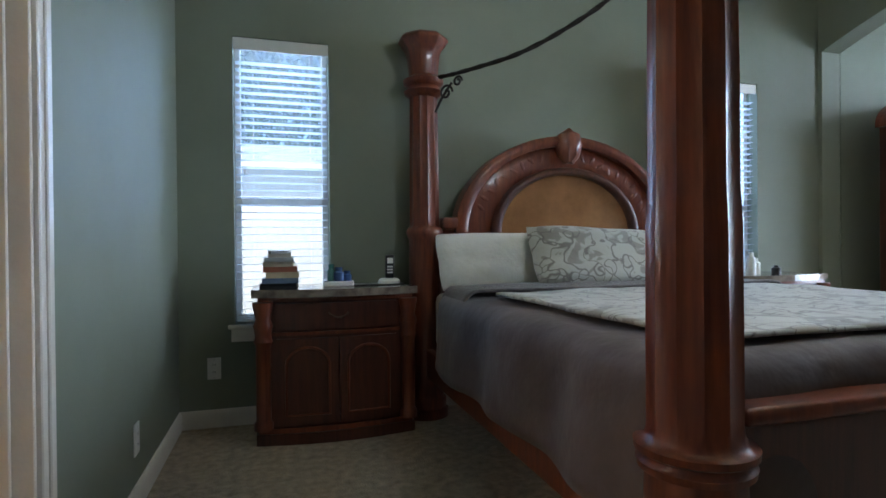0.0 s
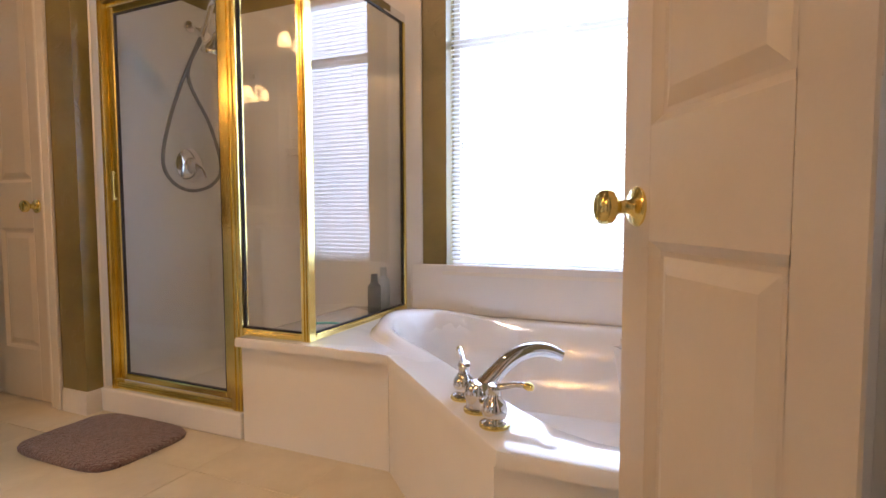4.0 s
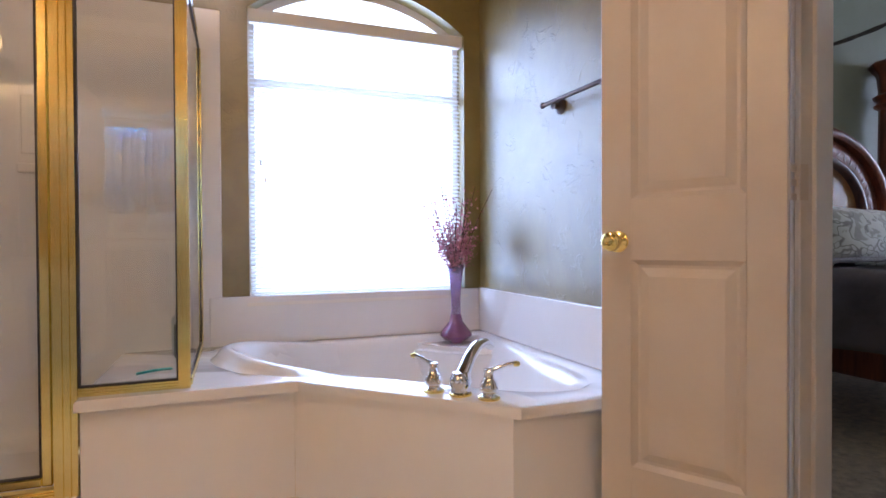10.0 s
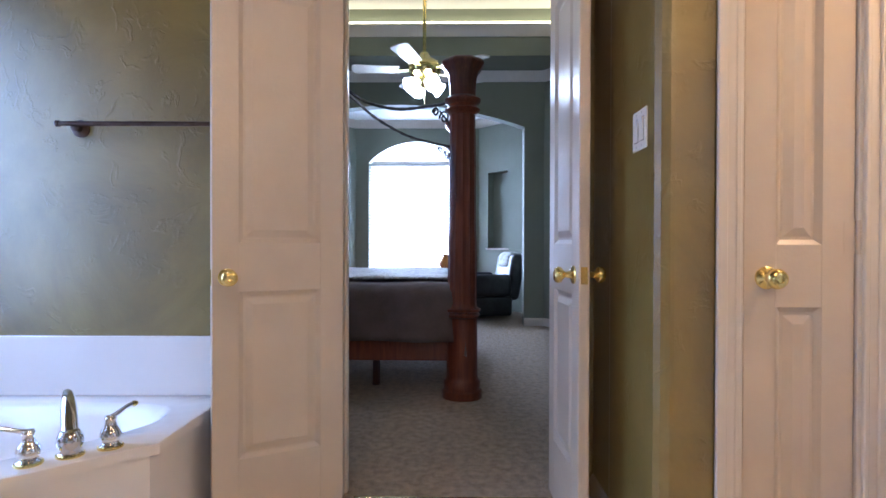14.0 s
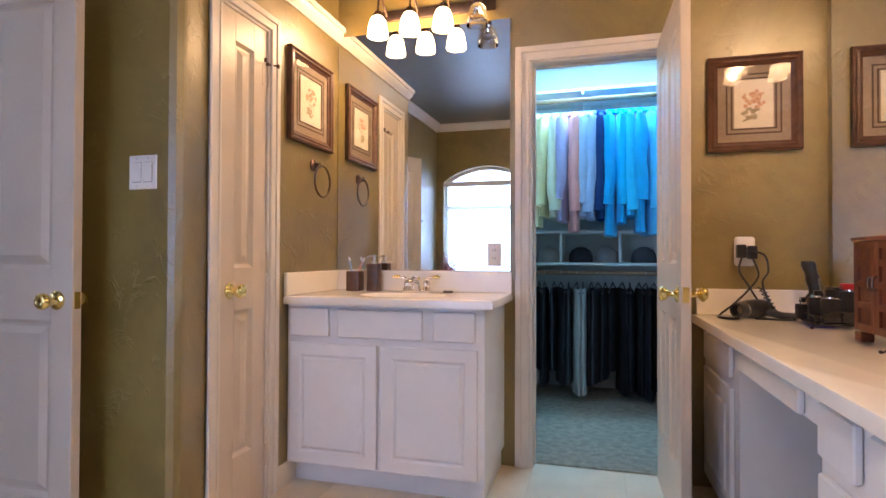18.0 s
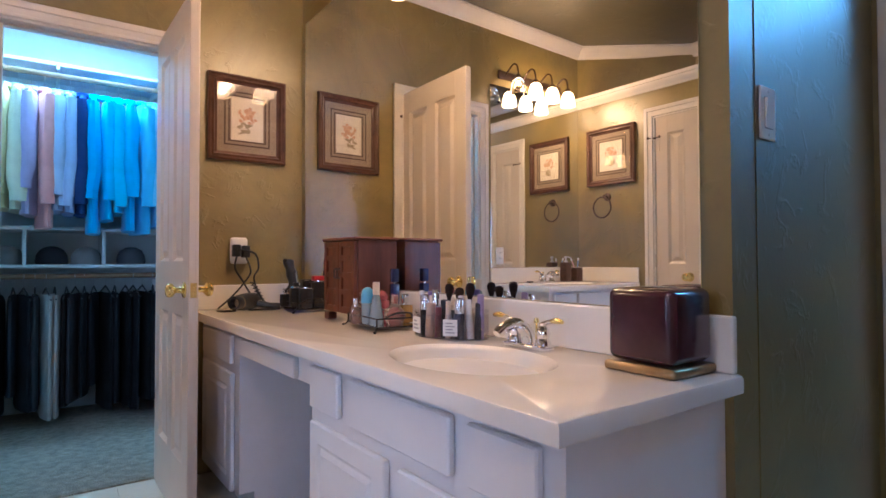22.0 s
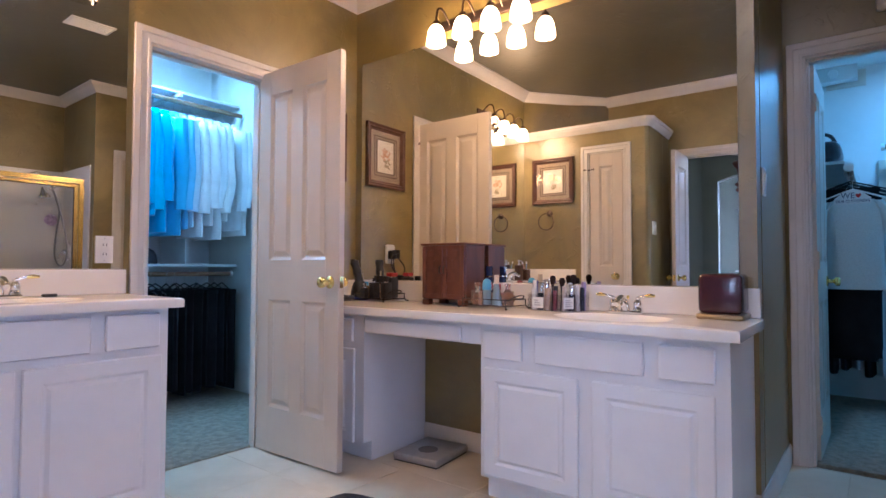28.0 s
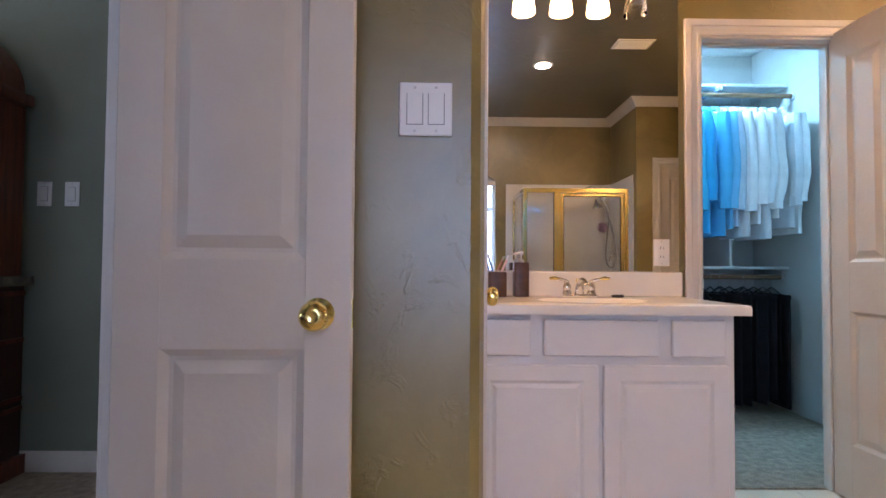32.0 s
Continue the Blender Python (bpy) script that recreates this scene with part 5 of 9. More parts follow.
part("frame", boxed(-2.79, -2.50, 0.90, 1.08, CEIL - 0.012, CEIL - 0.001, bevel=0.004), WHITE_PLASTIC, vent)
for i in range(7):
    part("slat", boxed(-2.77, -2.52, 0.92 + i * 0.022, 0.93 + i * 0.022, CEIL - 0.017, CEIL - 0.0125), WHITE_PLASTIC, vent)
sensor = thing("alarm_sensor", "small white sensor on the wall over the closet door", "sensor")
part("case", boxed(HALL_X + 0.001, HALL_X + 0.035, 1.865, 1.925, 2.2, 2.3, bevel=0.012, segments=3), WHITE_PLASTIC, sensor, smooth=True)
part("lens", lathe([(0, 0.006), (0.012, 0.004), (0.016, 0)], 16, pose(HALL_X + 0.035, 1.895, 2.225, 0, 90)), WHITE_PLASTIC, sensor, smooth=True)

# ---- pictures ----
FRAME_WOOD = wood("brown_frame_wood", (0.055, 0.022, 0.012), (0.12, 0.05, 0.026), 0.35, 0.2, (6, 6, 6))
MAT_TAUPE = surface("taupe_mat_board", (0.30, 0.235, 0.17), (0.34, 0.27, 0.20), 40, rough=0.8)
MAT_LINE = surface("dark_mat_line", (0.10, 0.062, 0.045), rough=0.7)
PAPER = surface("print_paper", (0.74, 0.68, 0.56), (0.80, 0.74, 0.63), 14, rough=0.8)
PETAL = surface("faded_peach_petal", (0.50, 0.24, 0.13), (0.72, 0.50, 0.34), 90, rough=0.8)
LEAFINK = surface("faded_green_leaf", (0.30, 0.24, 0.15), (0.46, 0.40, 0.27), 60, rough=0.8)
PICTURE_GLASS = clear_glass("picture_glass", (1, 1, 1))


def picture(m, w, h, label, seed):
    """A framed flower print; its own x across, z up, y out of the wall."""
    rnd = random.Random(seed)
    p = thing("framed_picture", label, "picture", "flower prints", m)
    fw = 0.044
    prof = [(0, 0.0), (0, 0.024), (0.008, 0.028), (0.018, 0.022), (0.026, 0.024), (0.034, 0.014), (0.044, 0.010), (0.044, 0.0)]
    bm = bmesh.new()
    rings = []
    for x, z, sx, sz in ((0, 0, 1, 1), (w, 0, -1, 1), (w, h, -1, -1), (0, h, 1, -1)):
        rings.append([bm.verts.new((x + sx * o, d, z + sz * o)) for o, d in prof])
    for i in range(4):
        a, b = rings[i], rings[(i + 1) % 4]
        for j in range(len(prof) - 1):
            bm.faces.new((a[j], a[j + 1], b[j + 1], b[j]))
    part("frame", bm, FRAME_WOOD, p, "brown carved wooden frame")
    part("mat_board", boxed(fw - 0.004, w - fw + 0.004, 0.002, 0.006, fw - 0.004, h - fw + 0.004), MAT_TAUPE, p, "taupe mat board")
    for i, ins in enumerate((0.078, 0.098)):
        bm = bmesh.new()
        o, q = ins, ins + 0.007
        for a in ((o, w - o, o, q), (o, w - o, h - q, h - o), (o, q, q, h - q), (w - q, w - o, q, h - q)):
            box(bm, a[0], a[1], 0.0061, 0.0075 + 0.0005 * i, a[2], a[3])
        part("mat_line", bm, MAT_LINE, p)
    ins = 0.112
    part("print", boxed(ins, w - ins, 0.0062, 0.0072, ins - 0.006, h - ins + 0.006), PAPER, p, "aged paper print")
    bm = bmesh.new()
    for k in range(46):
        a, r = rnd.uniform(0, 6.28), 0.05 * rnd.random() ** 0.7
        cx, cz, s = w / 2 + r * math.cos(a), h * 0.55 + r * 0.85 * math.sin(a), rnd.uniform(0.005, 0.011)
        turn = rnd.uniform(0, 6.28)
        vs = [bm.verts.new((cx + s * math.cos(turn + t) * (1 if t % 2 else 0.6), 0.00725 + 0.00005 * k, cz + s * math.sin(turn + t) * 0.8)) for t in [i * 6.28 / 9 for i in range(9)]]
        bm.faces.new(vs)
    part("flower", bm, PETAL, p, "faded peach printed flower")
    bm = bmesh.new()
    for k in range(14):
        cx, cz, s, turn = w / 2 + rnd.uniform(-0.012, 0.042), h * 0.40 + rnd.uniform(-0.03, 0.018), rnd.uniform(0.010, 0.018), rnd.uniform(0, 3.14)
        vs = [bm.verts.new((cx + math.cos(turn) * s * math.cos(t) - math.sin(turn) * 0.4 * s * math.sin(t), 0.00722 + 0.00004 * k, cz + math.sin(turn) * s * math.cos(t) + math.cos(turn) * 0.4 * s * math.sin(t))) for t in [i * 6.28 / 8 for i in range(8)]]
        bm.faces.new(vs)
    part("leaves", bm, LEAFINK, p, "faded green printed leaves")
    g = part("glazing", boxed(fw - 0.004, w - fw + 0.004, 0.0095, 0.0105, fw - 0.004, h - fw + 0.004), PICTURE_GLASS, p, "picture glass")
    g.visible_shadow = False
    return p


picture(pose(-3.495, S_Y + 0.001, 1.525), 0.383, 0.430, "brown framed flower print with a taupe mat above the counter", 3)
picture(pose(BOX_X - 0.001, -0.69, 1.595, 0, 0, 90), 0.42, 0.435, "brown framed flower print with a taupe mat beside the small vanity", 5)


# ---- wall fittings ----
def rosette(m, parent, r=0.026):
    return part("rosette", lathe([(0, 0), (r, 0), (r, 0.006), (r * 0.8, 0.012), (r * 0.45, 0.016), (r * 0.38, 0.035), (r * 0.5, 0.04), (0, 0.042)], 20, m), BRONZE, parent, smooth=True)


ring = thing("towel_ring", "bronze towel ring below the picture", "towel ring")
rosette(pose(BOX_X - 0.001, -0.515, 1.505, 0, -90), ring, 0.03)
part("ring", tube([(BOX_X - 0.045, -0.535 + 0.078 * math.sin(a), 1.425 + 0.078 * math.cos(a)) for a in [i * 2 * math.pi / 40 for i in range(40)]], 0.0055, 8, closed=True), BRONZE, ring, smooth=True)
barx = thing("towel_bar", "dark bronze towel bar on the wall over the tub", "towel bar")
for y in (2.42, 1.86):
    rosette(SKEW_E @ pose(E_X - 0.001, y, 1.445, 0, -90), barx, 0.034)
part("bar", tube([SKEW_E @ Vector((E_X - 0.055, y, 1.455)) for y in (2.47, 1.82)], 0.009, 12), BRONZE, barx, smooth=True)
part("finial", lathe([(0, 0), (0.012, 0.002), (0.013, 0.012), (0.008, 0.018), (0, 0.02)], 14, SKEW_E @ pose(E_X - 0.055, 2.468, 1.455, -90)), BRONZE, barx, smooth=True)


# grey that stands in for the shade in the gap round each rocker
GAP = surface("switch_gap_shade", (0.22, 0.21, 0.2), rough=0.6)


def wall_plate(m, gangs, label, kind="switch"):
    """A plate with rocker switches or an outlet; its own x across, z up, y out of the wall."""
    p = thing("wall_plate", label, "switch plate" if kind == "switch" else "outlet", "", m)
    w = 0.07 + 0.047 * (gangs - 1)
    part("plate", boxed(-w / 2, w / 2, 0, 0.006, -0.0595, 0.0595, bevel=0.003, segments=2), WHITE_PLASTIC, p)
    for g in range(gangs):
        x = (g - (gangs - 1) / 2) * 0.047
        if kind == "switch":
            bm = bmesh.new()
            vs = [bm.verts.new((x + sx * 0.0165, y, z)) for sx in (-1, 1) for y, z in ((0.006, -0.033), (0.0075, -0.033), (0.0125, 0.033), (0.006, 0.033))]
            for f in ((0, 1, 2, 3), (4, 5, 6, 7), (1, 2, 6, 5), (0, 1, 5, 4), (2, 3, 7, 6)):
                bm.faces.new([vs[i] for i in f])
            part("rocker", bm, WHITE_PLASTIC, p)
            part("rocker_gap_shade", boxed(x - 0.0185, x + 0.0185, 0.0058, 0.0064, -0.035, 0.035), GAP, p, "grey sheet painted as the shaded gap round the rocker")
        else:
            for z in (-0.02, 0.02):
                part("socket", boxed(x - 0.016, x + 0.016, 0.006, 0.0085, z - 0.014, z + 0.014, bevel=0.002), WHITE_PLASTIC, p)
                for dx in (-0.006, 0.006):
                    part("slot", boxed(x + dx - 0.0012, x + dx + 0.0012, 0.0086, 0.0092, z - 0.004, z + 0.006), BLACK, p)
        for z in (-0.048, 0.048):
            part("screw", lathe([(0, 0.0012), (0.003, 0.001), (0.0035, 0)], 10, pose(x, 0.006, z, -90)), NICKEL, p, smooth=True)
    return p


wall_plate(pose(-1.11, BOX_Y + 0.001, 1.337), 2, "white double rocker switch plate on the olive wall")
wall_plate(pose(-3.80, HALL_Y + 0.001, 1.347), 1, "white rocker switch plate in the closet passage")
wall_plate(pose(-2.125, S_Y + 0.008, 1.058), 1, "white outlet set in the mirror over the small vanity", "outlet")
wall_plate(pose(-0.308, BED_N - 0.001, 0.325, 0, 0, 180), 1, "white outlet low on the green wall", "outlet")
wall_plate(pose(BED_X + 0.001, 2.285, 0.27, 0, 0, -90), 1, "white outlet beside the doorway", "outlet")
wall_plate(pose(0.752, -1.049, 1.326), 1, "white rocker switch plate on the green wall")
wall_plate(pose(0.62, -1.049, 1.326), 1, "white rocker switch plate on the green wall")
wall_plate(pose(3.35, -0.713, 0.33, 0, 0, 40), 1, "white outlet low on the bedroom corner wall", "outlet")


# ---- four-poster bed ----
COMFORTER = surface("taupe_comforter", (0.068, 0.049, 0.047), (0.105, 0.077, 0.072), 5, 5, 0.7, bump=0.3, bump_scale=12, sheen=0.15, bump_dist=0.02)
STRIPE = surface("dark_striped_throw", (0.075, 0.062, 0.058), (0.15, 0.125, 0.115), 30, 3, 0.8, stretch=(1, 12, 1), bump=0.3, bump_scale=60, sheen=0.2)
WHITE_LINEN = surface("white_pillowcase", (0.68, 0.67, 0.62), (0.74, 0.73, 0.68), 6, rough=0.8, bump=0.2, bump_scale=20)


def floral(name, ground, ink, ink2):
    """Woven cloth with a scrolling vine: bands of distorted rings and blots of leaf."""
    mat = bpy.data.materials.new(name)
    tree = nodes_of(mat)
    n, k = tree.nodes, tree.links
    out, p = n.new("ShaderNodeOutputMaterial"), n.new("ShaderNodeBsdfPrincipled")
    k.new(p.outputs[0], out.inputs[0])
    p.inputs["Roughness"].default_value, p.inputs["Sheen Weight"].default_value = 0.7, 0.3
    coord = n.new("ShaderNodeTexCoord")
    wave = n.new("ShaderNodeTexVoronoi")
    wave.feature = "DISTANCE_TO_EDGE"
    wave.inputs["Scale"].default_value = 5.5
    warp = n.new("ShaderNodeTexNoise")
    warp.inputs["Scale"].default_value = 4.0
    add = n.new("ShaderNodeMixRGB")
    add.blend_type, add.inputs[0].default_value = "ADD", 0.8
    k.new(coord.outputs["Object"], warp.inputs["Vector"])
    k.new(coord.outputs["Object"], add.inputs[1])
    k.new(warp.outputs["Color"], add.inputs[2])
    k.new(add.outputs[0], wave.inputs["Vector"])
    vine = n.new("ShaderNodeValToRGB")
    vine.color_ramp.elements[0].position, vine.color_ramp.elements[0].color = 0.012, (1, 1, 1, 1)
    vine.color_ramp.elements[1].position, vine.color_ramp.elements[1].color = 0.045, (0, 0, 0, 1)
    k.new(wave.outputs["Distance"], vine.inputs[0])
    blot = n.new("ShaderNodeTexNoise")
    blot.inputs["Scale"].default_value, blot.inputs["Detail"].default_value, blot.inputs["Distortion"].default_value = 7.0, 2, 1.2
    k.new(coord.outputs["Object"], blot.inputs["Vector"])
    leaf = n.new("ShaderNodeValToRGB")
    leaf.color_ramp.elements[0].position, leaf.color_ramp.elements[0].color = 0.56, (0, 0, 0, 1)
    leaf.color_ramp.elements[1].position, leaf.color_ramp.elements[1].color = 0.60, (1, 1, 1, 1)
    k.new(blot.outputs[0], leaf.inputs[0])
    m1, m2 = n.new("ShaderNodeMixRGB"), n.new("ShaderNodeMixRGB")
    m1.inputs[1].default_value, m1.inputs[2].default_value = value(ground), value(ink2)
    k.new(leaf.outputs[0], m1.inputs[0])
    m2.inputs[2].default_value = value(ink)
    k.new(vine.outputs[0], m2.inputs[0])
    k.new(m1.outputs[0], m2.inputs[1])
    k.new(m2.outputs[0], p.inputs["Base Color"])
    weave = n.new("ShaderNodeTexNoise")
    weave.inputs["Scale"].default_value = 30
    k.new(coord.outputs["Object"], weave.inputs["Vector"])
    bump = n.new("ShaderNodeBump")
    bump.inputs["Strength"].default_value, bump.inputs["Distance"].default_value = 0.25, 0.01
    k.new(weave.outputs[0], bump.inputs["Height"])
    k.new(bump.outputs[0], p.inputs["Normal"])
    return mat


FLORAL = floral("floral_weave", (0.42, 0.41, 0.36), (0.17, 0.155, 0.135), (0.25, 0.235, 0.2))
BX0, BX1, BY0, BY1 = 0.852, 2.645, 0.905, 3.08
bed = thing("four_poster_bed", "carved cherry four-poster bed with iron canopy rods", "bed")


def flute(bm, low):
    """Hollows twelve flutes into the shaft above low and cuts the flared capital eight-sided."""
    for v in bm.verts:
        a, z = math.atan2(v.co.y, v.co.x), v.co.z
        if low < z < 1.845:
            f = 1 - 0.065 * abs(math.sin(6 * a)) ** 0.8
        elif 2.0 < z < 2.238:
            side = (a + math.pi / 8) % (math.pi / 4) - math.pi / 8
            f = 1 + (0.98 / math.cos(side) - 1 + 0.03) * min(1, (z - 2.0) / 0.06)
        else:
            continue
        v.co.x *= f
        v.co.y *= f


POST = [(0, 0), (0.118, 0), (0.118, 0.05), (0.106, 0.06), (0.108, 0.11), (0.095, 0.125), (0.092, 0.15), (0.090, 0.48), (0.088, 0.525), (0.102, 0.531), (0.105, 0.546), (0.097, 0.554), (0.097, 0.561), (0.108, 0.568), (0.109, 0.582), (0.09, 0.590), (0.086, 0.602), (0.085, 0.62),
        (0.085, 0.65), (0.085, 0.80), (0.084, 0.99), (0.084, 1.02), (0.094, 1.045), (0.099, 1.065), (0.092, 1.085), (0.080, 1.10), (0.080, 1.13), (0.080, 1.3), (0.077, 1.6), (0.075, 1.81), (0.075, 1.84), (0.098, 1.86), (0.104, 1.875), (0.083, 1.895), (0.083, 1.905), (0.104, 1.92), (0.108, 1.94), (0.077, 1.962),
        (0.079, 2.03), (0.081, 2.085), (0.09, 2.112), (0.108, 2.134), (0.112, 2.15), (0.122, 2.16), (0.122, 2.175), (0.105, 2.195), (0, 2.20)]
for x, y in ((BX0, BY0), (BX1, BY0), (BX0, BY1), (BX1, BY1)):
    foot = y < 2
    skip = (1.025, 1.095) if foot else (0.53, 0.61)
    bm = lathe([(r * 1.1, z) for r, z in POST if not skip[0] < z < skip[1]], 96)
    flute(bm, 0.61 if foot else 1.1)
    bmesh.ops.transform(bm, matrix=Matrix.Translation((x, y, 0)), verts=bm.verts)
    part("bedpost", bm, CHERRY, bed, "fluted cherry bedpost with a flared cap", 50)
for x in (BX0, BX1):
    part("side_rail", boxed(x - 0.02, x + 0.02, BY0 + 0.09, BY1 - 0.09, 0.24, 0.40, bevel=0.008, segments=2), CHERRY, bed)
# footboard
bm = boxed(BX0 + 0.08, BX1 - 0.08, BY0 - 0.022, BY0 + 0.022, 0.16, 0.615, bevel=0.006)
part("footboard_panel", bm, CHERRY_DARK, bed)
part("footboard_cap", boxed(BX0 + 0.075, BX1 - 0.075, BY0 - 0.06, BY0 + 0.055, 0.616, 0.655, bevel=0.014, segments=3), CHERRY, bed, smooth=True)
part("footboard_molding", boxed(BX0 + 0.09, BX1 - 0.09, BY0 - 0.035, BY0 - 0.023, 0.20, 0.25, bevel=0.006, segments=2), CHERRY, bed, smooth=True)
# headboard: concentric arches
HX, HY, HZ = (BX0 + BX1) / 2, BY1 - 0.03, 1.06


def arch_band(r0, r1, y0, y1, squash, name, mat, label="", z=HZ):
    bm = bmesh.new()
    rows = []
    for i in range(49):
        a = math.pi * i / 48
        c, s = math.cos(a), math.sin(a) * squash
        ring = [(r0, y1), (r0, y0), (r0 * 0.75 + r1 * 0.25, y0 - 0.012), ((r0 + r1) / 2, y0 - 0.016), (r0 * 0.25 + r1 * 0.75, y0 - 0.012), (r1, y0), (r1, y1)]
        rows.append([bm.verts.new((HX + c * r, y, z + s * r)) for r, y in ring])
    for a, b in zip(rows, rows[1:]):
        for j in range(len(a)):
            bm.faces.new((a[j], a[(j + 1) % len(a)], b[(j + 1) % len(a)], b[j]))
    bm.faces.new(rows[0]), bm.faces.new(rows[-1])
    return part(name, bm, mat, bed, label, 50)


arch_band(0.66, 0.735, HY - 0.06, HY + 0.04, 0.80, "outer_arch", CHERRY, "thick arched headboard molding")
arch_band(0.50, 0.66, HY - 0.012, HY + 0.03, 0.80, "carved_frieze", CHERRY, "carved arched frieze")
arch_band(0.445, 0.50, HY - 0.045, HY + 0.03, 0.80, "inner_arch", CHERRY_DARK, "inner arched molding")
poly = [(HX + 0.45 * math.cos(math.pi * i / 32), HZ + 0.36 * math.sin(math.pi * i / 32)) for i in range(33)] + [(HX - 0.45, 0.5), (HX + 0.45, 0.5)]
part("veneer_panel", prism(poly, 0.02, Matrix.Translation((0, HY - 0.01, 0)) @ UP), BURL, bed, "golden brown veneered panel")
for s in (-1, 1):
    x0, x1 = sorted((HX + s * 0.45, HX + s * 0.80))
    part("headboard_wing", boxed(x0, x1, HY - 0.02, HY + 0.03, 0.40, HZ + 0.02, bevel=0.004), CHERRY, bed)
    x0, x1 = sorted((HX + s * 0.655, HX + s * 0.81))
    part("scroll_block", boxed(x0, x1, HY - 0.065, HY + 0.03, HZ + 0.021, HZ + 0.09, bevel=0.016, segments=3), CHERRY, bed, smooth=True)
bm = lathe([(0, -0.12), (0.03, -0.11), (0.075, -0.06), (0.09, 0), (0.075, 0.06), (0.04, 0.09), (0, 0.10)], 20, Matrix.Translation((HX, HY - 0.05, HZ + 0.535)) @ Matrix.Diagonal((1, 0.6, 1, 1)))
for v in bm.verts:
    v.co += 0.008 * math.sin(9 * math.atan2(v.co.z - HZ - 0.535, v.co.x - HX)) * (v.co - Vector((HX, HY - 0.05, HZ + 0.535))).normalized()
part("carved_shell", bm, CHERRY, bed, "carved shell finial", True)
rnd = random.Random(4)
for i in range(22):
    a = math.pi * (0.10 + 0.8 * i / 21)
    if abs(a - math.pi / 2) < 0.12:
        continue
    r = 0.58 + rnd.uniform(-0.02, 0.02)
    bm = lathe([(0, -0.035), (0.010, -0.022), (0.015, 0), (0.010, 0.022), (0, 0.035)], 8, Matrix.Translation((HX + r * math.cos(a), HY - 0.025, HZ + 0.8 * r * math.sin(a))) @ pose(0, 0, 0, 0, math.degrees(math.pi / 2 - a) + rnd.uniform(-40, 40)) @ Matrix.Diagonal((1, 0.35, 1, 1)))
    part("carved_leaf", bm, CHERRY, bed, smooth=True)
# iron canopy: twisted rods from the posts to a scrolled centre
C = Vector((HX, 1.95, 2.24))
for x, y in ((BX0, BY0), (BX1, BY0), (BX0, BY1), (BX1, BY1)):
    p = Vector((x, y, 1.95))
    d = (C - p)
    line = curve_points([p + d * f + Vector((0, 0, z)) for f, z in ((0.05, -0.02), (0.2, -0.06), (0.45, -0.10), (0.7, -0.06), (0.88, 0.03), (0.97, 0.02), (1.0, -0.03))], 10)
    part("canopy_rod", tube(line, 0.011, 8, radii=[0.012 + 0.002 * math.sin(i * 2.1) for i in range(len(line))]), IRON, bed, "twisted iron canopy rod", True)
    u = Vector((d.x, d.y, 0)).normalized()
    for (du, dz, r) in ((0.16, -0.10, 0.045), (0.24, -0.05, 0.03)):
        c = Vector((x, y, 1.95)) + u * du + Vector((0, 0, dz))
        spiral = [c + u * (r * (1 - t * 0.7) * math.cos(8 * t)) + Vector((0, 0, r * (1 - t * 0.7) * math.sin(8 * t))) for t in [i / 22 for i in range(23)]]
        part("scroll", tube(spiral, 0.007, 6), IRON, bed, "iron scroll", True)
    part("scroll_arm", tube(curve_points([p + u * 0.085 + Vector((0, 0, -0.2)), p + u * 0.13 + Vector((0, 0, -0.13)), p + u * 0.2 + Vector((0, 0, -0.05))], 5), 0.007, 6), IRON, bed, smooth=True)
for i in range(8):
    a = i * math.pi / 4
    u = Vector((math.cos(a), math.sin(a), 0))
    spiral = [C + u * (0.03 + 0.05 * t + 0.045 * (1 - t) * math.cos(7 * t)) + Vector((0, 0, -0.02 + 0.06 * (1 - t) * math.sin(7 * t))) for t in [i / 20 for i in range(21)]]
    part("medallion_scroll", tube(spiral, 0.007, 6), IRON, bed, smooth=True)

part("mattress", boxed(BX0 + 0.03, BX1 - 0.03, BY0 + 0.07, BY1 - 0.07, 0.40, 0.72, bevel=0.05, segments=3), WHITE_LINEN, bed, smooth=True)


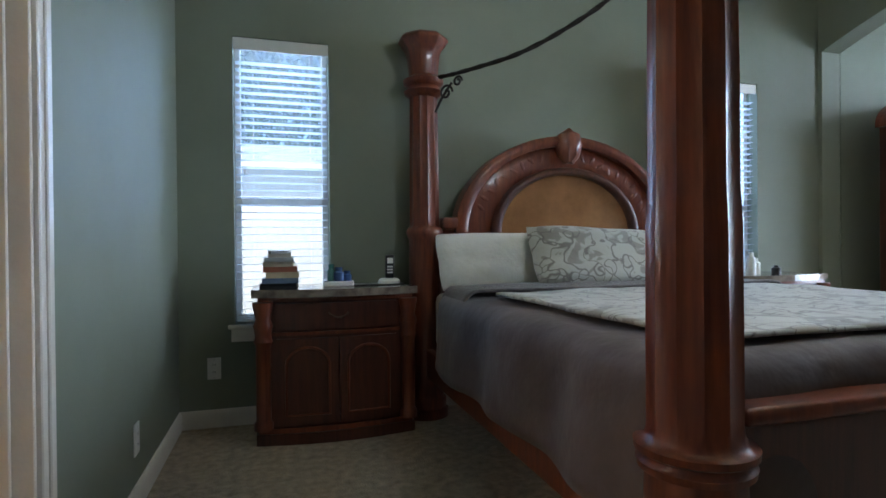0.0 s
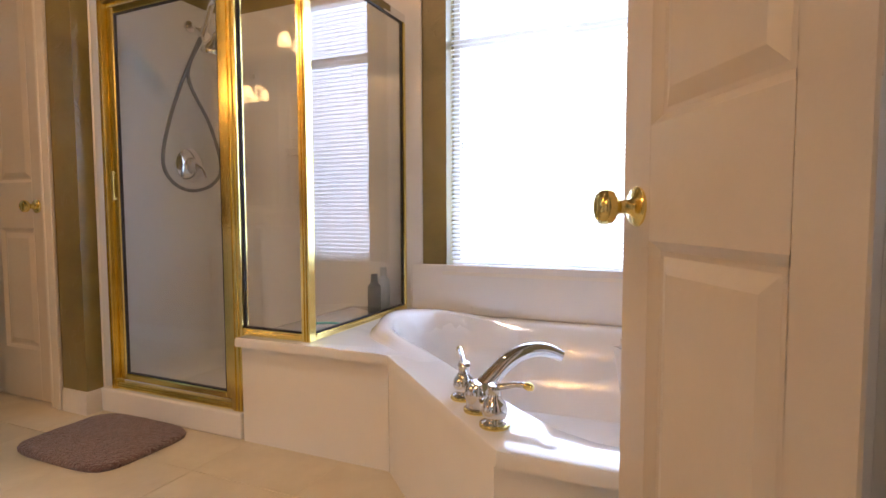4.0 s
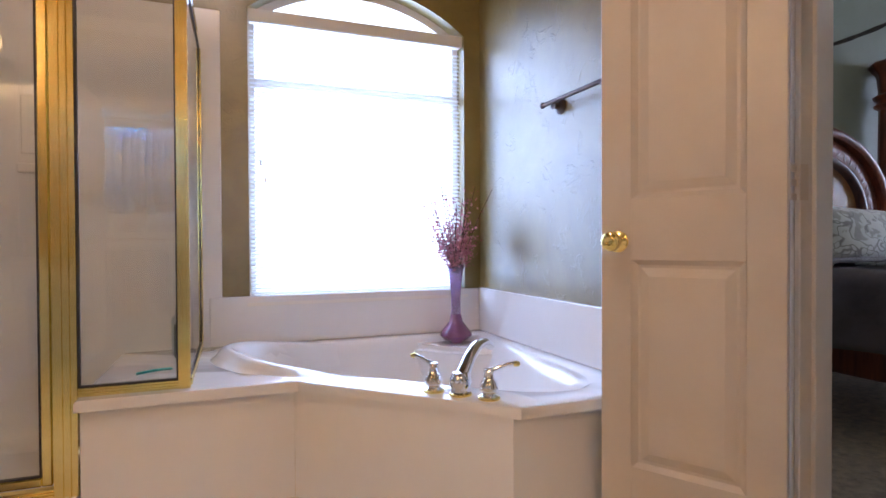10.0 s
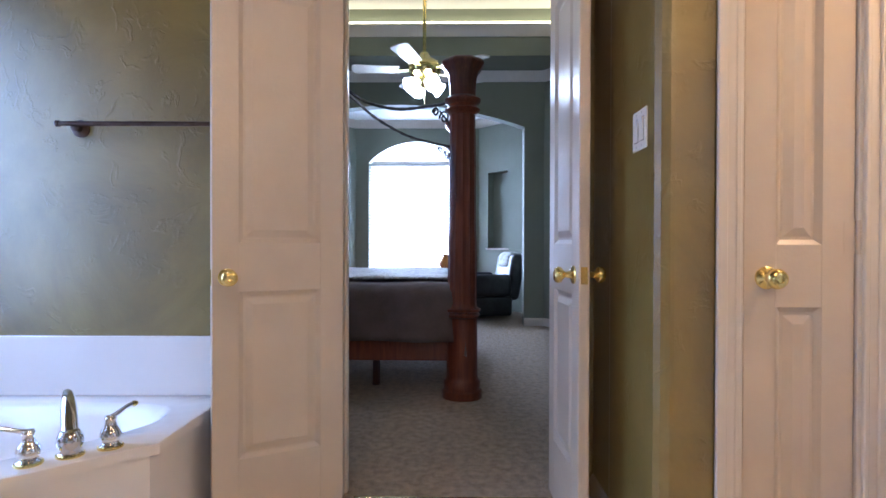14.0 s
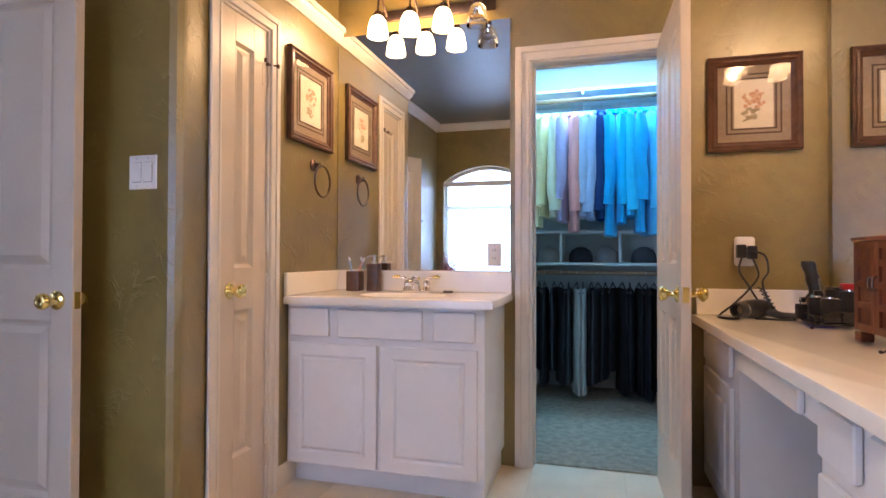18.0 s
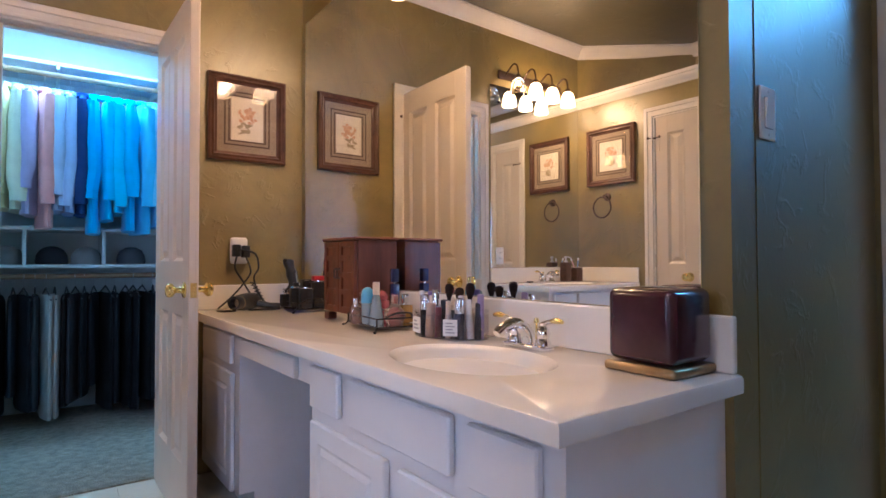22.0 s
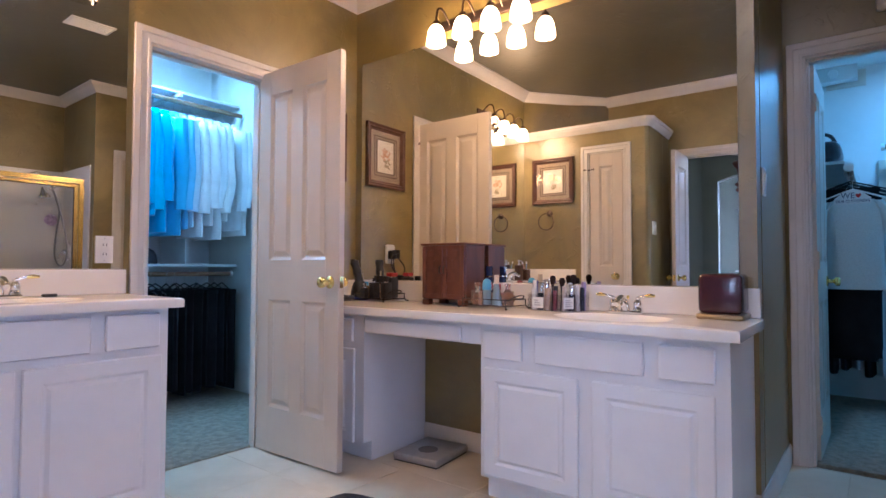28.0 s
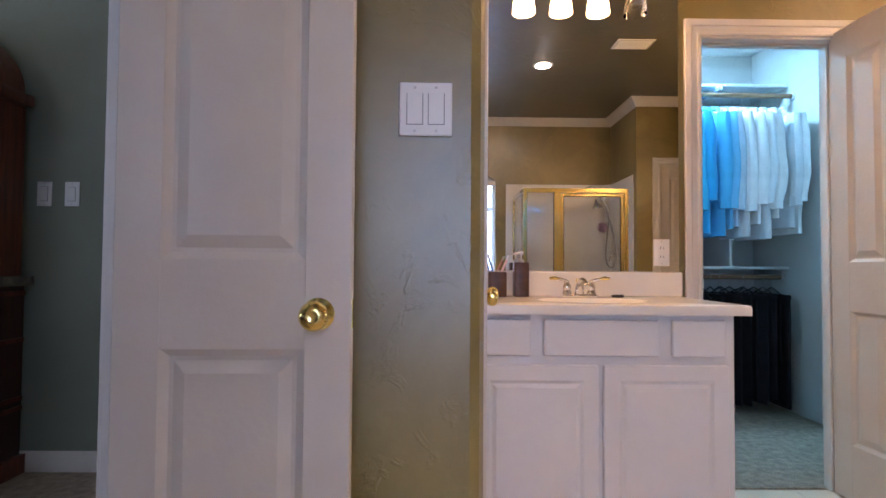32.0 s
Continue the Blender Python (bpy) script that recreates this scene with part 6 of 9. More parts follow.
def drape(name, x0, x1, y0, y1, top, hang, mat, label, seed, puff=0.02, fall=(1, 1, 1, 0), cell=0.035, category="bedding"):
    """A cloth over the mattress: flat on top with soft folds, falling over the edges (west, east, south, north) by hang."""
    noise.seed_set(seed)
    drop = [hang * f for f in fall]
    w, h = x1 - x0 + drop[0] + drop[1], y1 - y0 + drop[2] + drop[3]
    nx, ny = int(w / cell), int(h / cell)
    bm = bmesh.new()
    grid = []
    R = 0.07
    for j in range(ny + 1):
        row = []
        for i in range(nx + 1):
            u, v = -drop[0] + w * i / nx, -drop[2] + h * j / ny
            x, y, z = u, v, top

            def over(e):
                # distance past the edge: first round a curve, then straight down
                q = R * math.pi / 2
                if e < q:
                    return R * math.sin(e / R), R * (1 - math.cos(e / R))
                return R + (e - q) * 0.10, R + (e - q)

            ex = max(-u, u - (x1 - x0), 0)
            ey = max(-v, v - (y1 - y0), 0)
            if ex:
                a, b = over(ex)
                x = -a if u < 0 else (x1 - x0) + a
                z -= b
            if ey:
                a, b = over(ey)
                y = -a if v < 0 else (y1 - y0) + a
                z -= b * (1 if not ex else 0.25)
            f = noise.noise(Vector((u * 3.2, v * 3.2, seed))) + 0.5 * noise.noise(Vector((u * 8, v * 8, seed + 3)))
            if ex or ey:
                along = v if ex else u
                fold = 0.020 * math.sin(along * 11 + 3 * noise.noise(Vector((along * 1.5, seed, 0)))) * min(1, (ex + ey) / 0.25)
                if ex:
                    x += (-1 if u < 0 else 1) * (fold + 0.012 * f)
                if ey:
                    y += (-1 if v < 0 else 1) * (fold + 0.012 * f)
                z += 0.012 * noise.noise(Vector((along * 2.5, seed + 9, 0))) * (ex + ey) / max(hang, 0.01)
            else:
                z += puff * f
            row.append(bm.verts.new((x0 + x, y0 + y, z)))
        grid.append(row)
    for a, b in zip(grid, grid[1:]):
        for i in range(nx):
            bm.faces.new((a[i], a[i + 1], b[i + 1], b[i]))
    ob = finish(bm, name, mat, 70)
    mod = ob.modifiers.new("cloth", "SOLIDIFY")
    mod.thickness, mod.offset = 0.012, 1
    return tagged(ob, label, category)


drape("comforter", BX0 + 0.02, BX1 - 0.02, BY0 + 0.09, 2.62, 0.735, 0.40, COMFORTER, "thick taupe comforter hanging over both sides of the bed", 11, puff=0.012)
drape("patterned_coverlet", BX0 + 0.14, BX1 - 0.14, BY0 + 0.12, 2.27, 0.765, 0.05, FLORAL, "pale floral coverlet spread over the bed", 23, puff=0.010, fall=(0.4, 0.4, 0.4, 0))
drape("striped_throw", BX0 + 0.05, BX1 - 0.05, 2.31, 2.67, 0.772, 0.16, STRIPE, "dark striped throw folded across the bed", 37, puff=0.010, fall=(1, 1, 0, 0))


def pillow(w, h, t, m, mat, label, flange=0.0):
    bm = bmesh.new()
    n = 22
    sides = []
    for s in (1, -1):
        g = []
        for j in range(n + 1):
            row = []
            for i in range(n + 1):
                u, v = 2 * i / n - 1, 2 * j / n - 1
                bulge = max(0, (1 - abs(u) ** 2.6)) ** 0.5 * max(0, (1 - abs(v) ** 2.6)) ** 0.5
                pinch = 1 - 0.06 * (abs(u) * abs(v)) ** 2
                wr = 0.012 * noise.noise(Vector((u * 2.5, v * 2.5, w * 10 + s)))
                row.append(bm.verts.new((u * w / 2 * (1 - 0.05 * (1 - abs(v))) * pinch, s * (t / 2 * bulge + wr * bulge), v * h / 2 * (1 - 0.05 * (1 - abs(u))) * pinch)))
            g.append(row)
        for a, b in zip(g, g[1:]):
            for i in range(n):
                bm.faces.new((a[i], a[i + 1], b[i + 1], b[i]))
        sides.append(g)
    bmesh.ops.remove_doubles(bm, verts=bm.verts, dist=0.0008)
    bmesh.ops.transform(bm, matrix=m, verts=bm.verts)
    return tagged(finish(bm, "pillow", mat, True), label, "pillow", "bed pillows")


pillow(0.86, 0.36, 0.20, pose(1.30, 2.94, 0.895, -22, 0, 2), WHITE_LINEN, "plump white pillow against the headboard")
pillow(0.86, 0.36, 0.20, pose(2.22, 2.94, 0.895, -22, 0, -2), WHITE_LINEN, "plump white pillow against the headboard")
pillow(1.02, 0.42, 0.20, pose(1.86, 2.72, 0.905, -36, 3, -3), FLORAL, "long floral pillow sham leaning on the white pillows")
for x in (1.1, 2.2):
    for s in (-1, 1):
        part("slat_leg", tube([(x, 1.5, 0.24), (x + s * 0.02, 1.5, 0.02)], 0.025, 10), CHERRY_DARK, bed)

# ---- nightstands ----
STONE_TOP = surface("brown_stone_top", (0.13, 0.10, 0.08), (0.27, 0.22, 0.17), 18, 5, 0.12, coat=0.4)


def nightstand(m, label):
    """Bow-fronted carved nightstand: two arched doors, a drawer, round corner columns; its own x across, y to the wall."""
    s = thing("nightstand", label, "nightstand", "nightstands", m)
    w, d, h = 0.80, 0.38, 0.775

    def bow(z0, z1, grow, front=0.05):
        pts = [(-w / 2 - grow, d), (-w / 2 - grow, 0.0)] + [(-w / 2 - grow + (w + 2 * grow) * i / 16, -(front + grow) * math.sin(math.pi * i / 16)) for i in range(17)] + [(w / 2 + grow, 0.0), (w / 2 + grow, d)]
        return prism(pts[::-1], z1 - z0, pose(0, 0, z0))

    part("body", bow(0.06, 0.735, -0.03), CHERRY_DARK, s)
    part("plinth", bow(0.0, 0.06, 0.0), CHERRY_DARK, s)
    part("plinth_molding", bow(0.061, 0.085, -0.012), CHERRY, s)
    part("waist_molding", bow(0.545, 0.562, -0.018), CHERRY, s)
    part("neck_molding", bow(0.715, 0.735, -0.008), CHERRY, s)
    part("stone_top", bow(0.7355, h, 0.02), STONE_TOP, s, "polished brown stone top")
    for x in (-w / 2 + 0.035, w / 2 - 0.035):
        part("corner_column", lathe([(0, 0.086), (0.046, 0.086), (0.046, 0.12), (0.036, 0.135), (0.036, 0.50), (0.046, 0.52), (0.04, 0.54), (0.04, 0.56), (0.048, 0.60), (0.036, 0.63), (0.05, 0.70), (0.05, 0.714), (0, 0.714)], 18, pose(x, -0.002, 0)), CHERRY, s, "turned corner column", True)
    for k, (x0, x1) in enumerate(((-0.30, -0.004), (0.004, 0.30))):
        pts = []
        for i in range(9):
            u = x0 + (x1 - x0) * i / 8
            pts.append(u)
        bm = bmesh.new()
        rows = []
        for u in pts:
            y = -0.03 * math.sin(math.pi * (u + w / 2) / w) + 0.012
            rows.append([bm.verts.new((u, y - o, z)) for o, z in ((0.0, 0.10), (0.022, 0.10), (0.022, 0.53), (0.0, 0.53))])
        for a, b in zip(rows, rows[1:]):
            for j in range(4):
                bm.faces.new((a[j], a[(j + 1) % 4], b[(j + 1) % 4], b[j]))
        bm.faces.new(rows[0]), bm.faces.new(rows[-1])
        door = part("door", bm, CHERRY_DARK, s)
        cx = (x0 + x1) / 2
        line = [(cx - 0.105, 0.15), (cx - 0.105, 0.40)] + [(cx - 0.105 * math.cos(math.pi * i / 10), 0.40 + 0.085 * math.sin(math.pi * i / 10)) for i in range(1, 10)] + [(cx + 0.105, 0.40), (cx + 0.105, 0.15)]
        part("door_molding", tube([(u, -0.03 * math.sin(math.pi * (u + w / 2) / w) - 0.012, z) for u, z in line], 0.008, 6, closed=True), CHERRY, door, "arched door molding", True)
    pts = [(-0.30 + 0.6 * i / 12) for i in range(13)]
    bm = bmesh.new()
    rows = []
    for u in pts:
        y = -0.03 * math.sin(math.pi * (u + w / 2) / w) + 0.010
        rows.append([bm.verts.new((u, y - o, z)) for o, z in ((0.0, 0.575), (0.022, 0.575), (0.022, 0.705), (0.0, 0.705))])
    for a, b in zip(rows, rows[1:]):
        for j in range(4):
            bm.faces.new((a[j], a[(j + 1) % 4], b[(j + 1) % 4], b[j]))
    bm.faces.new(rows[0]), bm.faces.new(rows[-1])
    part("drawer", bm, CHERRY_DARK, s)
    part("pull", tube(curve_points([(-0.05, -0.045, 0.655), (-0.03, -0.06, 0.64), (0, -0.062, 0.632), (0.03, -0.06, 0.64), (0.05, -0.045, 0.655)], 4), 0.005, 6), BRONZE, s, "bronze bail pull", True)
    return s


nightstand(pose(0.325, 2.83, 0), "dark carved bow-front nightstand with a stone top")
nightstand(pose(3.20, 2.83, 0), "dark carved bow-front nightstand with a stone top beyond the bed")
NT = 0.775
BOOK = [surface("book_%s" % n, c, tuple(v * 0.8 for v in c), 20, rough=0.6) for n, c in (("blue", (0.12, 0.17, 0.26)), ("cream", (0.55, 0.5, 0.4)), ("brown", (0.2, 0.1, 0.06)), ("rust", (0.3, 0.1, 0.06)), ("tan", (0.45, 0.36, 0.24)), ("black", (0.03, 0.03, 0.035)), ("grey", (0.4, 0.42, 0.42)))]
PAGES = surface("book_pages", (0.62, 0.57, 0.47), (0.68, 0.63, 0.53), 90, rough=0.9, stretch=(1, 1, 30))
rnd = random.Random(8)
z = NT
for i, (w, h, c) in enumerate(((0.185, 0.024, 5), (0.18, 0.028, 0), (0.165, 0.03, 4), (0.17, 0.028, 3), (0.15, 0.026, 1), (0.145, 0.022, 6), (0.115, 0.02, 1), (0.10, 0.016, 6))):
    b = thing("book", "closed book in a stack on the nightstand", "book", "stacked books", pose(0.045 + rnd.uniform(-0.008, 0.008), 2.985 + rnd.uniform(-0.01, 0.01), z, 0, 0, rnd.uniform(-9, 9)))
    bm = boxed(-w / 2, w / 2, -0.065, 0.065, 0, 0.003)
    box(bm, -w / 2, w / 2, -0.065, 0.065, h - 0.003, h - 0.0005)
    box(bm, -w / 2, w / 2, -0.065, -0.062, 0.003, h - 0.003)
    part("cover", bm, BOOK[c], b)
    part("page_block", boxed(-w / 2 + 0.004, w / 2 - 0.004, -0.0615, 0.06, 0.003, h - 0.003), PAGES, b)
    z += h
BLUE_GLASS = surface("blue_glass_jar", (0.05, 0.12, 0.3), rough=0.1, transmission=0.3, coat=0.5)
GREEN_GLASS = surface("green_glass", (0.03, 0.18, 0.14), rough=0.1, transmission=0.3, coat=0.5)
CARD = surface("white_card", (0.7, 0.7, 0.68), (0.76, 0.76, 0.74), 9, rough=0.7)
t = thing("tissue_packet", "white paper packet on the nightstand", "paper", "", pose(0.345, 2.97, NT, 0, 0, -8))
part("packet", boxed(-0.08, 0.08, -0.06, 0.06, 0, 0.026, bevel=0.005), CARD, t)
for x, y, r, h, mat, lab in ((0.307, 2.975, 0.022, 0.09, GREEN_GLASS, "small green bottle"), (0.345, 2.96, 0.028, 0.075, BLUE_GLASS, "round blue jar"), (0.39, 2.97, 0.024, 0.055, BLUE_GLASS, "round blue jar")):
    j = thing("jar", lab + " standing on the paper packet", "jar", "nightstand jars", pose(x, y, NT + 0.0265))
    part("body", lathe([(0, 0), (r, 0), (r * 1.05, 0.01), (r * 1.05, h * 0.6), (r * 0.7, h * 0.72), (r * 0.68, h * 0.78), (0, h * 0.78)], 20), mat, j, smooth=True)
    part("cap", lathe([(0, h * 0.78), (r * 0.74, h * 0.781), (r * 0.74, h), (0, h)], 20), mat, j, smooth=True)
ph = thing("phone_dock", "cordless phone standing in a white dock", "phone", "", pose(0.625, 3.0, NT))
part("dock", lathe([(0, 0), (0.062, 0), (0.06, 0.022), (0.045, 0.034), (0, 0.036)], 24), WHITE_PLASTIC, ph, smooth=True)
part("handset", boxed(-0.024, 0.024, -0.014, 0.014, 0.034, 0.165, bevel=0.008, segments=2, m=pose(0, 0, 0, 8)), BLACK, ph, smooth=True)
part("screen", boxed(-0.016, 0.016, -0.0165, -0.0155, 0.12, 0.15, m=pose(0, 0, 0, 8)), WHITE_PLASTIC, ph)
for i in range(3):
    part("key_row", boxed(-0.016, 0.016, -0.0165, -0.0155, 0.065 + i * 0.016, 0.073 + i * 0.016, m=pose(0, 0, 0, 8)), WHITE_PLASTIC, ph)
tr = thing("tray", "flat black tray on the nightstand", "tray", "", pose(0.57, 3.0, NT))
part("plate", boxed(-0.15, 0.13, -0.07, 0.07, 0, 0.006, bevel=0.002), BLACK, tr)
for x, y, r, h, mat in ((3.06, 2.92, 0.03, 0.15, CARD), (3.14, 2.96, 0.028, 0.11, WHITE_LINEN), (3.24, 2.89, 0.03, 0.06, BLACK)):
    j = thing("bottle", "small bottle on the far nightstand", "bottle", "far nightstand bottles", pose(x, y, NT))
    part("body", lathe([(0, 0), (r, 0), (r, h * 0.7), (r * 0.5, h * 0.82), (r * 0.5, h), (0, h)], 18), mat, j, smooth=True)

# ---- bedroom windows ----
for name, x0, x1 in (("window_2", -0.198, 0.322), ("window_3", 2.91, 3.43)):
    w = sash_window(name, x0, x1, BED_N + 0.09, 0.56, 2.155, 1.245, "white double-hung bedroom window")
    part("window_sill", boxed(x0 - 0.035, x1 + 0.035, BED_N - 0.035, BED_N + 0.09, 0.538, 0.56, bevel=0.004), TRIM, w)
    part("apron", boxed(x0 - 0.02, x1 + 0.02, BED_N - 0.016, BED_N - 0.001, 0.465, 0.537, bevel=0.004), TRIM, w)
    b = blind("window_blind", "x", BED_N + 0.045, x0 + 0.004, x1 - 0.004, 0.565, 2.152, 0.042, "white slatted blind, half open, at the bedroom window", tilt=-5, depth=0.048)
    # sheet added outside the panes to veil the view with haze
    part("glare_sheet", boxed(x0 + 0.02, x1 - 0.02, BED_N + 0.126, BED_N + 0.128, 0.58, 2.14), GLARE, w, "thin pale translucent sheet added for window glare")
    part("valance", boxed(x0 + 0.001, x1 - 0.001, BED_N + 0.006, BED_N + 0.014, 2.085, 2.153, bevel=0.003), WHITE_PLASTIC, b)
    cord_tassels(b, [(x0 + 0.06, BED_N + 0.016, 1.42, 2.08), (x1 - 0.05, BED_N + 0.016, 1.38, 2.08)])
w = tagged(new("window_4"), "large arched bay window", "window", kind="structure")
bm = bmesh.new()
for y0, y1, z0, z1 in ((0.74, 0.79, 0.5, 2.3), (2.25, 2.30, 0.5, 2.3), (0.79, 2.25, 0.5, 0.55), (0.79, 2.25, 2.28, 2.33)):
    box(bm, BAY_X + 0.06, BAY_X + 0.1, y0, y1, z0, z1, bevel=0.004)
part("window_frame", bm, TRIM, w)
pane = part("pane", boxed(BAY_X + 0.075, BAY_X + 0.08, 0.79, 2.25, 0.55, 2.28), GLASS, w)
pane.visible_shadow = False
blind("window_blind", "y", BAY_X + 0.03, 0.745, 2.295, 0.51, 2.29, 0.05, "white slatted blind at the bay window", tilt=35, depth=0.05)

# ---- ceiling fan ----
fan = thing("ceiling_fan", "brass ceiling fan with pale blades and a cluster of lit shades", "ceiling fan", "", pose(1.45, 1.186, 0))
part("canopy", lathe([(0, 3.619), (0.07, 3.619), (0.065, 3.58), (0.03, 3.55), (0, 3.55)], 24), BRASS, fan, smooth=True)
part("downrod", tube([(0, 0, 3.56), (0, 0, 2.44)], 0.013, 10), BRASS, fan, smooth=True)
part("motor", lathe([(0, 2.46), (0.03, 2.455), (0.045, 2.42), (0.10, 2.39), (0.125, 2.35), (0.125, 2.31), (0.10, 2.28), (0.06, 2.265), (0, 2.265)], 32), BRASS, fan, "polished brass motor housing", True)
BLADE = surface("pale_fan_blade", (0.62, 0.58, 0.5), (0.68, 0.64, 0.56), 6, rough=0.4)
for i in range(5):
    m = pose(0, 0, 2.325, 0, 0, 72 * i + 20)
    part("blade_arm", boxed(0.11, 0.22, -0.018, 0.018, -0.008, 0.0, bevel=0.003, m=m), BRASS, fan)
    bm = prism([(0.19, -0.05), (0.52, -0.066), (0.545, -0.05), (0.55, 0), (0.545, 0.05), (0.52, 0.066), (0.19, 0.05)], 0.008, m @ pose(0, 0, 0, 10))
    part("blade", bm, BLADE, fan, "pale wooden blade")
part("light_hub", lathe([(0, 2.262), (0.05, 2.26), (0.055, 2.22), (0.03, 2.19), (0, 2.185)], 20), BRASS, fan, smooth=True)
for i in range(4):
    m = pose(0, 0, 2.235, 0, 0, 90 * i + 30) @ pose(0.05, 0, 0, 0, 118)
    part("shade", lathe([(0.016, 0), (0.026, 0.02), (0.045, 0.05), (0.052, 0.085), (0.06, 0.1), (0, 0.098)], 18, m), FAN_BULB, fan, "lit frosted shade", True)
part("pull_chain", tube([(0.03, 0, 2.19), (0.03, 0, 2.02)], 0.0015, 5), BRASS, fan)

# ---- dresser with hutch ----
dr = thing("dresser", "dark carved dresser with a stone top along the green wall", "dresser", "", pose(1.78, -0.60, 0))


def bowed(z0, z1, w, d, front, name, mat, parent, label=""):
    pts = [(-w / 2, -d), (-w / 2, 0)] + [(-w / 2 + w * i / 24, front * math.sin(math.pi * i / 24)) for i in range(25)] + [(w / 2, 0), (w / 2, -d)]
    return part(name, prism(pts, z1 - z0, pose(0, 0, z0)), mat, parent, label)


bowed(0.0, 0.09, 1.96, 0.44, 0.06, "plinth", CHERRY, dr)
bowed(0.09, 0.885, 1.90, 0.44, 0.05, "body", CHERRY_DARK, dr)
bowed(0.885, 0.93, 1.99, 0.44, 0.065, "stone_top", STONE_TOP, dr, "dark polished stone top")
for z in (0.30, 0.345, 0.62, 0.84):
    bowed(z, z + 0.02, 1.925, 0.43, 0.06, "molding", CHERRY, dr)
for c in range(4):
    for z0, z1 in ((0.12, 0.285), (0.38, 0.60), (0.655, 0.83)):
        x = -0.70 + c * 0.467
        y = 0.05 * math.sin(math.pi * (x + 0.95) / 1.9)
        part("drawer_front", boxed(x - 0.20, x + 0.20, y - 0.02, y + 0.012, z0, z1, bevel=0.008, segments=2), CHERRY, dr, smooth=True)
        part("pull", tube([(x - 0.04, y + 0.012, (z0 + z1) / 2), (x - 0.025, y + 0.03, (z0 + z1) / 2 - 0.012), (x + 0.025, y + 0.03, (z0 + z1) / 2 - 0.012), (x + 0.04, y + 0.012, (z0 + z1) / 2)], 0.005, 6), BRONZE, dr, "bronze pull", True)
hu = thing("hutch", "arched cherry display hutch with glass doors standing on the dresser", "hutch", "", pose(1.28, -0.78, 0.931))
part("back", boxed(-0.43, 0.43, -0.25, -0.235, 0, 0.80), CHERRY_DARK, hu)
for s in (-1, 1):
    part("side", boxed(s * 0.43 - 0.02, s * 0.43 + 0.02, -0.234, 0.06, 0, 0.80), CHERRY, hu)
    part("column", lathe([(0, 0), (0.04, 0), (0.04, 0.03), (0.028, 0.05), (0.026, 0.72), (0.036, 0.75), (0.05, 0.80), (0, 0.80)], 16, pose(s * 0.42, 0.095, 0)), CHERRY, hu, "turned column", True)
    part("cornice", boxed(s * 0.42 - 0.075, s * 0.42 + 0.075, -0.24, 0.15, 0.801, 0.86, bevel=0.015, segments=2), CHERRY, hu, smooth=True)
for z in (0.02, 0.28, 0.52):
    part("shelf", boxed(-0.41, 0.41, -0.234, 0.03, z, z + 0.014), CHERRY_DARK, hu)
bm = bmesh.new()
rows = []
for i in range(25):
    a = math.pi * i / 24
    rows.append([bm.verts.new((math.cos(a) * r, y, 0.86 + math.sin(a) * r * 0.72)) for r, y in ((0.34, -0.2), (0.34, 0.09), (0.40, 0.13), (0.46, 0.11), (0.47, -0.2))])
for a, b in zip(rows, rows[1:]):
    for j in range(5):
        bm.faces.new((a[j], a[(j + 1) % 5], b[(j + 1) % 5], b[j]))
bm.faces.new(rows[0]), bm.faces.new(rows[-1])
part("arched_pediment", bm, CHERRY, hu, "carved arched pediment", 50)
for x0, x1 in ((-0.40, -0.01), (0.01, 0.40)):
    bm = bmesh.new()
    for a in ((x0, x0 + 0.04, 0.0, 0.80), (x1 - 0.04, x1, 0.0, 0.80), (x0 + 0.04, x1 - 0.04, 0.0, 0.05), (x0 + 0.04, x1 - 0.04, 0.75, 0.80)):
        box(bm, a[0], a[1], 0.04, 0.065, a[2], a[3], bevel=0.004)
    d = part("glass_door", bm, CHERRY, hu)
    part("glass", boxed(x0 + 0.04, x1 - 0.04, 0.05, 0.054, 0.05, 0.75), PICTURE_GLASS, d, "door glass")
BOXBLUE = surface("blue_grey_box", (0.10, 0.15, 0.19), (0.13, 0.18, 0.22), 20, rough=0.5)
kb = thing("keepsake_box", "small blue-grey box with a pale clasp on the dresser", "box", "", pose(1.36, -0.60, 0.931))
part("case", boxed(-0.09, 0.09, -0.05, 0.05, 0, 0.09, bevel=0.006), BOXBLUE, kb)
part("clasp", boxed(-0.02, 0.02, 0.05, 0.054, 0.06, 0.085, bevel=0.003), WHITE_PLASTIC, kb)
tv = thing("television", "flat television on a wall bracket, tilted down", "television", "", pose(2.5, -0.80, 2.17, 10, 0, 12))
part("case", boxed(-0.52, 0.52, -0.04, 0.0, -0.31, 0.31, bevel=0.008), BLACK, tv)
part("screen", boxed(-0.50, 0.50, 0.0, 0.003, -0.285, 0.29), surface("dark_screen", (0.01, 0.011, 0.013), rough=0.06, coat=0.6), tv, "glossy dark screen")
part("bracket", boxed(-0.08, 0.08, -0.22, -0.04, -0.08, 0.08, bevel=0.01), BLACK, tv)

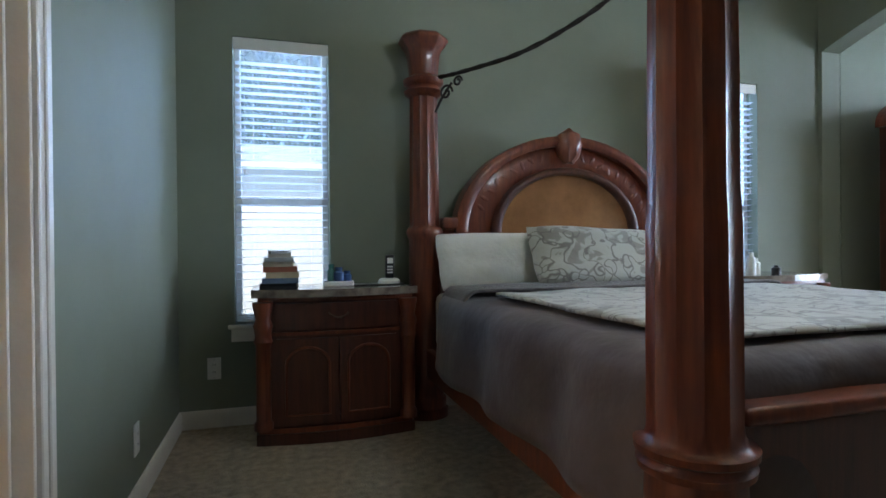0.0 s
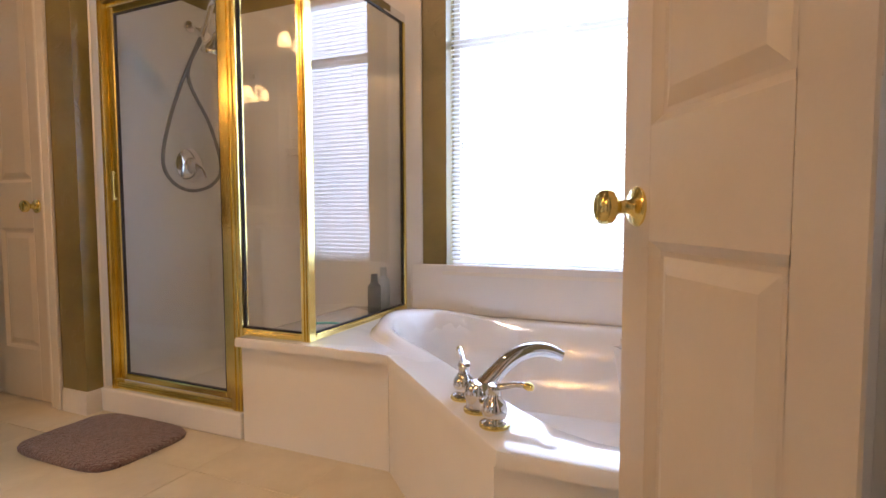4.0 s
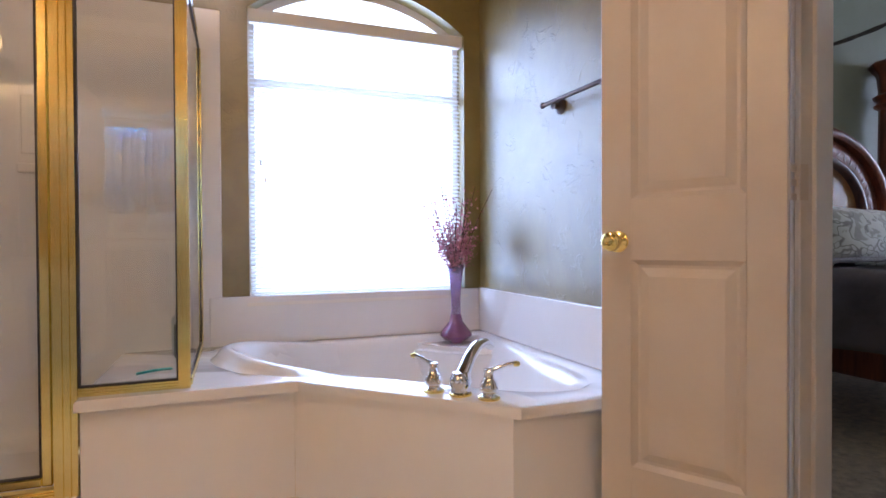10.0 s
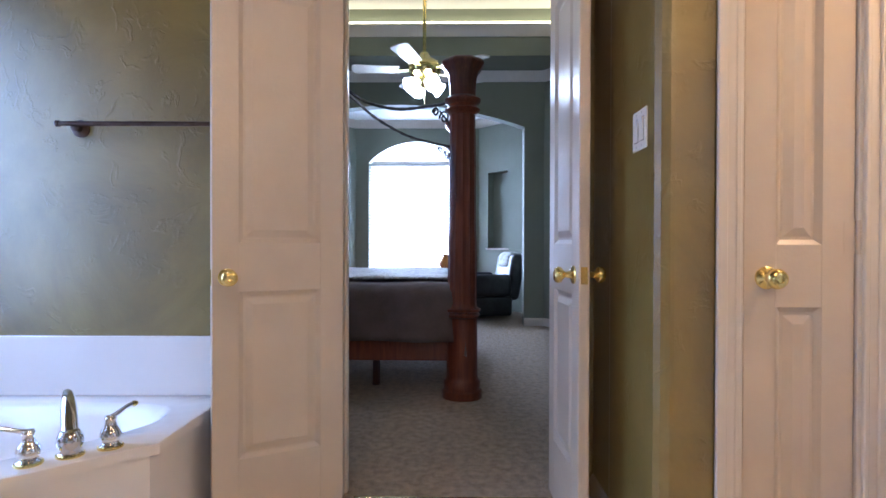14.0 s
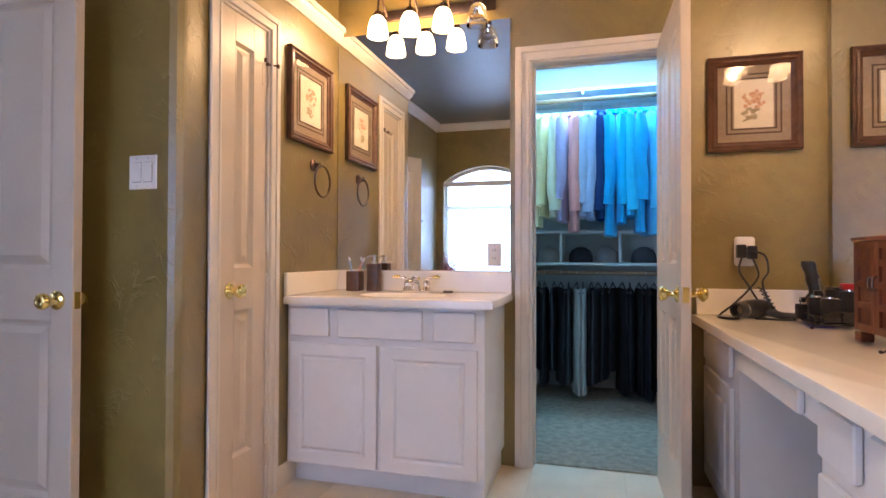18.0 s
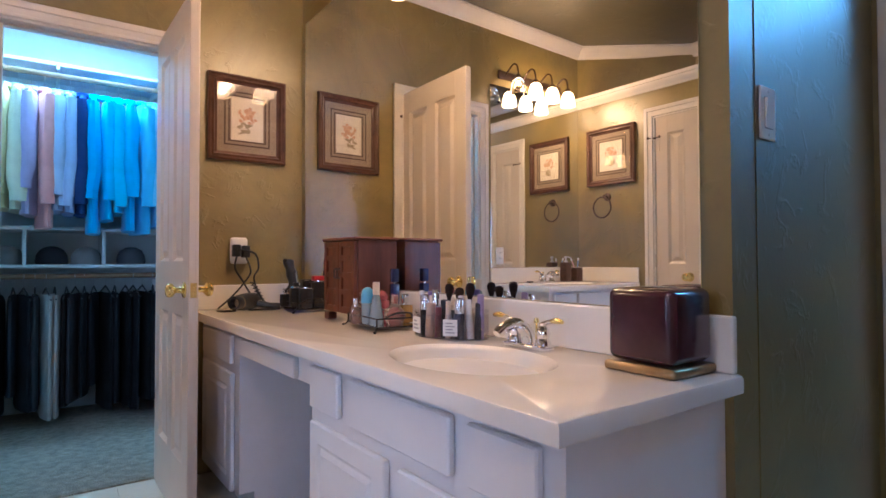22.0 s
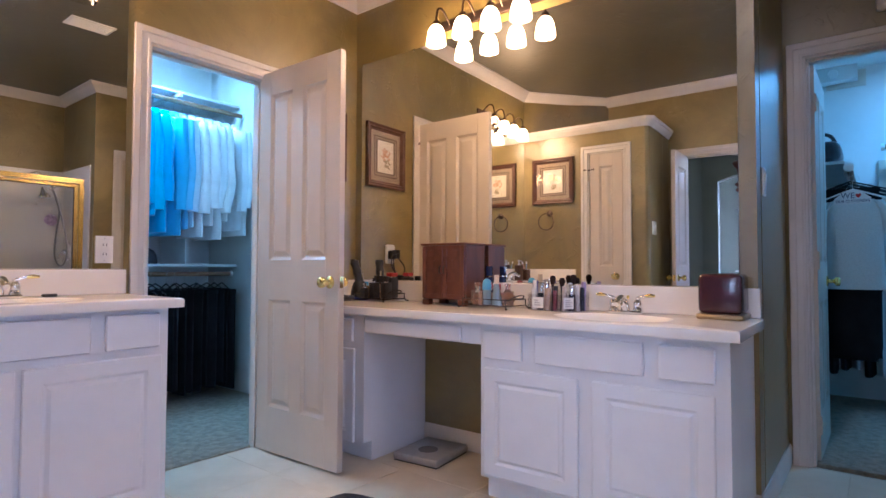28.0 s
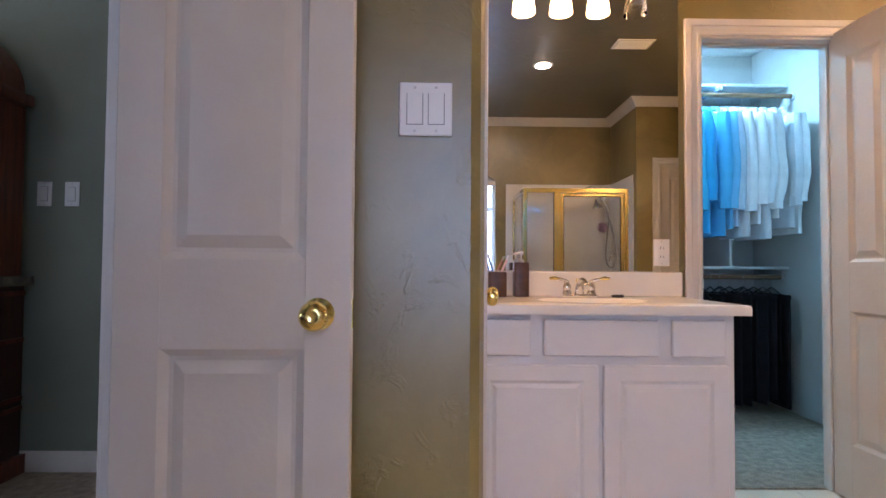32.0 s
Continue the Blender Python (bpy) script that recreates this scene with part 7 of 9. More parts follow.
# ---- armoire, armchair and side table in the bay ----
arm = thing("armoire", "tall cherry armoire with an arched top in the bay", "armoire", "", pose(4.9, 2.84, 0))
part("body", boxed(-0.45, 0.45, -0.24, 0.24, 0.0, 1.86, bevel=0.008), CHERRY_DARK, arm)
part("plinth", boxed(-0.48, 0.48, -0.27, 0.24, 0.0, 0.12, bevel=0.012), CHERRY, arm)
poly = [(0.48 * math.cos(math.pi * i / 24), 0.22 * math.sin(math.pi * i / 24) + 0.03) for i in range(25)] + [(-0.48, 0), (0.48, 0)]
part("arched_top", prism(poly, 0.53, Matrix.Translation((0, -0.285, 1.861)) @ UP), CHERRY, arm, "arched cornice")
for x0, x1 in ((-0.42, -0.005), (0.005, 0.42)):
    d = part("door", boxed(x0, x1, -0.262, -0.241, 0.16, 1.80, bevel=0.006), CHERRY, arm)
    part("panel", boxed(x0 + 0.07, x1 - 0.07, -0.272, -0.2625, 0.25, 1.70, bevel=0.008), CHERRY, d)
part("tassel", lathe([(0, 0), (0.02, 0.0), (0.016, 0.08), (0.01, 0.1), (0.004, 0.22), (0, 0.22)], 12, pose(0.03, -0.30, 0.85)), surface("red_tassel", (0.3, 0.03, 0.02), rough=0.7), arm, "red key tassel", True)
LEATHER = surface("black_leather", (0.018, 0.019, 0.024), (0.035, 0.036, 0.042), 12, rough=0.3, bump=0.2, bump_scale=40, coat=0.15)
rec = thing("armchair", "black leather armchair in the bay", "armchair", "", pose(4.95, 0.60, 0, 0, 0, 196))
part("base", boxed(-0.38, 0.38, -0.40, 0.36, 0.04, 0.30, bevel=0.04, segments=3), LEATHER, rec, smooth=True)
part("seat", boxed(-0.27, 0.27, -0.42, 0.24, 0.301, 0.46, bevel=0.06, segments=3), LEATHER, rec, smooth=True)
for s in (-1, 1):
    part("armrest", boxed(s * 0.34 - 0.085, s * 0.34 + 0.085, -0.40, 0.34, 0.301, 0.60, bevel=0.07, segments=4), LEATHER, rec, smooth=True)
part("backrest", boxed(-0.33, 0.33, 0.22, 0.42, 0.30, 0.94, bevel=0.08, segments=4, m=pose(0, 0.02, 0, -10)), LEATHER, rec, smooth=True)
throw = thing("folded_throw", "pale striped throw over the armchair back", "throw", "", pose(4.95, 0.60, 0, 0, 0, 196))
part("cloth", boxed(-0.22, 0.22, 0.20, 0.47, 0.70, 0.965, bevel=0.09, segments=4, m=pose(0, 0.02, 0, -10)), FLORAL, throw, smooth=True)
st = thing("side_table", "small dark side table in the bay", "side table", "", pose(5.2, 1.05, 0))
part("tabletop", lathe([(0, 0.58), (0.24, 0.58), (0.25, 0.595), (0.24, 0.61), (0, 0.61)], 28), CHERRY_DARK, st, smooth=True)
part("pedestal", lathe([(0, 0.02), (0.16, 0.02), (0.14, 0.05), (0.05, 0.08), (0.04, 0.3), (0.06, 0.45), (0.05, 0.58), (0, 0.58)], 20), CHERRY_DARK, st, smooth=True)
pot = thing("amber_vase", "round amber glass vase on the side table", "vase", "", pose(5.2, 1.05, 0.611))
part("body", lathe([(0, 0), (0.05, 0), (0.10, 0.06), (0.11, 0.12), (0.07, 0.19), (0.05, 0.22), (0.06, 0.25), (0, 0.25)], 24), surface("amber_glass", (0.5, 0.17, 0.03), rough=0.15, coat=0.4), pot, smooth=True)

# ---- outdoors ----
WHITE_SKY = glow("white_sky", (0.78, 0.9, 1.0), 3.5)
setting("backdrop_bath", boxed(-2.6, -0.46, 3.75, 3.77, -0.2, 3.2), WHITE_SKY, "bright hazy sky beyond the tub window")
setting("backdrop_bay", boxed(7.6, 7.62, -2.0, 5.0, -0.2, 5.0), WHITE_SKY, "bright hazy sky beyond the bay window")
GRASS = surface("dry_lawn", (0.10, 0.12, 0.05), (0.2, 0.19, 0.10), 3, rough=0.9)
setting("ground", boxed(-60, 60, 3.4, 120, -0.5, -0.3), GRASS, "lawn outside the windows")
FENCE = wood("weathered_fence", (0.55, 0.53, 0.5), (0.72, 0.7, 0.67), 0.8, 0.0)
fence = thing("fence", "weathered board fence across the yard", "fence")
me = None
for i in range(110):
    if me is None:
        bm = boxed(-0.068, 0.068, -0.009, 0.009, 0, 1.75)
        ob = part("board", bm, FENCE, fence)
        me = ob.data
    else:
        ob = new("board", me)
        ob.parent = fence
    ob.location = (-6.5 + 0.145 * i, 9.0 + 0.01 * (i % 3), -0.3 - 0.01 * (i % 2))
for z in (0.1, 0.7, 1.2):
    part("rail", boxed(-6.6, 9.5, 9.03, 9.07, z, z + 0.09), FENCE, fence)
house = thing("neighbour_house", "pale rendered house with a grey shingled roof beyond the fence", "house")
RENDER_WALL = surface("pale_render", (0.74, 0.73, 0.7), (0.8, 0.79, 0.77), 2, rough=0.85)
SHINGLE = surface("grey_shingle", (0.40, 0.42, 0.44), (0.52, 0.54, 0.55), 3, rough=0.9)
part("wall", boxed(-9.0, 12.0, 12.2, 15.4, -0.3, 2.75), RENDER_WALL, house)
bm = bmesh.new()
for k in range(14):
    y, z = 11.8 + 0.15 * k, 2.72 + 0.05 * k
    for q in range(44):
        x = -9.4 + 0.5 * q + 0.25 * (k % 2)
        box(bm, x + 0.008, x + 0.492, y, y + 0.2, z + 0.012 * ((q * 7 + k * 3) % 3), z + 0.06)
part("roof", bm, SHINGLE, house, "grey shingled roof")
part("fascia", boxed(-9.4, 12.4, 11.76, 11.8, 2.62, 2.76), RENDER_WALL, house)
LEAF = surface("leaf_green", (0.085, 0.12, 0.07), (0.12, 0.16, 0.10), 3, rough=0.6)
BARK = surface("bark", (0.09, 0.07, 0.05), (0.16, 0.13, 0.1), 12, rough=0.9)
for n, (tx, ty, th, seed) in enumerate(((-2.6, 18.5, 9.2, 1), (0.6, 19.5, 9.8, 2), (3.9, 18.0, 9.0, 3), (7.5, 19.0, 9.5, 4))):
    rnd = random.Random(seed)
    tree = thing("tree", "broad leafy tree behind the fence", "tree", "yard trees", pose(tx, ty, -0.3))
    part("trunk", tube(curve_points([(0, 0, 0), (0.05, 0.02, th * 0.25), (-0.05, 0.05, th * 0.5), (0.05, 0, th * 0.75)], 4), 0.16, 10, radii=[0.2 - 0.012 * i for i in range(13)]), BARK, tree, smooth=True)
    for k in range(6):
        a = k * 1.05 + rnd.random()
        part("limb", tube(curve_points([(0, 0, th * (0.35 + 0.05 * k)), (0.7 * math.cos(a), 0.7 * math.sin(a), th * (0.45 + 0.05 * k)), (1.5 * math.cos(a), 1.5 * math.sin(a), th * (0.52 + 0.06 * k))], 4), 0.05, 6), BARK, tree)
    bm = bmesh.new()
    for k in range(4200):
        a, u = rnd.uniform(0, 6.283), rnd.random() ** 0.5
        cl = Vector((rnd.gauss(0, 1), rnd.gauss(0, 1), rnd.gauss(0, 0.8)))
        cl = cl.normalized() * (0.5 + 0.5 * u)
        lump = 1 + 0.3 * math.sin(a * 3 + cl.z * 4)
        c = Vector((cl.x * 2.5 * lump, cl.y * 2.0 * lump, th * 0.68 + cl.z * th * 0.3))
        s = rnd.uniform(0.09, 0.2)
        d1, d2 = Vector((rnd.gauss(0, 1), rnd.gauss(0, 1), rnd.gauss(0, 1))).normalized() * s, Vector((rnd.gauss(0, 1), rnd.gauss(0, 1), rnd.gauss(0, 1))).normalized() * s * 0.6
        vs = [bm.verts.new(c + q) for q in (d1, d2, -d1, -d2)]
        bm.faces.new(vs)
    part("crown", bm, LEAF, tree, "uneven leafy crown")


# ---- closets: shells ----
C1_Y = -2.62
wall("wall_closet_south", "x", C1_Y - 0.1, C1_Y, -3.75, -1.7, 0, 2.65, [], CLOSET_PAINT, "white closet back wall")
wall("wall_closet_south_west", "y", -3.75, -3.60, C1_Y, S_Y - 0.11, 0, 2.65, [], CLOSET_PAINT, "white closet side wall")
wall("wall_closet_south_east", "y", -1.80, -1.70, C1_Y, S_Y - 0.11, 0, 2.65, [], CLOSET_PAINT, "white closet side wall")
setting("ceiling_closet_south", boxed(-3.75, -1.7, C1_Y - 0.1, S_Y - 0.11, 2.65, 2.72), WHITE_CEILING, "white closet ceiling")
wall("wall_closet_south_inner", "x", S_Y - 0.125, S_Y - 0.111, -3.6, -1.8, 0, 2.65, [(-3.0, -2.23, 0, 2.1, 0)], CLOSET_PAINT, "white inner face of the closet doorway wall")
C2_X = -6.45
wall("wall_closet_west", "y", C2_X - 0.14, C2_X, 0.7, 3.3, 0, 2.65, [(1.97, 2.62, 0.95, 2.25, 0)], CLOSET_PAINT, "white walk-in closet wall with a window")
wall("wall_closet_west_south", "x", 1.0, 1.1, C2_X, HALL_X - 0.11, 0, 2.65, [], CLOSET_PAINT, "white walk-in closet side wall")
wall("wall_closet_west_north", "x", 3.1, 3.2, C2_X, HALL_X - 0.11, 0, 2.65, [], CLOSET_PAINT, "white walk-in closet side wall")
setting("ceiling_closet_west", boxed(C2_X - 0.1, HALL_X - 0.11, 1.0, 3.2, 2.54, 2.72), WHITE_CEILING, "white walk-in closet ceiling")
wall("wall_closet_west_inner", "y", HALL_X - 0.125, HALL_X - 0.111, 1.1, 3.1, 0, 2.65, [(1.568, 2.165, 0, 2.06, 0)], CLOSET_PAINT, "white inner face of the walk-in closet doorway wall")
w = tagged(new("window_5"), "white framed closet window", "window", kind="structure")
bm = bmesh.new()
for y0, y1, z0, z1 in ((1.97, 2.0, 0.95, 2.25), (2.59, 2.62, 0.95, 2.25), (2.0, 2.59, 0.95, 0.98), (2.0, 2.59, 2.22, 2.25)):
    box(bm, C2_X - 0.11, C2_X - 0.08, y0, y1, z0, z1, bevel=0.003)
part("window_frame", bm, TRIM, w)
pane = part("pane", boxed(C2_X - 0.098, C2_X - 0.094, 2.0, 2.59, 0.98, 2.22), GLASS, w)
pane.visible_shadow = False
blind("window_blind", "y", C2_X - 0.03, 1.975, 2.615, 0.955, 2.2, 0.044, "white slatted blind, nearly shut, at the closet window", tilt=58, depth=0.05)
for name, args, lab in (("closet_light", (-3.05, -2.15, -1.98, -1.82), "lit tube light on the closet ceiling"), ("closet_light", (-5.97, -5.79, 2.09, 2.7), "lit tube light on the walk-in closet ceiling")):
    x0, x1, y0, y1 = args
    li = thing(name, lab, "ceiling light", "closet lights")
    top = 2.65 if y0 < 0 else 2.54
    part("housing", boxed(x0, x1, y0, y1, top - 0.035, top - 0.001, bevel=0.006), WHITE_PLASTIC, li)
    part("diffuser", boxed(x0 + 0.015, x1 - 0.015, y0 + 0.015, y1 - 0.015, top - 0.047, top - 0.0355, bevel=0.004), TUBE, li, "glowing diffuser")

reg = thing("wall_vent", "pale slotted air vent high on the closet wall", "vent")
part("frame", boxed(C2_X + 0.001, C2_X + 0.012, 1.55, 1.80, 2.39, 2.52, bevel=0.003), DOOR_PAINT, reg)
for i in range(6):
    part("slat", boxed(C2_X + 0.0125, C2_X + 0.02, 1.57, 1.78, 2.405 + 0.018 * i, 2.413 + 0.018 * i), DOOR_PAINT, reg)
ROD_WOOD = wood("rod_wood", (0.20, 0.10, 0.05), (0.30, 0.17, 0.09), 0.4, 0.1, (1, 14, 14))
SHELF_WHITE = surface("white_shelf_board", (0.66, 0.66, 0.63), (0.72, 0.72, 0.69), 6, rough=0.5)


def rod(p0, p1, label):
    r = thing("closet_rod", label, "closet rod", "closet rods")
    part("rod", tube([p0, p1], 0.017, 14), ROD_WOOD, r, smooth=True)
    for p in (p0, p1):
        part("cup", lathe([(0, -0.012), (0.027, -0.012), (0.027, 0.012), (0, 0.012)], 16, Matrix.Translation(p) @ (pose(0, 0, 0, 0, 90) if abs(p0[0] - p1[0]) > 0.1 else pose(0, 0, 0, 90))), WHITE_PLASTIC, r, smooth=True)
    return r


CLOTH = {}


def cloth(color, name="cloth"):
    if color not in CLOTH:
        CLOTH[color] = surface("%s_%d" % (name, len(CLOTH)), color, tuple(min(1, c * 1.14 + 0.004) for c in color), 9, 4, 0.9, bump=0.3, bump_scale=24, sheen=0.2 if max(color) > 0.2 else 0.0, bump_dist=0.012)
        CLOTH[color].node_tree.nodes["Principled BSDF"].inputs["Specular IOR Level"].default_value = 0.12
    return CLOTH[color]


def hanger(parent, drop=0.09, bar=None):
    line = curve_points([(0, 0.0, -drop), (0, 0, -0.02), (0, 0.014, 0.012), (0, 0.0, 0.024), (0, -0.015, 0.012), (0, -0.017, 0.0)], 4)
    part("hanger_hook", tube(line, 0.0016, 5), NICKEL, parent, "thin metal hanger hook")
    part("hanger_bar", tube([(0, -0.20, -drop - 0.07), (0, 0, -drop), (0, 0.20, -drop - 0.07)], 0.005, 6), bar or WHITE_PLASTIC, parent)


def loft(levels, seed, seg=20, wrinkle=0.012):
    """A hanging cloth body: levels of (z, middle x, middle y, half x, half y)."""
    bm = bmesh.new()
    rows = []
    for z, mx, my, hx, hy in levels:
        row = []
        for i in range(seg):
            a = 2 * math.pi * i / seg
            f = 1 + wrinkle / max(hx, 0.02) * (noise.noise(Vector((math.cos(a) * 2.2, math.sin(a) * 2.2 + z * 1.4, seed * 3.7))) + 0.45 * math.sin(5 * a + seed * 2.1 + 1.5 * z))
            row.append(bm.verts.new((mx + hx * f * math.cos(a), my + hy * math.sin(a) * (1 + 0.03 * noise.noise(Vector((z * 3, a, seed)))), z)))
        rows.append(row)
    for a, b in zip(rows, rows[1:]):
        for i in range(seg):
            bm.faces.new((a[i], a[(i + 1) % seg], b[(i + 1) % seg], b[i]))
    bm.faces.new(rows[0]), bm.faces.new(rows[-1])
    return bm


def shirt(m, color, label, seed, length=0.80, thick=0.030, sleeve=0.60, group="hanging shirts"):
    """A shirt on a hanger: its own y across the shoulders, x through the cloth; the rod passes at its origin."""
    s = thing("shirt", label, "shirt", group, m)
    hanger(s, 0.115)
    mat = cloth(color)
    d = -0.13
    lv = [(d + 0.02, 0, 0, 0.016, 0.055), (d, 0, 0, 0.022, 0.07), (d - 0.03, 0, 0, thick * 0.9, 0.13), (d - 0.065, 0, 0, thick, 0.205), (d - 0.12, 0, 0, thick, 0.215)]
    for k in range(1, 8):
        z = d - 0.12 - (length - 0.12) * k / 7
        lv.append((z, 0.008 * noise.noise(Vector((k, seed, 0))), 0.012 * noise.noise(Vector((k, seed, 5))), thick * (1 + 0.12 * k / 7), 0.215 + 0.02 * noise.noise(Vector((k * 0.7, seed, 9)))))
    part("body", loft(lv, seed), mat, s, smooth=True)
    for side in (-1, 1):
        sl = []
        for k in range(9):
            t = k / 8
            sl.append((d - 0.05 - sleeve * t, 0.03 * noise.noise(Vector((k * 0.32, seed * 1.7, side))) * t, side * (0.20 + 0.035 * math.sin(t * 2.2)), 0.043 * min(1, 0.6 + 1.6 * t) * (1 - 0.06 * t), 0.054 * (1 - 0.25 * t)))
        sl.append((d - 0.05 - sleeve - 0.002, sl[-1][1], sl[-1][2], 0.037, 0.04))
        sl.append((d - 0.05 - sleeve - 0.055, sl[-1][1], sl[-1][2], 0.036, 0.041))
        part("sleeve", loft(sl, seed + side * 7, 16, 0.011), mat, s, smooth=True)
    part("collar", lathe([(0.03, 0), (0.046, 0.012), (0.042, 0.035), (0.036, 0.034), (0.026, 0.01)], 16, Matrix.Translation((0, 0, d + 0.002)) @ Matrix.Diagonal((0.8, 1.1, 1, 1))), mat, s, smooth=True)
    return s


def trousers(m, color, label, seed, length=0.72, wide=0.17, group="hanging trousers"):
    """Trousers folded over a hanger bar."""
    s = thing("trousers", label, "trousers", group, m)
    hanger(s, 0.07, BLACK)
    mat = cloth(color)
    lv = [(-0.115, 0, 0, 0.016, wide * 0.97), (-0.135, 0, 0, 0.022, wide)]
    for k in range(7):
        z = -0.15 - length * k / 6
        lv.append((z, 0.01 * noise.noise(Vector((k, seed, 2))), 0.015 * noise.noise(Vector((k, seed, 4))), 0.026 + 0.004 * k / 6, wide * (0.95 + 0.06 * noise.noise(Vector((k, seed, 6))))))
    part("folded_cloth", loft(lv, seed, 18, 0.010), mat, s, smooth=True)
    return s


# south closet: one long rod of shirts, cubbies with caps, a lower rod of trousers
RY = -2.12
sh = thing("closet_shelf", "white top shelf above the shirts", "shelf")
part("board", boxed(-3.598, -1.802, C1_Y + 0.002, -2.17, 2.262, 2.282, bevel=0.003), SHELF_WHITE, sh)
part("cleat", boxed(-3.598, -1.802, C1_Y + 0.002, C1_Y + 0.02, 2.19, 2.26), SHELF_WHITE, sh)
for x in (-3.1, -2.52):
    part("bracket", boxed(x - 0.01, x + 0.01, C1_Y + 0.021, -2.12, 2.225, 2.262, bevel=0.003), SHELF_WHITE, sh)
rod((-3.595, RY, 2.185), (-1.805, RY, 2.185), "dark wooden rod carrying the shirts")
rnd = random.Random(21)
SHIRTS = [(0.02, 0.14, 0.42), (0.25, 0.50, 0.66), (0.78, 0.70, 0.40), (0.80, 0.70, 0.36), (0.76, 0.72, 0.52), (0.50, 0.42, 0.62), (0.86, 0.36, 0.32), (0.46, 0.56, 0.74), (0.40, 0.50, 0.72), (0.02, 0.05, 0.16), (0.02, 0.42, 0.80), (0.02, 0.48, 0.84), (0.04, 0.52, 0.84), (0.03, 0.44, 0.80), (0.08, 0.46, 0.76), (0.16, 0.50, 0.76), (0.50, 0.62, 0.72), (0.78, 0.79, 0.79), (0.80, 0.81, 0.81), (0.74, 0.78, 0.80), (0.80, 0.80, 0.79), (0.72, 0.75, 0.78), (0.78, 0.79, 0.80)]
NAMES = {0: "navy", 1: "light blue", 2: "pale yellow", 3: "pale yellow", 4: "cream", 5: "lavender checked", 6: "pink", 7: "pale blue", 8: "pale blue", 9: "navy", 10: "bright blue", 11: "bright blue", 12: "bright blue", 13: "sky blue", 14: "sky blue", 15: "light blue", 16: "light blue"}
for i, c in enumerate(SHIRTS):
    x = -2.06 - 0.0655 * i
    shirt(pose(x, RY, 2.185, 0, 0, rnd.uniform(-7, 7)), c, "%s long-sleeved shirt hanging on the closet rod" % NAMES.get(i, "white"), i + 1, rnd.uniform(0.72, 0.87), 0.034, rnd.uniform(0.50, 0.60))
cub = thing("cubby_shelf", "white cubby shelf with dividers under the shirts", "shelf")
part("top_board", boxed(-3.598, -1.802, C1_Y + 0.002, -2.2, 1.222, 1.242, bevel=0.003), SHELF_WHITE, cub)
part("bottom_board", boxed(-3.598, -1.802, C1_Y + 0.002, -2.18, 0.985, 1.005, bevel=0.003), SHELF_WHITE, cub)
for x in (-3.20, -2.78, -2.36, -1.96):
    part("divider", boxed(x - 0.009, x + 0.009, C1_Y + 0.01, -2.205, 1.006, 1.221), SHELF_WHITE, cub)
rod((-3.595, -2.26, 0.93), (-1.805, -2.26, 0.93), "wooden rod carrying the trousers")


def cap(m, color, label):
    c = thing("cap", label, "cap", "caps in the cubbies", m)
    bm = lathe([(0.088, 0), (0.09, 0.02), (0.085, 0.06), (0.065, 0.095), (0.03, 0.115), (0, 0.118)], 24)
    part("crown", bm, cloth(color), c, smooth=True)
    pts = [(0.085 * math.cos(a), 0.085 * math.sin(a)) for a in [math.pi * (0.15 + 0.7 * i / 12) for i in range(13)]]
    outer = [(x * 1.15, y + 0.065 * math.sin(math.pi * i / 12)) for i, (x, y) in enumerate(pts)]
    part("brim", prism(pts + outer[::-1], 0.006, pose(0, 0, 0.003)), cloth(color), c)
    return c


for x, col, lab in ((-2.08, (0.10, 0.10, 0.12), "dark cap on the cubby shelf"), (-2.27, (0.22, 0.20, 0.18), "grey cap on the cubby shelf"), (-2.50, (0.035, 0.03, 0.035), "black cap with a pale edge on the cubby shelf"), (-2.69, (0.22, 0.20, 0.19), "taupe cap on the cubby shelf"), (-2.95, (0.06, 0.06, 0.07), "dark cap on the cubby shelf")):
    cap(pose(x, -2.33, 1.006, 0, 0, rnd.uniform(-25, 25)), col, lab)
TR = [(0.05, 0.05, 0.055), (0.03, 0.04, 0.06), (0.03, 0.04, 0.06), (0.015, 0.015, 0.018), (0.012, 0.012, 0.014), (0.02, 0.02, 0.024), (0.03, 0.032, 0.04), (0.014, 0.014, 0.018), (0.05, 0.05, 0.055), (0.42, 0.40, 0.37), (0.44, 0.42, 0.39), (0.02, 0.02, 0.022), (0.04, 0.035, 0.04), (0.015, 0.015, 0.017)]
for i in range(29):
    x = -1.97 - 0.055 * i
    c = TR[i] if i < len(TR) else ((0.010, 0.010, 0.011) if i % 2 else (0.016, 0.015, 0.018))
    trousers(pose(x + rnd.uniform(-0.012, 0.012), -2.26 + rnd.uniform(-0.03, 0.03), 0.93, 0, 0, rnd.uniform(-13, 13)), c, "%s trousers folded over a hanger" % ("pale" if c[0] > 0.3 else "dark"), 60 + i, rnd.uniform(0.66, 0.75) if i > 14 else rnd.uniform(0.54, 0.70) if i not in (9, 10) else 0.72, rnd.uniform(0.16, 0.20) if i < 19 else rnd.uniform(0.22, 0.27))

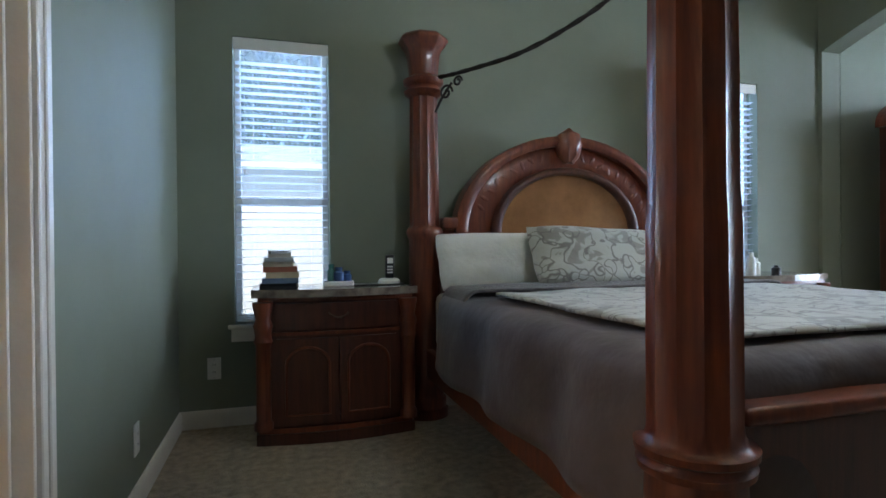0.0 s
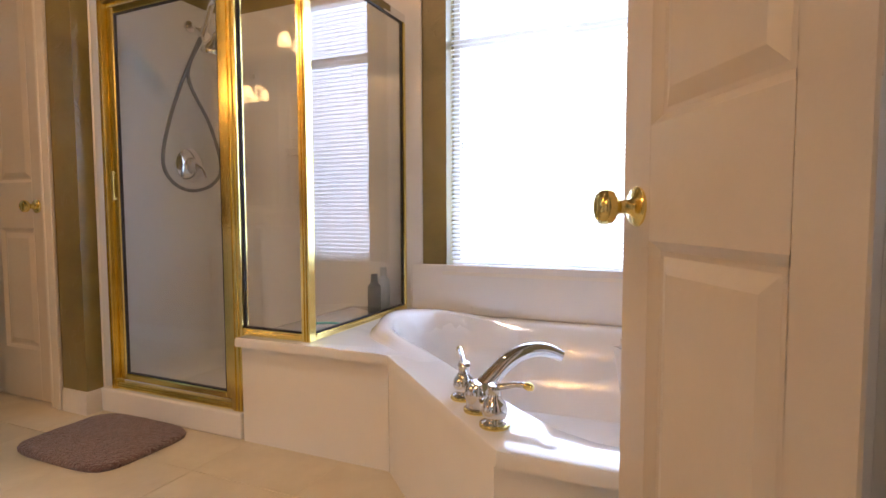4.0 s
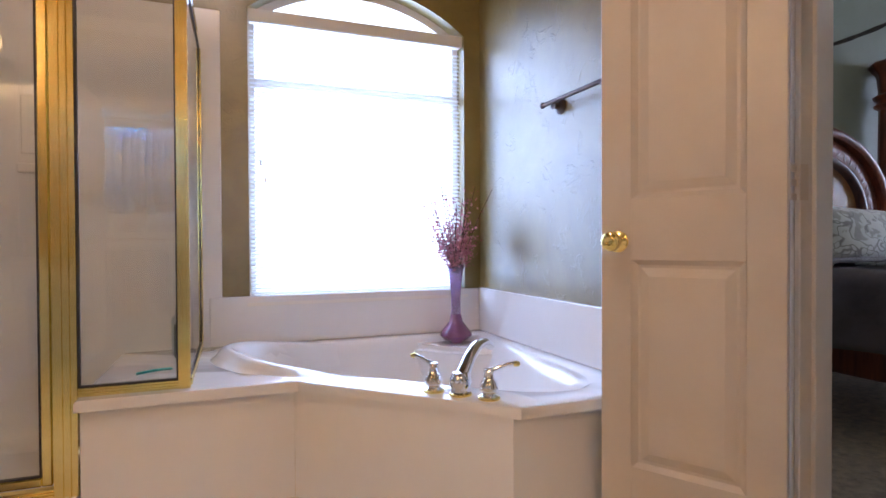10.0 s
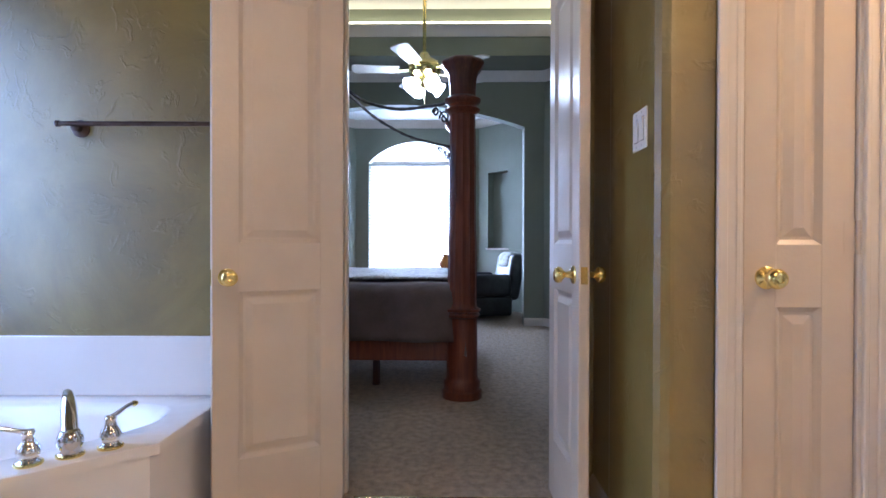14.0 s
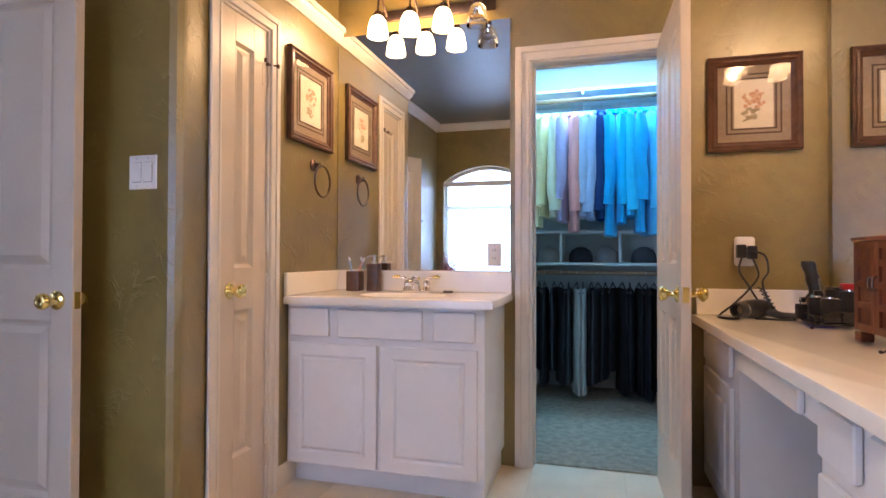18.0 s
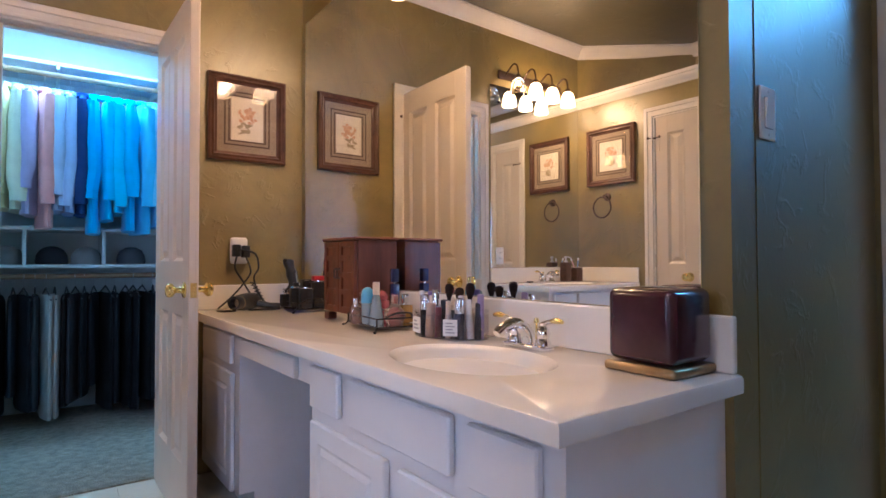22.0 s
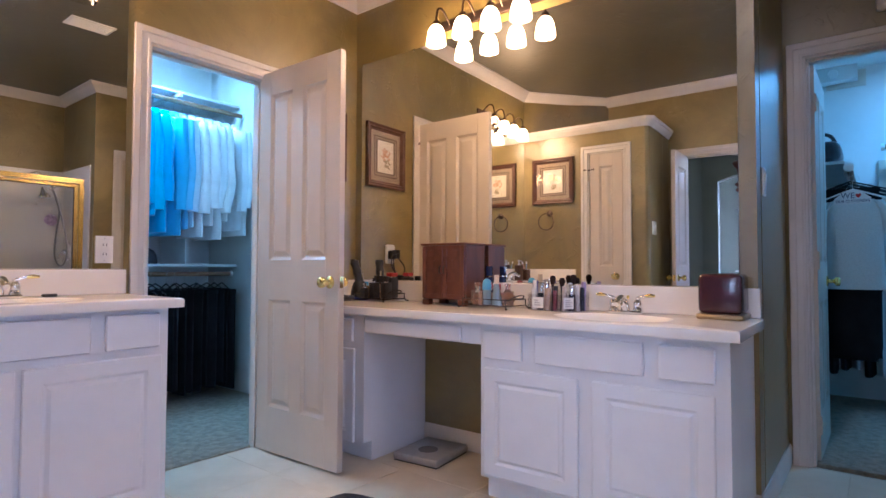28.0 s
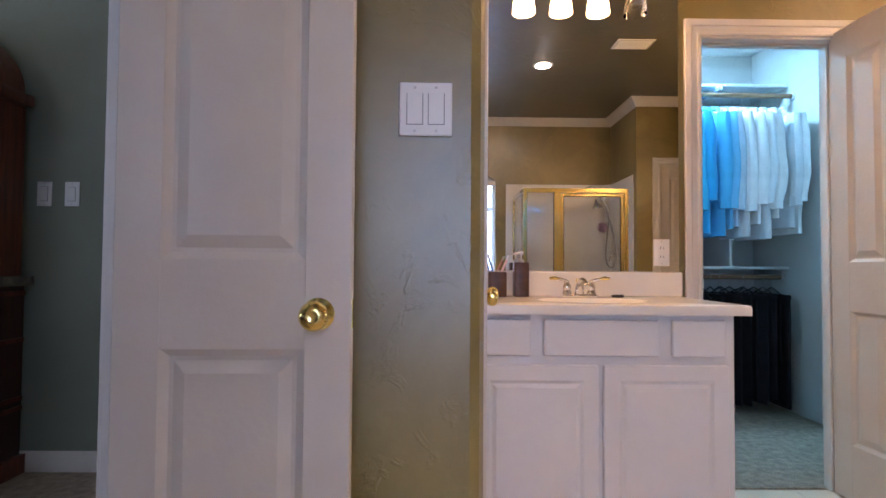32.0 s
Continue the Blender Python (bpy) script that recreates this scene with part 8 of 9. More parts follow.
# walk-in closet
rod((-6.12, 1.89, 1.845), (-6.12, 3.09, 1.845), "pale wooden upper rod in front of the window")
rod((-6.12, 1.5, 0.945), (-6.12, 3.09, 0.945), "pale wooden lower rod in front of the window")
br = thing("rod_support", "cream wooden plate with a metal rod bracket on the wall", "bracket")
part("plate", boxed(C2_X + 0.001, C2_X + 0.02, 1.86, 2.02, 1.42, 1.80, bevel=0.004), DOOR_PAINT, br)
part("arm", tube([(C2_X + 0.03, 1.93, 1.50), (C2_X + 0.06, 1.93, 1.78), (C2_X + 0.31, 1.93, 1.83)], 0.011, 8), NICKEL, br, smooth=True)
C2_SHIRTS = [((0.22, 0.02, 0.035), "dark red", 0.66), ((0.6, 0.62, 0.64), "white", 0.70), ((0.35, 0.40, 0.46), "grey floral", 0.7), ((0.025, 0.03, 0.06), "navy", 0.62), ((0.55, 0.58, 0.62), "white", 0.70), ((0.52, 0.40, 0.10), "yellow patterned", 0.66), ((0.03, 0.04, 0.05), "black", 0.72), ((0.08, 0.12, 0.20), "dark blue", 0.7), ((0.3, 0.3, 0.34), "grey", 0.66), ((0.1, 0.1, 0.12), "black", 0.7)]
for i, (c, n, ln) in enumerate(C2_SHIRTS):
    shirt(pose(-6.12, 2.09 + 0.062 * i, 1.845, 0, 0, 90 + rnd.uniform(-8, 8) - (22 if i == 0 else 0)), c, "%s top hanging on the upper rod" % n, 30 + i, ln, 0.026, 0.5 if i != 0 else 0.42, "closet tops")
for i in range(20):
    c = [(0.02, 0.02, 0.025), (0.03, 0.035, 0.05), (0.5, 0.5, 0.5), (0.025, 0.025, 0.03), (0.48, 0.5, 0.52), (0.4, 0.42, 0.44), (0.04, 0.06, 0.12), (0.3, 0.28, 0.26)][i % 8]
    trousers(pose(-6.12, 1.58 + 0.07 * i, 0.945, 0, 0, 90 + rnd.uniform(-6, 6)), c, "%s trousers folded over a hanger" % ("pale" if c[0] > 0.25 else "dark"), 90 + i, rnd.uniform(0.34, 0.58), rnd.uniform(0.13, 0.19), group="closet trousers")
shl = thing("closet_shelf", "white side shelf piled with bags", "shelf")
part("board", boxed(-6.44, -5.33, 1.102, 1.70, 1.63, 1.65, bevel=0.003), SHELF_WHITE, shl)
rod((-6.40, 1.72, 1.60), (-5.30, 1.72, 1.60), "pale wooden side rod")
bag = thing("handbag", "black handbag on the side shelf", "handbag")
bm = boxed(-5.75, -5.40, 1.40, 1.68, 1.661, 1.80, bevel=0.05, segments=3)
part("body", bm, LEATHER, bag, smooth=True)
part("strap", tube(curve_points([(-5.55, 1.45, 1.79), (-5.55, 1.48, 1.84), (-5.55, 1.56, 1.87), (-5.55, 1.62, 1.85), (-5.55, 1.65, 1.79)], 5), 0.012, 8), LEATHER, bag, smooth=True)
# a knitted top faces the door, with a card hanger
tee = thing("knit_top", "pale short-sleeved knitted top on a printed card hanger", "top", "", pose(-5.34, 1.735, 1.53, 0, 0, 0) @ Matrix.Diagonal((1, 0.9, 1, 1)))
KNIT = surface("pale_knit", (0.62, 0.68, 0.66), (0.70, 0.76, 0.74), 130, 3, 0.9, bump=0.8, bump_scale=150, bump_dist=0.01)
lv = [(-0.115, 0, 0, 0.02, 0.07), (-0.13, 0, 0, 0.03, 0.12), (-0.17, 0, 0, 0.035, 0.165), (-0.25, 0, 0, 0.04, 0.16), (-0.40, 0, 0, 0.042, 0.158), (-0.60, 0, 0, 0.045, 0.166), (-0.67, 0, 0, 0.045, 0.17)]
part("body", loft(lv, 200, 28), KNIT, tee, smooth=True)
for s in (-1, 1):
    part("sleeve", loft([(-0.135, 0, s * 0.13, 0.03, 0.03), (-0.19, 0, s * 0.165, 0.034, 0.042), (-0.27, 0, s * 0.19, 0.034, 0.04), (-0.345, 0, s * 0.203, 0.032, 0.037)], 210 + s, 14), KNIT, tee, smooth=True)
hanger(tee, 0.06)
card = part("card", prism([(-0.10, -0.155), (0.10, -0.155), (0.10, -0.12), (0.03, -0.07), (-0.03, -0.07), (-0.10, -0.12)], 0.003, Matrix.Translation((0.046, 0, 0)) @ Matrix(((0, 0, 1, 0), (1, 0, 0, 0), (0, 1, 0, 0), (0, 0, 0, 1)))), CARD, tee, "white printed hanger card")


def lettering(text, size, m, mat, parent, name="lettering"):
    cu = bpy.data.curves.new(name, "FONT")
    cu.body, cu.size, cu.align_x, cu.align_y, cu.extrude = text, size, "CENTER", "CENTER", 0.0004
    ob = new(name, cu)
    ob.data.materials.append(mat)
    ob.parent, ob.matrix_local = parent, m
    return ob


INK = surface("dark_blue_ink", (0.02, 0.04, 0.10), rough=0.6)
RED_INK = surface("red_ink", (0.55, 0.03, 0.03), rough=0.6)
FACE = Matrix(((0, 0, 1, 0.0497), (1, 0, 0, 0), (0, 1, 0, 0), (0, 0, 0, 1)))
lettering("WE", 0.05, FACE @ Matrix.Translation((-0.025, -0.105, 0)), INK, card)
lettering("OUR CUSTOMERS", 0.023, FACE @ Matrix.Translation((0, -0.138, 0)), INK, card)
heart = [(0.016 * math.sin(t) ** 3, 0.001 * (13 * math.cos(t) - 5 * math.cos(2 * t) - 2 * math.cos(3 * t) - math.cos(4 * t))) for t in [i * 2 * math.pi / 28 for i in range(28)]]
part("heart", prism(heart, 0.0008, FACE @ Matrix.Translation((0.032, -0.105, 0))), RED_INK, card, "printed red heart")
for i in range(8):
    c = [(0.012, 0.012, 0.014), (0.02, 0.03, 0.07), (0.012, 0.011, 0.012), (0.02, 0.02, 0.024)][i % 4]
    trousers(pose(-5.43 - 0.075 * i, 1.72 + rnd.uniform(-0.03, 0.03), 1.60, 0, 0, rnd.uniform(-10, 10)), c, "long dark garment hanging behind the knitted top", 230 + i, rnd.uniform(0.92, 1.06), rnd.uniform(0.13, 0.16), "side rod garments")
hvac = thing("duct_box", "pale boxed duct with a round cover in the closet corner", "duct")
part("box", boxed(C2_X + 0.001, C2_X + 0.12, 1.35, 1.75, 2.43, 2.539, bevel=0.004), CLOSET_PAINT, hvac)
part("cover", lathe([(0, 0), (0.035, 0), (0.03, 0.012), (0, 0.014)], 18, pose(C2_X + 0.12, 1.6, 2.485, 0, 90)), WHITE_PLASTIC, hvac, smooth=True)


# ---- things on the counters ----
DARK_RESIN = surface("brown_resin", (0.06, 0.03, 0.02), (0.10, 0.05, 0.032), 30, rough=0.35)
cup = thing("toothbrush_cup", "square brown cup holding toothbrushes", "cup", "", pose(-1.395, -0.70, T1))
part("cup", boxed(-0.036, 0.036, -0.036, 0.036, 0, 0.105, bevel=0.005, segments=2), DARK_RESIN, cup, smooth=True)
for dx, tilt, c in ((-0.012, 24, (0.75, 0.45, 0.42)), (0.014, -16, (0.25, 0.42, 0.65))):
    m = pose(dx, 0.0, 0.09, 4, tilt * -1, 0)
    tb = part("toothbrush", tube([m @ Vector((0, 0, 0)), m @ Vector((0, 0, 0.07))], 0.0045, 8), surface("toothbrush_handle", c, rough=0.4), cup, "plastic toothbrush", True)
    part("bristles", boxed(-0.004, 0.004, -0.008, 0.004, 0.07, 0.092, bevel=0.001, m=m), WHITE_PLASTIC, tb)
soap = thing("soap_dispenser", "brown square soap dispenser with a silver pump", "soap dispenser", "", pose(-1.497, -0.715, T1))
part("bottle", boxed(-0.031, 0.031, -0.031, 0.031, 0, 0.145, bevel=0.005, segments=2), DARK_RESIN, soap, smooth=True)
part("pump", lathe([(0, 0.145), (0.014, 0.145), (0.013, 0.156), (0.006, 0.16), (0.006, 0.178), (0.012, 0.18), (0.012, 0.19), (0, 0.192)], 16), NICKEL, soap, smooth=True)
part("nozzle", tube([(0, 0, 0.184), (0.02, 0.012, 0.184), (0.034, 0.02, 0.178)], 0.004, 8), NICKEL, soap, smooth=True)
pad = thing("compact", "small dark plastic case lying on the counter", "case", "", pose(-1.905, -0.70, T1, 0, 0, 8))
part("case", boxed(-0.026, 0.026, -0.011, 0.011, 0, 0.012, bevel=0.004), BLACK, pad)

# jewellery chest
chest = thing("jewelry_chest", "small cherry jewelry chest with two panelled doors", "jewelry chest", "", pose(0, 0, T2))
RED_WOOD = wood("red_brown_wood", (0.10, 0.03, 0.016), (0.20, 0.065, 0.032), 0.35, 0.15, (10, 10, 1.5))
cx0, cx1, cy0, cy1 = -3.592, -3.412, -0.068, 0.216
part("case", boxed(cx0, cx1 - 0.014, cy0, cy1, 0.03, 0.312, bevel=0.002), RED_WOOD, chest)
part("lid", boxed(cx0 - 0.006, cx1 + 0.006, cy0 - 0.007, cy1 + 0.007, 0.3125, 0.324, bevel=0.004), RED_WOOD, chest)
for x in (cx0 + 0.02, cx1 - 0.02):
    for y in (cy0 + 0.025, cy1 - 0.025):
        part("foot", boxed(x - 0.018, x + 0.018, y - 0.022, y + 0.022, 0, 0.029, bevel=0.002), RED_WOOD, chest)
mid = (cy0 + cy1) / 2
for y0, y1 in ((cy0 + 0.004, mid - 0.001), (mid + 0.001, cy1 - 0.004)):
    bm = bmesh.new()
    fw = 0.024
    zs = [0.036, 0.062, 0.112, 0.13, 0.178, 0.196, 0.244, 0.262, 0.284, 0.308]
    box(bm, cx1 - 0.0135, cx1, y0, y0 + fw, 0.036, 0.308, bevel=0.0015)
    box(bm, cx1 - 0.0135, cx1, y1 - fw, y1, 0.036, 0.308, bevel=0.0015)
    for a, b in ((0.036, 0.058), (0.105, 0.125), (0.170, 0.190), (0.235, 0.255), (0.288, 0.308)):
        box(bm, cx1 - 0.0133, cx1 - 0.0004, y0 + fw, y1 - fw, a, b)
    box(bm, cx1 - 0.0132, cx1 - 0.008, y0 + fw, y1 - fw, 0.058, 0.288)
    d = part("door", bm, RED_WOOD, chest, "door with four sunk panels")
    yy = y1 - 0.012 if y0 < mid - 0.05 else y0 + 0.012
    part("pull", tube([(cx1, yy, 0.165), (cx1 + 0.012, yy, 0.172), (cx1 + 0.012, yy, 0.198), (cx1, yy, 0.205)], 0.004, 8), BRONZE, d, "dark pull", True)

# tissue box cover
tis = thing("tissue_box_cover", "dark plum lacquer tissue box cover on an antique gold foot", "tissue box", "", pose(-3.548, 1.374, T2) @ Matrix.Diagonal((1.08, 1.08, 1.06, 1)))
PLUM = surface("plum_lacquer", (0.040, 0.008, 0.018), (0.065, 0.014, 0.026), 12, rough=0.22, coat=0.5)
part("cover", boxed(-0.068, 0.068, -0.072, 0.072, 0.022, 0.165, bevel=0.017, segments=4), PLUM, tis, smooth=True)
part("foot", boxed(-0.072, 0.072, -0.078, 0.078, 0.0, 0.02, bevel=0.008, segments=3), surface("antique_gold", (0.30, 0.22, 0.12), (0.4, 0.3, 0.17), 20, rough=0.35, metal=0.8), tis, "antique gold foot", True)
part("slot", lathe([(0, 0.0), (0.03, 0.0), (0.032, 0.002), (0, 0.002)], 20, Matrix.Translation((0, 0, 0.1645)) @ Matrix.Diagonal((0.6, 1.3, 1, 1))), BLACK, tis)


def wire_tray(m, label):
    t = thing("wire_tray", label, "tray", "perfume trays", m)
    part("mirror_plate", boxed(-0.13, 0.13, -0.075, 0.075, 0.014, 0.019), MIRROR, t, "mirrored plate")
    for z, g in ((0.016, 0.004), (0.045, 0.004)):
        ring = [(-0.13 - g, -0.075 - g, z), (0.13 + g, -0.075 - g, z), (0.13 + g, 0.075 + g, z), (-0.13 - g, 0.075 + g, z)]
        part("rim", tube(ring, 0.0026, 6, closed=True), IRON, t)
    for sx in (-1, 1):
        for sy in (-1, 1):
            x, y = sx * 0.134, sy * 0.079
            part("leg", tube(curve_points([(x, y, 0.046), (x, y, 0.02), (x + sx * 0.006, y + sy * 0.006, 0.008), (x + sx * 0.014, y + sy * 0.012, 0.004)], 3), 0.003, 6), IRON, t)
            part("ball_foot", lathe([(0, -0.004), (0.004, -0.003), (0.0055, 0.001), (0.004, 0.005), (0, 0.006)], 10, pose(x + sx * 0.015, y + sy * 0.013, 0.004)), IRON, t, smooth=True)
        part("handle", tube(curve_points([(sx * 0.134, -0.05, 0.046), (sx * 0.16, -0.03, 0.062), (sx * 0.165, 0, 0.066), (sx * 0.16, 0.03, 0.062), (sx * 0.134, 0.05, 0.046)], 5), 0.003, 6), IRON, t, "curled wire handle")
    return t


def flask(m, w, d, h, glass, cap, label, round_body=False, cap_h=0.03, cap_w=0.6):
    b = thing("perfume_bottle", label, "perfume bottle", "perfume bottles", m)
    body_h = h - cap_h
    if round_body:
        part("body", lathe([(0, 0), (w * 0.35, 0), (w * 0.5, body_h * 0.35), (w * 0.48, body_h * 0.6), (w * 0.25, body_h * 0.88), (w * 0.14, body_h), (0, body_h)], 22), glass, b, smooth=True)
        part("cap", lathe([(0, body_h + 0.0005), (w * cap_w / 2, body_h + 0.0005), (w * cap_w / 2, h - 0.002), (w * cap_w / 2 - 0.002, h), (0, h)], 18), cap, b, smooth=True)
    else:
        part("body", boxed(-w / 2, w / 2, -d / 2, d / 2, 0, body_h - 0.006, bevel=0.004, segments=2), glass, b, smooth=True)
        part("neck", lathe([(0, body_h - 0.006), (w * 0.2, body_h - 0.006), (w * 0.2, body_h), (0, body_h)], 14), CHROME, b)
        part("cap", boxed(-w * cap_w / 2, w * cap_w / 2, -d * cap_w / 2, d * cap_w / 2, body_h, h, bevel=0.003, segments=2), cap, b, smooth=True)
    return b


PALE_GLASS = surface("pale_perfume_glass", (0.92, 0.70, 0.60), rough=0.03, transmission=0.85, coat=0.5)
AMBER = surface("amber_perfume", (0.62, 0.38, 0.12), rough=0.06, transmission=0.5, coat=0.5)
PINK = surface("pink_perfume", (0.70, 0.22, 0.24), rough=0.06, transmission=0.4, coat=0.5)
SKY = surface("sky_blue_plastic", (0.10, 0.38, 0.62), rough=0.35)
PALE_BLUE = surface("pale_blue_glass", (0.42, 0.55, 0.60), rough=0.1, transmission=0.4, coat=0.4)
CREAM = surface("cream_cap", (0.66, 0.55, 0.42), rough=0.4)
NAVY = surface("navy_gloss", (0.02, 0.03, 0.10), rough=0.15, coat=0.5)
RED = surface("red_plastic", (0.50, 0.03, 0.03), rough=0.3)
PURPLE = surface("purple_cap", (0.16, 0.12, 0.33), rough=0.3)
wire_tray(pose(-3.485, -0.46, T2, 0, 0, 84), "black wire tray with perfume bottles beside the chest")
Q = T2 + 0.0195
flask(pose(-3.455, -0.535, Q, 0, 0, 8), 0.052, 0.03, 0.092, AMBER, SKY, "square bottle of amber perfume with a dark collar", cap_h=0.022, cap_w=0.45)
flask(pose(-3.44, -0.455, Q, 0, 0, 4), 0.058, 0.034, 0.115, BLACK, BLACK, "black square perfume bottle", cap_h=0.02, cap_w=0.4)
flask(pose(-3.50, -0.47, Q), 0.06, 0.045, 0.128, PALE_GLASS, BLACK, "clear square perfume bottle with a wide black cap", cap_h=0.042, cap_w=0.95)
flask(pose(-3.455, -0.375, Q), 0.055, 0.04, 0.125, BLACK, BLACK, "tall black cologne bottle", cap_h=0.03, cap_w=0.6)
flask(pose(-3.525, -0.395, Q), 0.06, 0.045, 0.145, BLACK, RED, "black cologne bottle with a red cap", cap_h=0.022, cap_w=0.9)
wire_tray(pose(-3.445, 0.369, T2, 0, 0, 84), "black wire tray with perfume bottles in front of the chest")
flask(pose(-3.400, 0.304, Q, 0, 0, 80), 0.062, 0.034, 0.105, PALE_GLASS, PALE_GLASS, "clear square perfume bottle with a glass stopper", cap_h=0.032, cap_w=0.5)
deo = thing("roll_on_deodorant", "roll-on deodorant with a sky blue dome cap", "deodorant", "", pose(-3.385, 0.369, Q))
part("body", lathe([(0, 0), (0.019, 0), (0.021, 0.01), (0.021, 0.07), (0, 0.07)], 20), PALE_BLUE, deo, smooth=True)
part("cap", lathe([(0, 0.0705), (0.022, 0.0705), (0.022, 0.098), (0.018, 0.115), (0.008, 0.123), (0, 0.124)], 20), SKY, deo, smooth=True)
cone = thing("perfume_bottle", "tapering pale blue perfume bottle with a cream cap", "perfume bottle", "perfume bottles", pose(-3.390, 0.422, Q))
part("body", lathe([(0, 0), (0.026, 0), (0.026, 0.008), (0.014, 0.09), (0.01, 0.10), (0, 0.10)], 20), PALE_BLUE, cone, smooth=True)
part("cap", lathe([(0, 0.1005), (0.012, 0.1005), (0.012, 0.142), (0, 0.143)], 16), CREAM, cone, smooth=True)
flask(pose(-3.445, 0.449, Q), 0.075, 0.05, 0.10, PALE_GLASS, PALE_GLASS, "round clear perfume bottle with a square stopper", True, 0.03, 0.35)
flask(pose(-3.495, 0.364, Q, 0, 0, 20), 0.05, 0.04, 0.095, PINK, RED, "pink glass perfume bottle with a red stopper", True, 0.03, 0.5)
flask(pose(-3.545, 0.278, Q), 0.03, 0.03, 0.185, NAVY, NAVY, "tall navy perfume bottle", cap_h=0.05, cap_w=0.9)
flask(pose(-3.355, 0.335, Q, 0, 0, 70), 0.05, 0.03, 0.088, PALE_GLASS, CHROME, "small clear perfume bottle with a silver collar", cap_h=0.024, cap_w=0.5)
flask(pose(-3.435, 0.392, Q, 0, 0, 30), 0.042, 0.036, 0.078, PINK, PINK, "small faceted pink bottle", cap_h=0.028, cap_w=0.8)
flask(pose(-3.50, 0.425, Q, 0, 0, 12), 0.048, 0.034, 0.098, AMBER, CHROME, "amber perfume bottle with a silver cap", cap_h=0.03, cap_w=0.5)
flask(pose(-3.405, -0.50, Q, 0, 0, 14), 0.046, 0.03, 0.085, BLACK, CHROME, "short black bottle with a silver cap", cap_h=0.02, cap_w=0.5)
gem = thing("gem_stopper_bottle", "small bottle with a round ruby red stopper", "perfume bottle", "perfume bottles", pose(-3.46, 0.335, Q))
part("body", lathe([(0, 0), (0.02, 0), (0.024, 0.02), (0.018, 0.05), (0.007, 0.06), (0, 0.06)], 12), PALE_GLASS, gem)
part("stopper", lathe([(0, 0.0605), (0.008, 0.062), (0.021, 0.078), (0.022, 0.09), (0.012, 0.106), (0, 0.11)], 8), PINK, gem, "faceted ruby stopper")
# makeup organizer
ACR = clear_glass("clear_acrylic", (0.93, 0.93, 0.95))
org = thing("makeup_organizer", "clear acrylic half-round makeup organizer", "organizer", "", pose(-3.545, 0.668, T2))
half = [(0.0, -0.15)] + [(0.125 * math.sin(math.pi * i / 18), -0.15 * math.cos(math.pi * i / 18)) for i in range(1, 18)] + [(0.0, 0.15)]
bm = prism([(x * 1.02, y * 1.01) for x, y in half] + [(x * 0.975, y * 0.985) for x, y in half[::-1]], 0.072, pose(0, 0, 0.003))
part("curved_wall", bm, ACR, org, "clear curved wall")
part("back_wall", boxed(-0.004, -0.0016, -0.15, 0.15, 0.003, 0.09), ACR, org)
part("base", prism(half, 0.003, pose(0, 0, 0)), ACR, org)
for y in (-0.052, 0.052):
    part("divider", boxed(0.0015, 0.116, y - 0.001, y + 0.001, 0.003, 0.07), ACR, org)
rnd = random.Random(77)
TUBES = [((0.012, 0.012, 0.014), 0.09, 0.013), ((0.40, 0.20, 0.13), 0.075, 0.014), ((0.012, 0.012, 0.016), 0.13, 0.015), ((0.72, 0.70, 0.70), 0.10, 0.009), ((0.42, 0.28, 0.20), 0.08, 0.012), ((0.76, 0.74, 0.72), 0.135, 0.009), ((0.76, 0.74, 0.72), 0.12, 0.009), ((0.012, 0.012, 0.015), 0.125, 0.014), ((0.30, 0.45, 0.62), 0.14, 0.012), ((0.50, 0.36, 0.27), 0.10, 0.015), ((0.015, 0.015, 0.018), 0.11, 0.012), ((0.22, 0.06, 0.08), 0.09, 0.010), ((0.03, 0.03, 0.035), 0.08, 0.013), ((0.6, 0.5, 0.42), 0.11, 0.009), ((0.7, 0.68, 0.66), 0.125, 0.010), ((0.03, 0.03, 0.05), 0.12, 0.015), ((0.55, 0.40, 0.32), 0.085, 0.014), ((0.74, 0.72, 0.70), 0.115, 0.010), ((0.02, 0.02, 0.03), 0.105, 0.013), ((0.34, 0.26, 0.45), 0.13, 0.011)]
for i, (c, h, r) in enumerate(TUBES):
    a = math.pi * (i + 0.5) / len(TUBES)
    rr = 0.098 if i % 2 else 0.058
    t = thing("makeup_tube", "upright makeup tube in the clear organizer", "makeup", "makeup tubes", pose(-3.545 + rr * math.sin(a), 0.668 - 0.125 * math.cos(a), T2 + 0.0035, rnd.uniform(-4, 4), rnd.uniform(-4, 4)))
    mat = surface("makeup_tube_%d" % i, c, rough=0.3, coat=0.3)
    part("tube", lathe([(0, 0), (r, 0), (r, h * 0.62), (r * 0.9, h * 0.63), (0, h * 0.63)], 14), mat, t, smooth=True)
    part("cap", lathe([(0, h * 0.632), (r * 0.95, h * 0.632), (r * 0.95, h - 0.002), (r * 0.85, h), (0, h)], 14), (PURPLE if i == 2 else CHROME if i in (7, 8, 15) else mat), t, smooth=True)
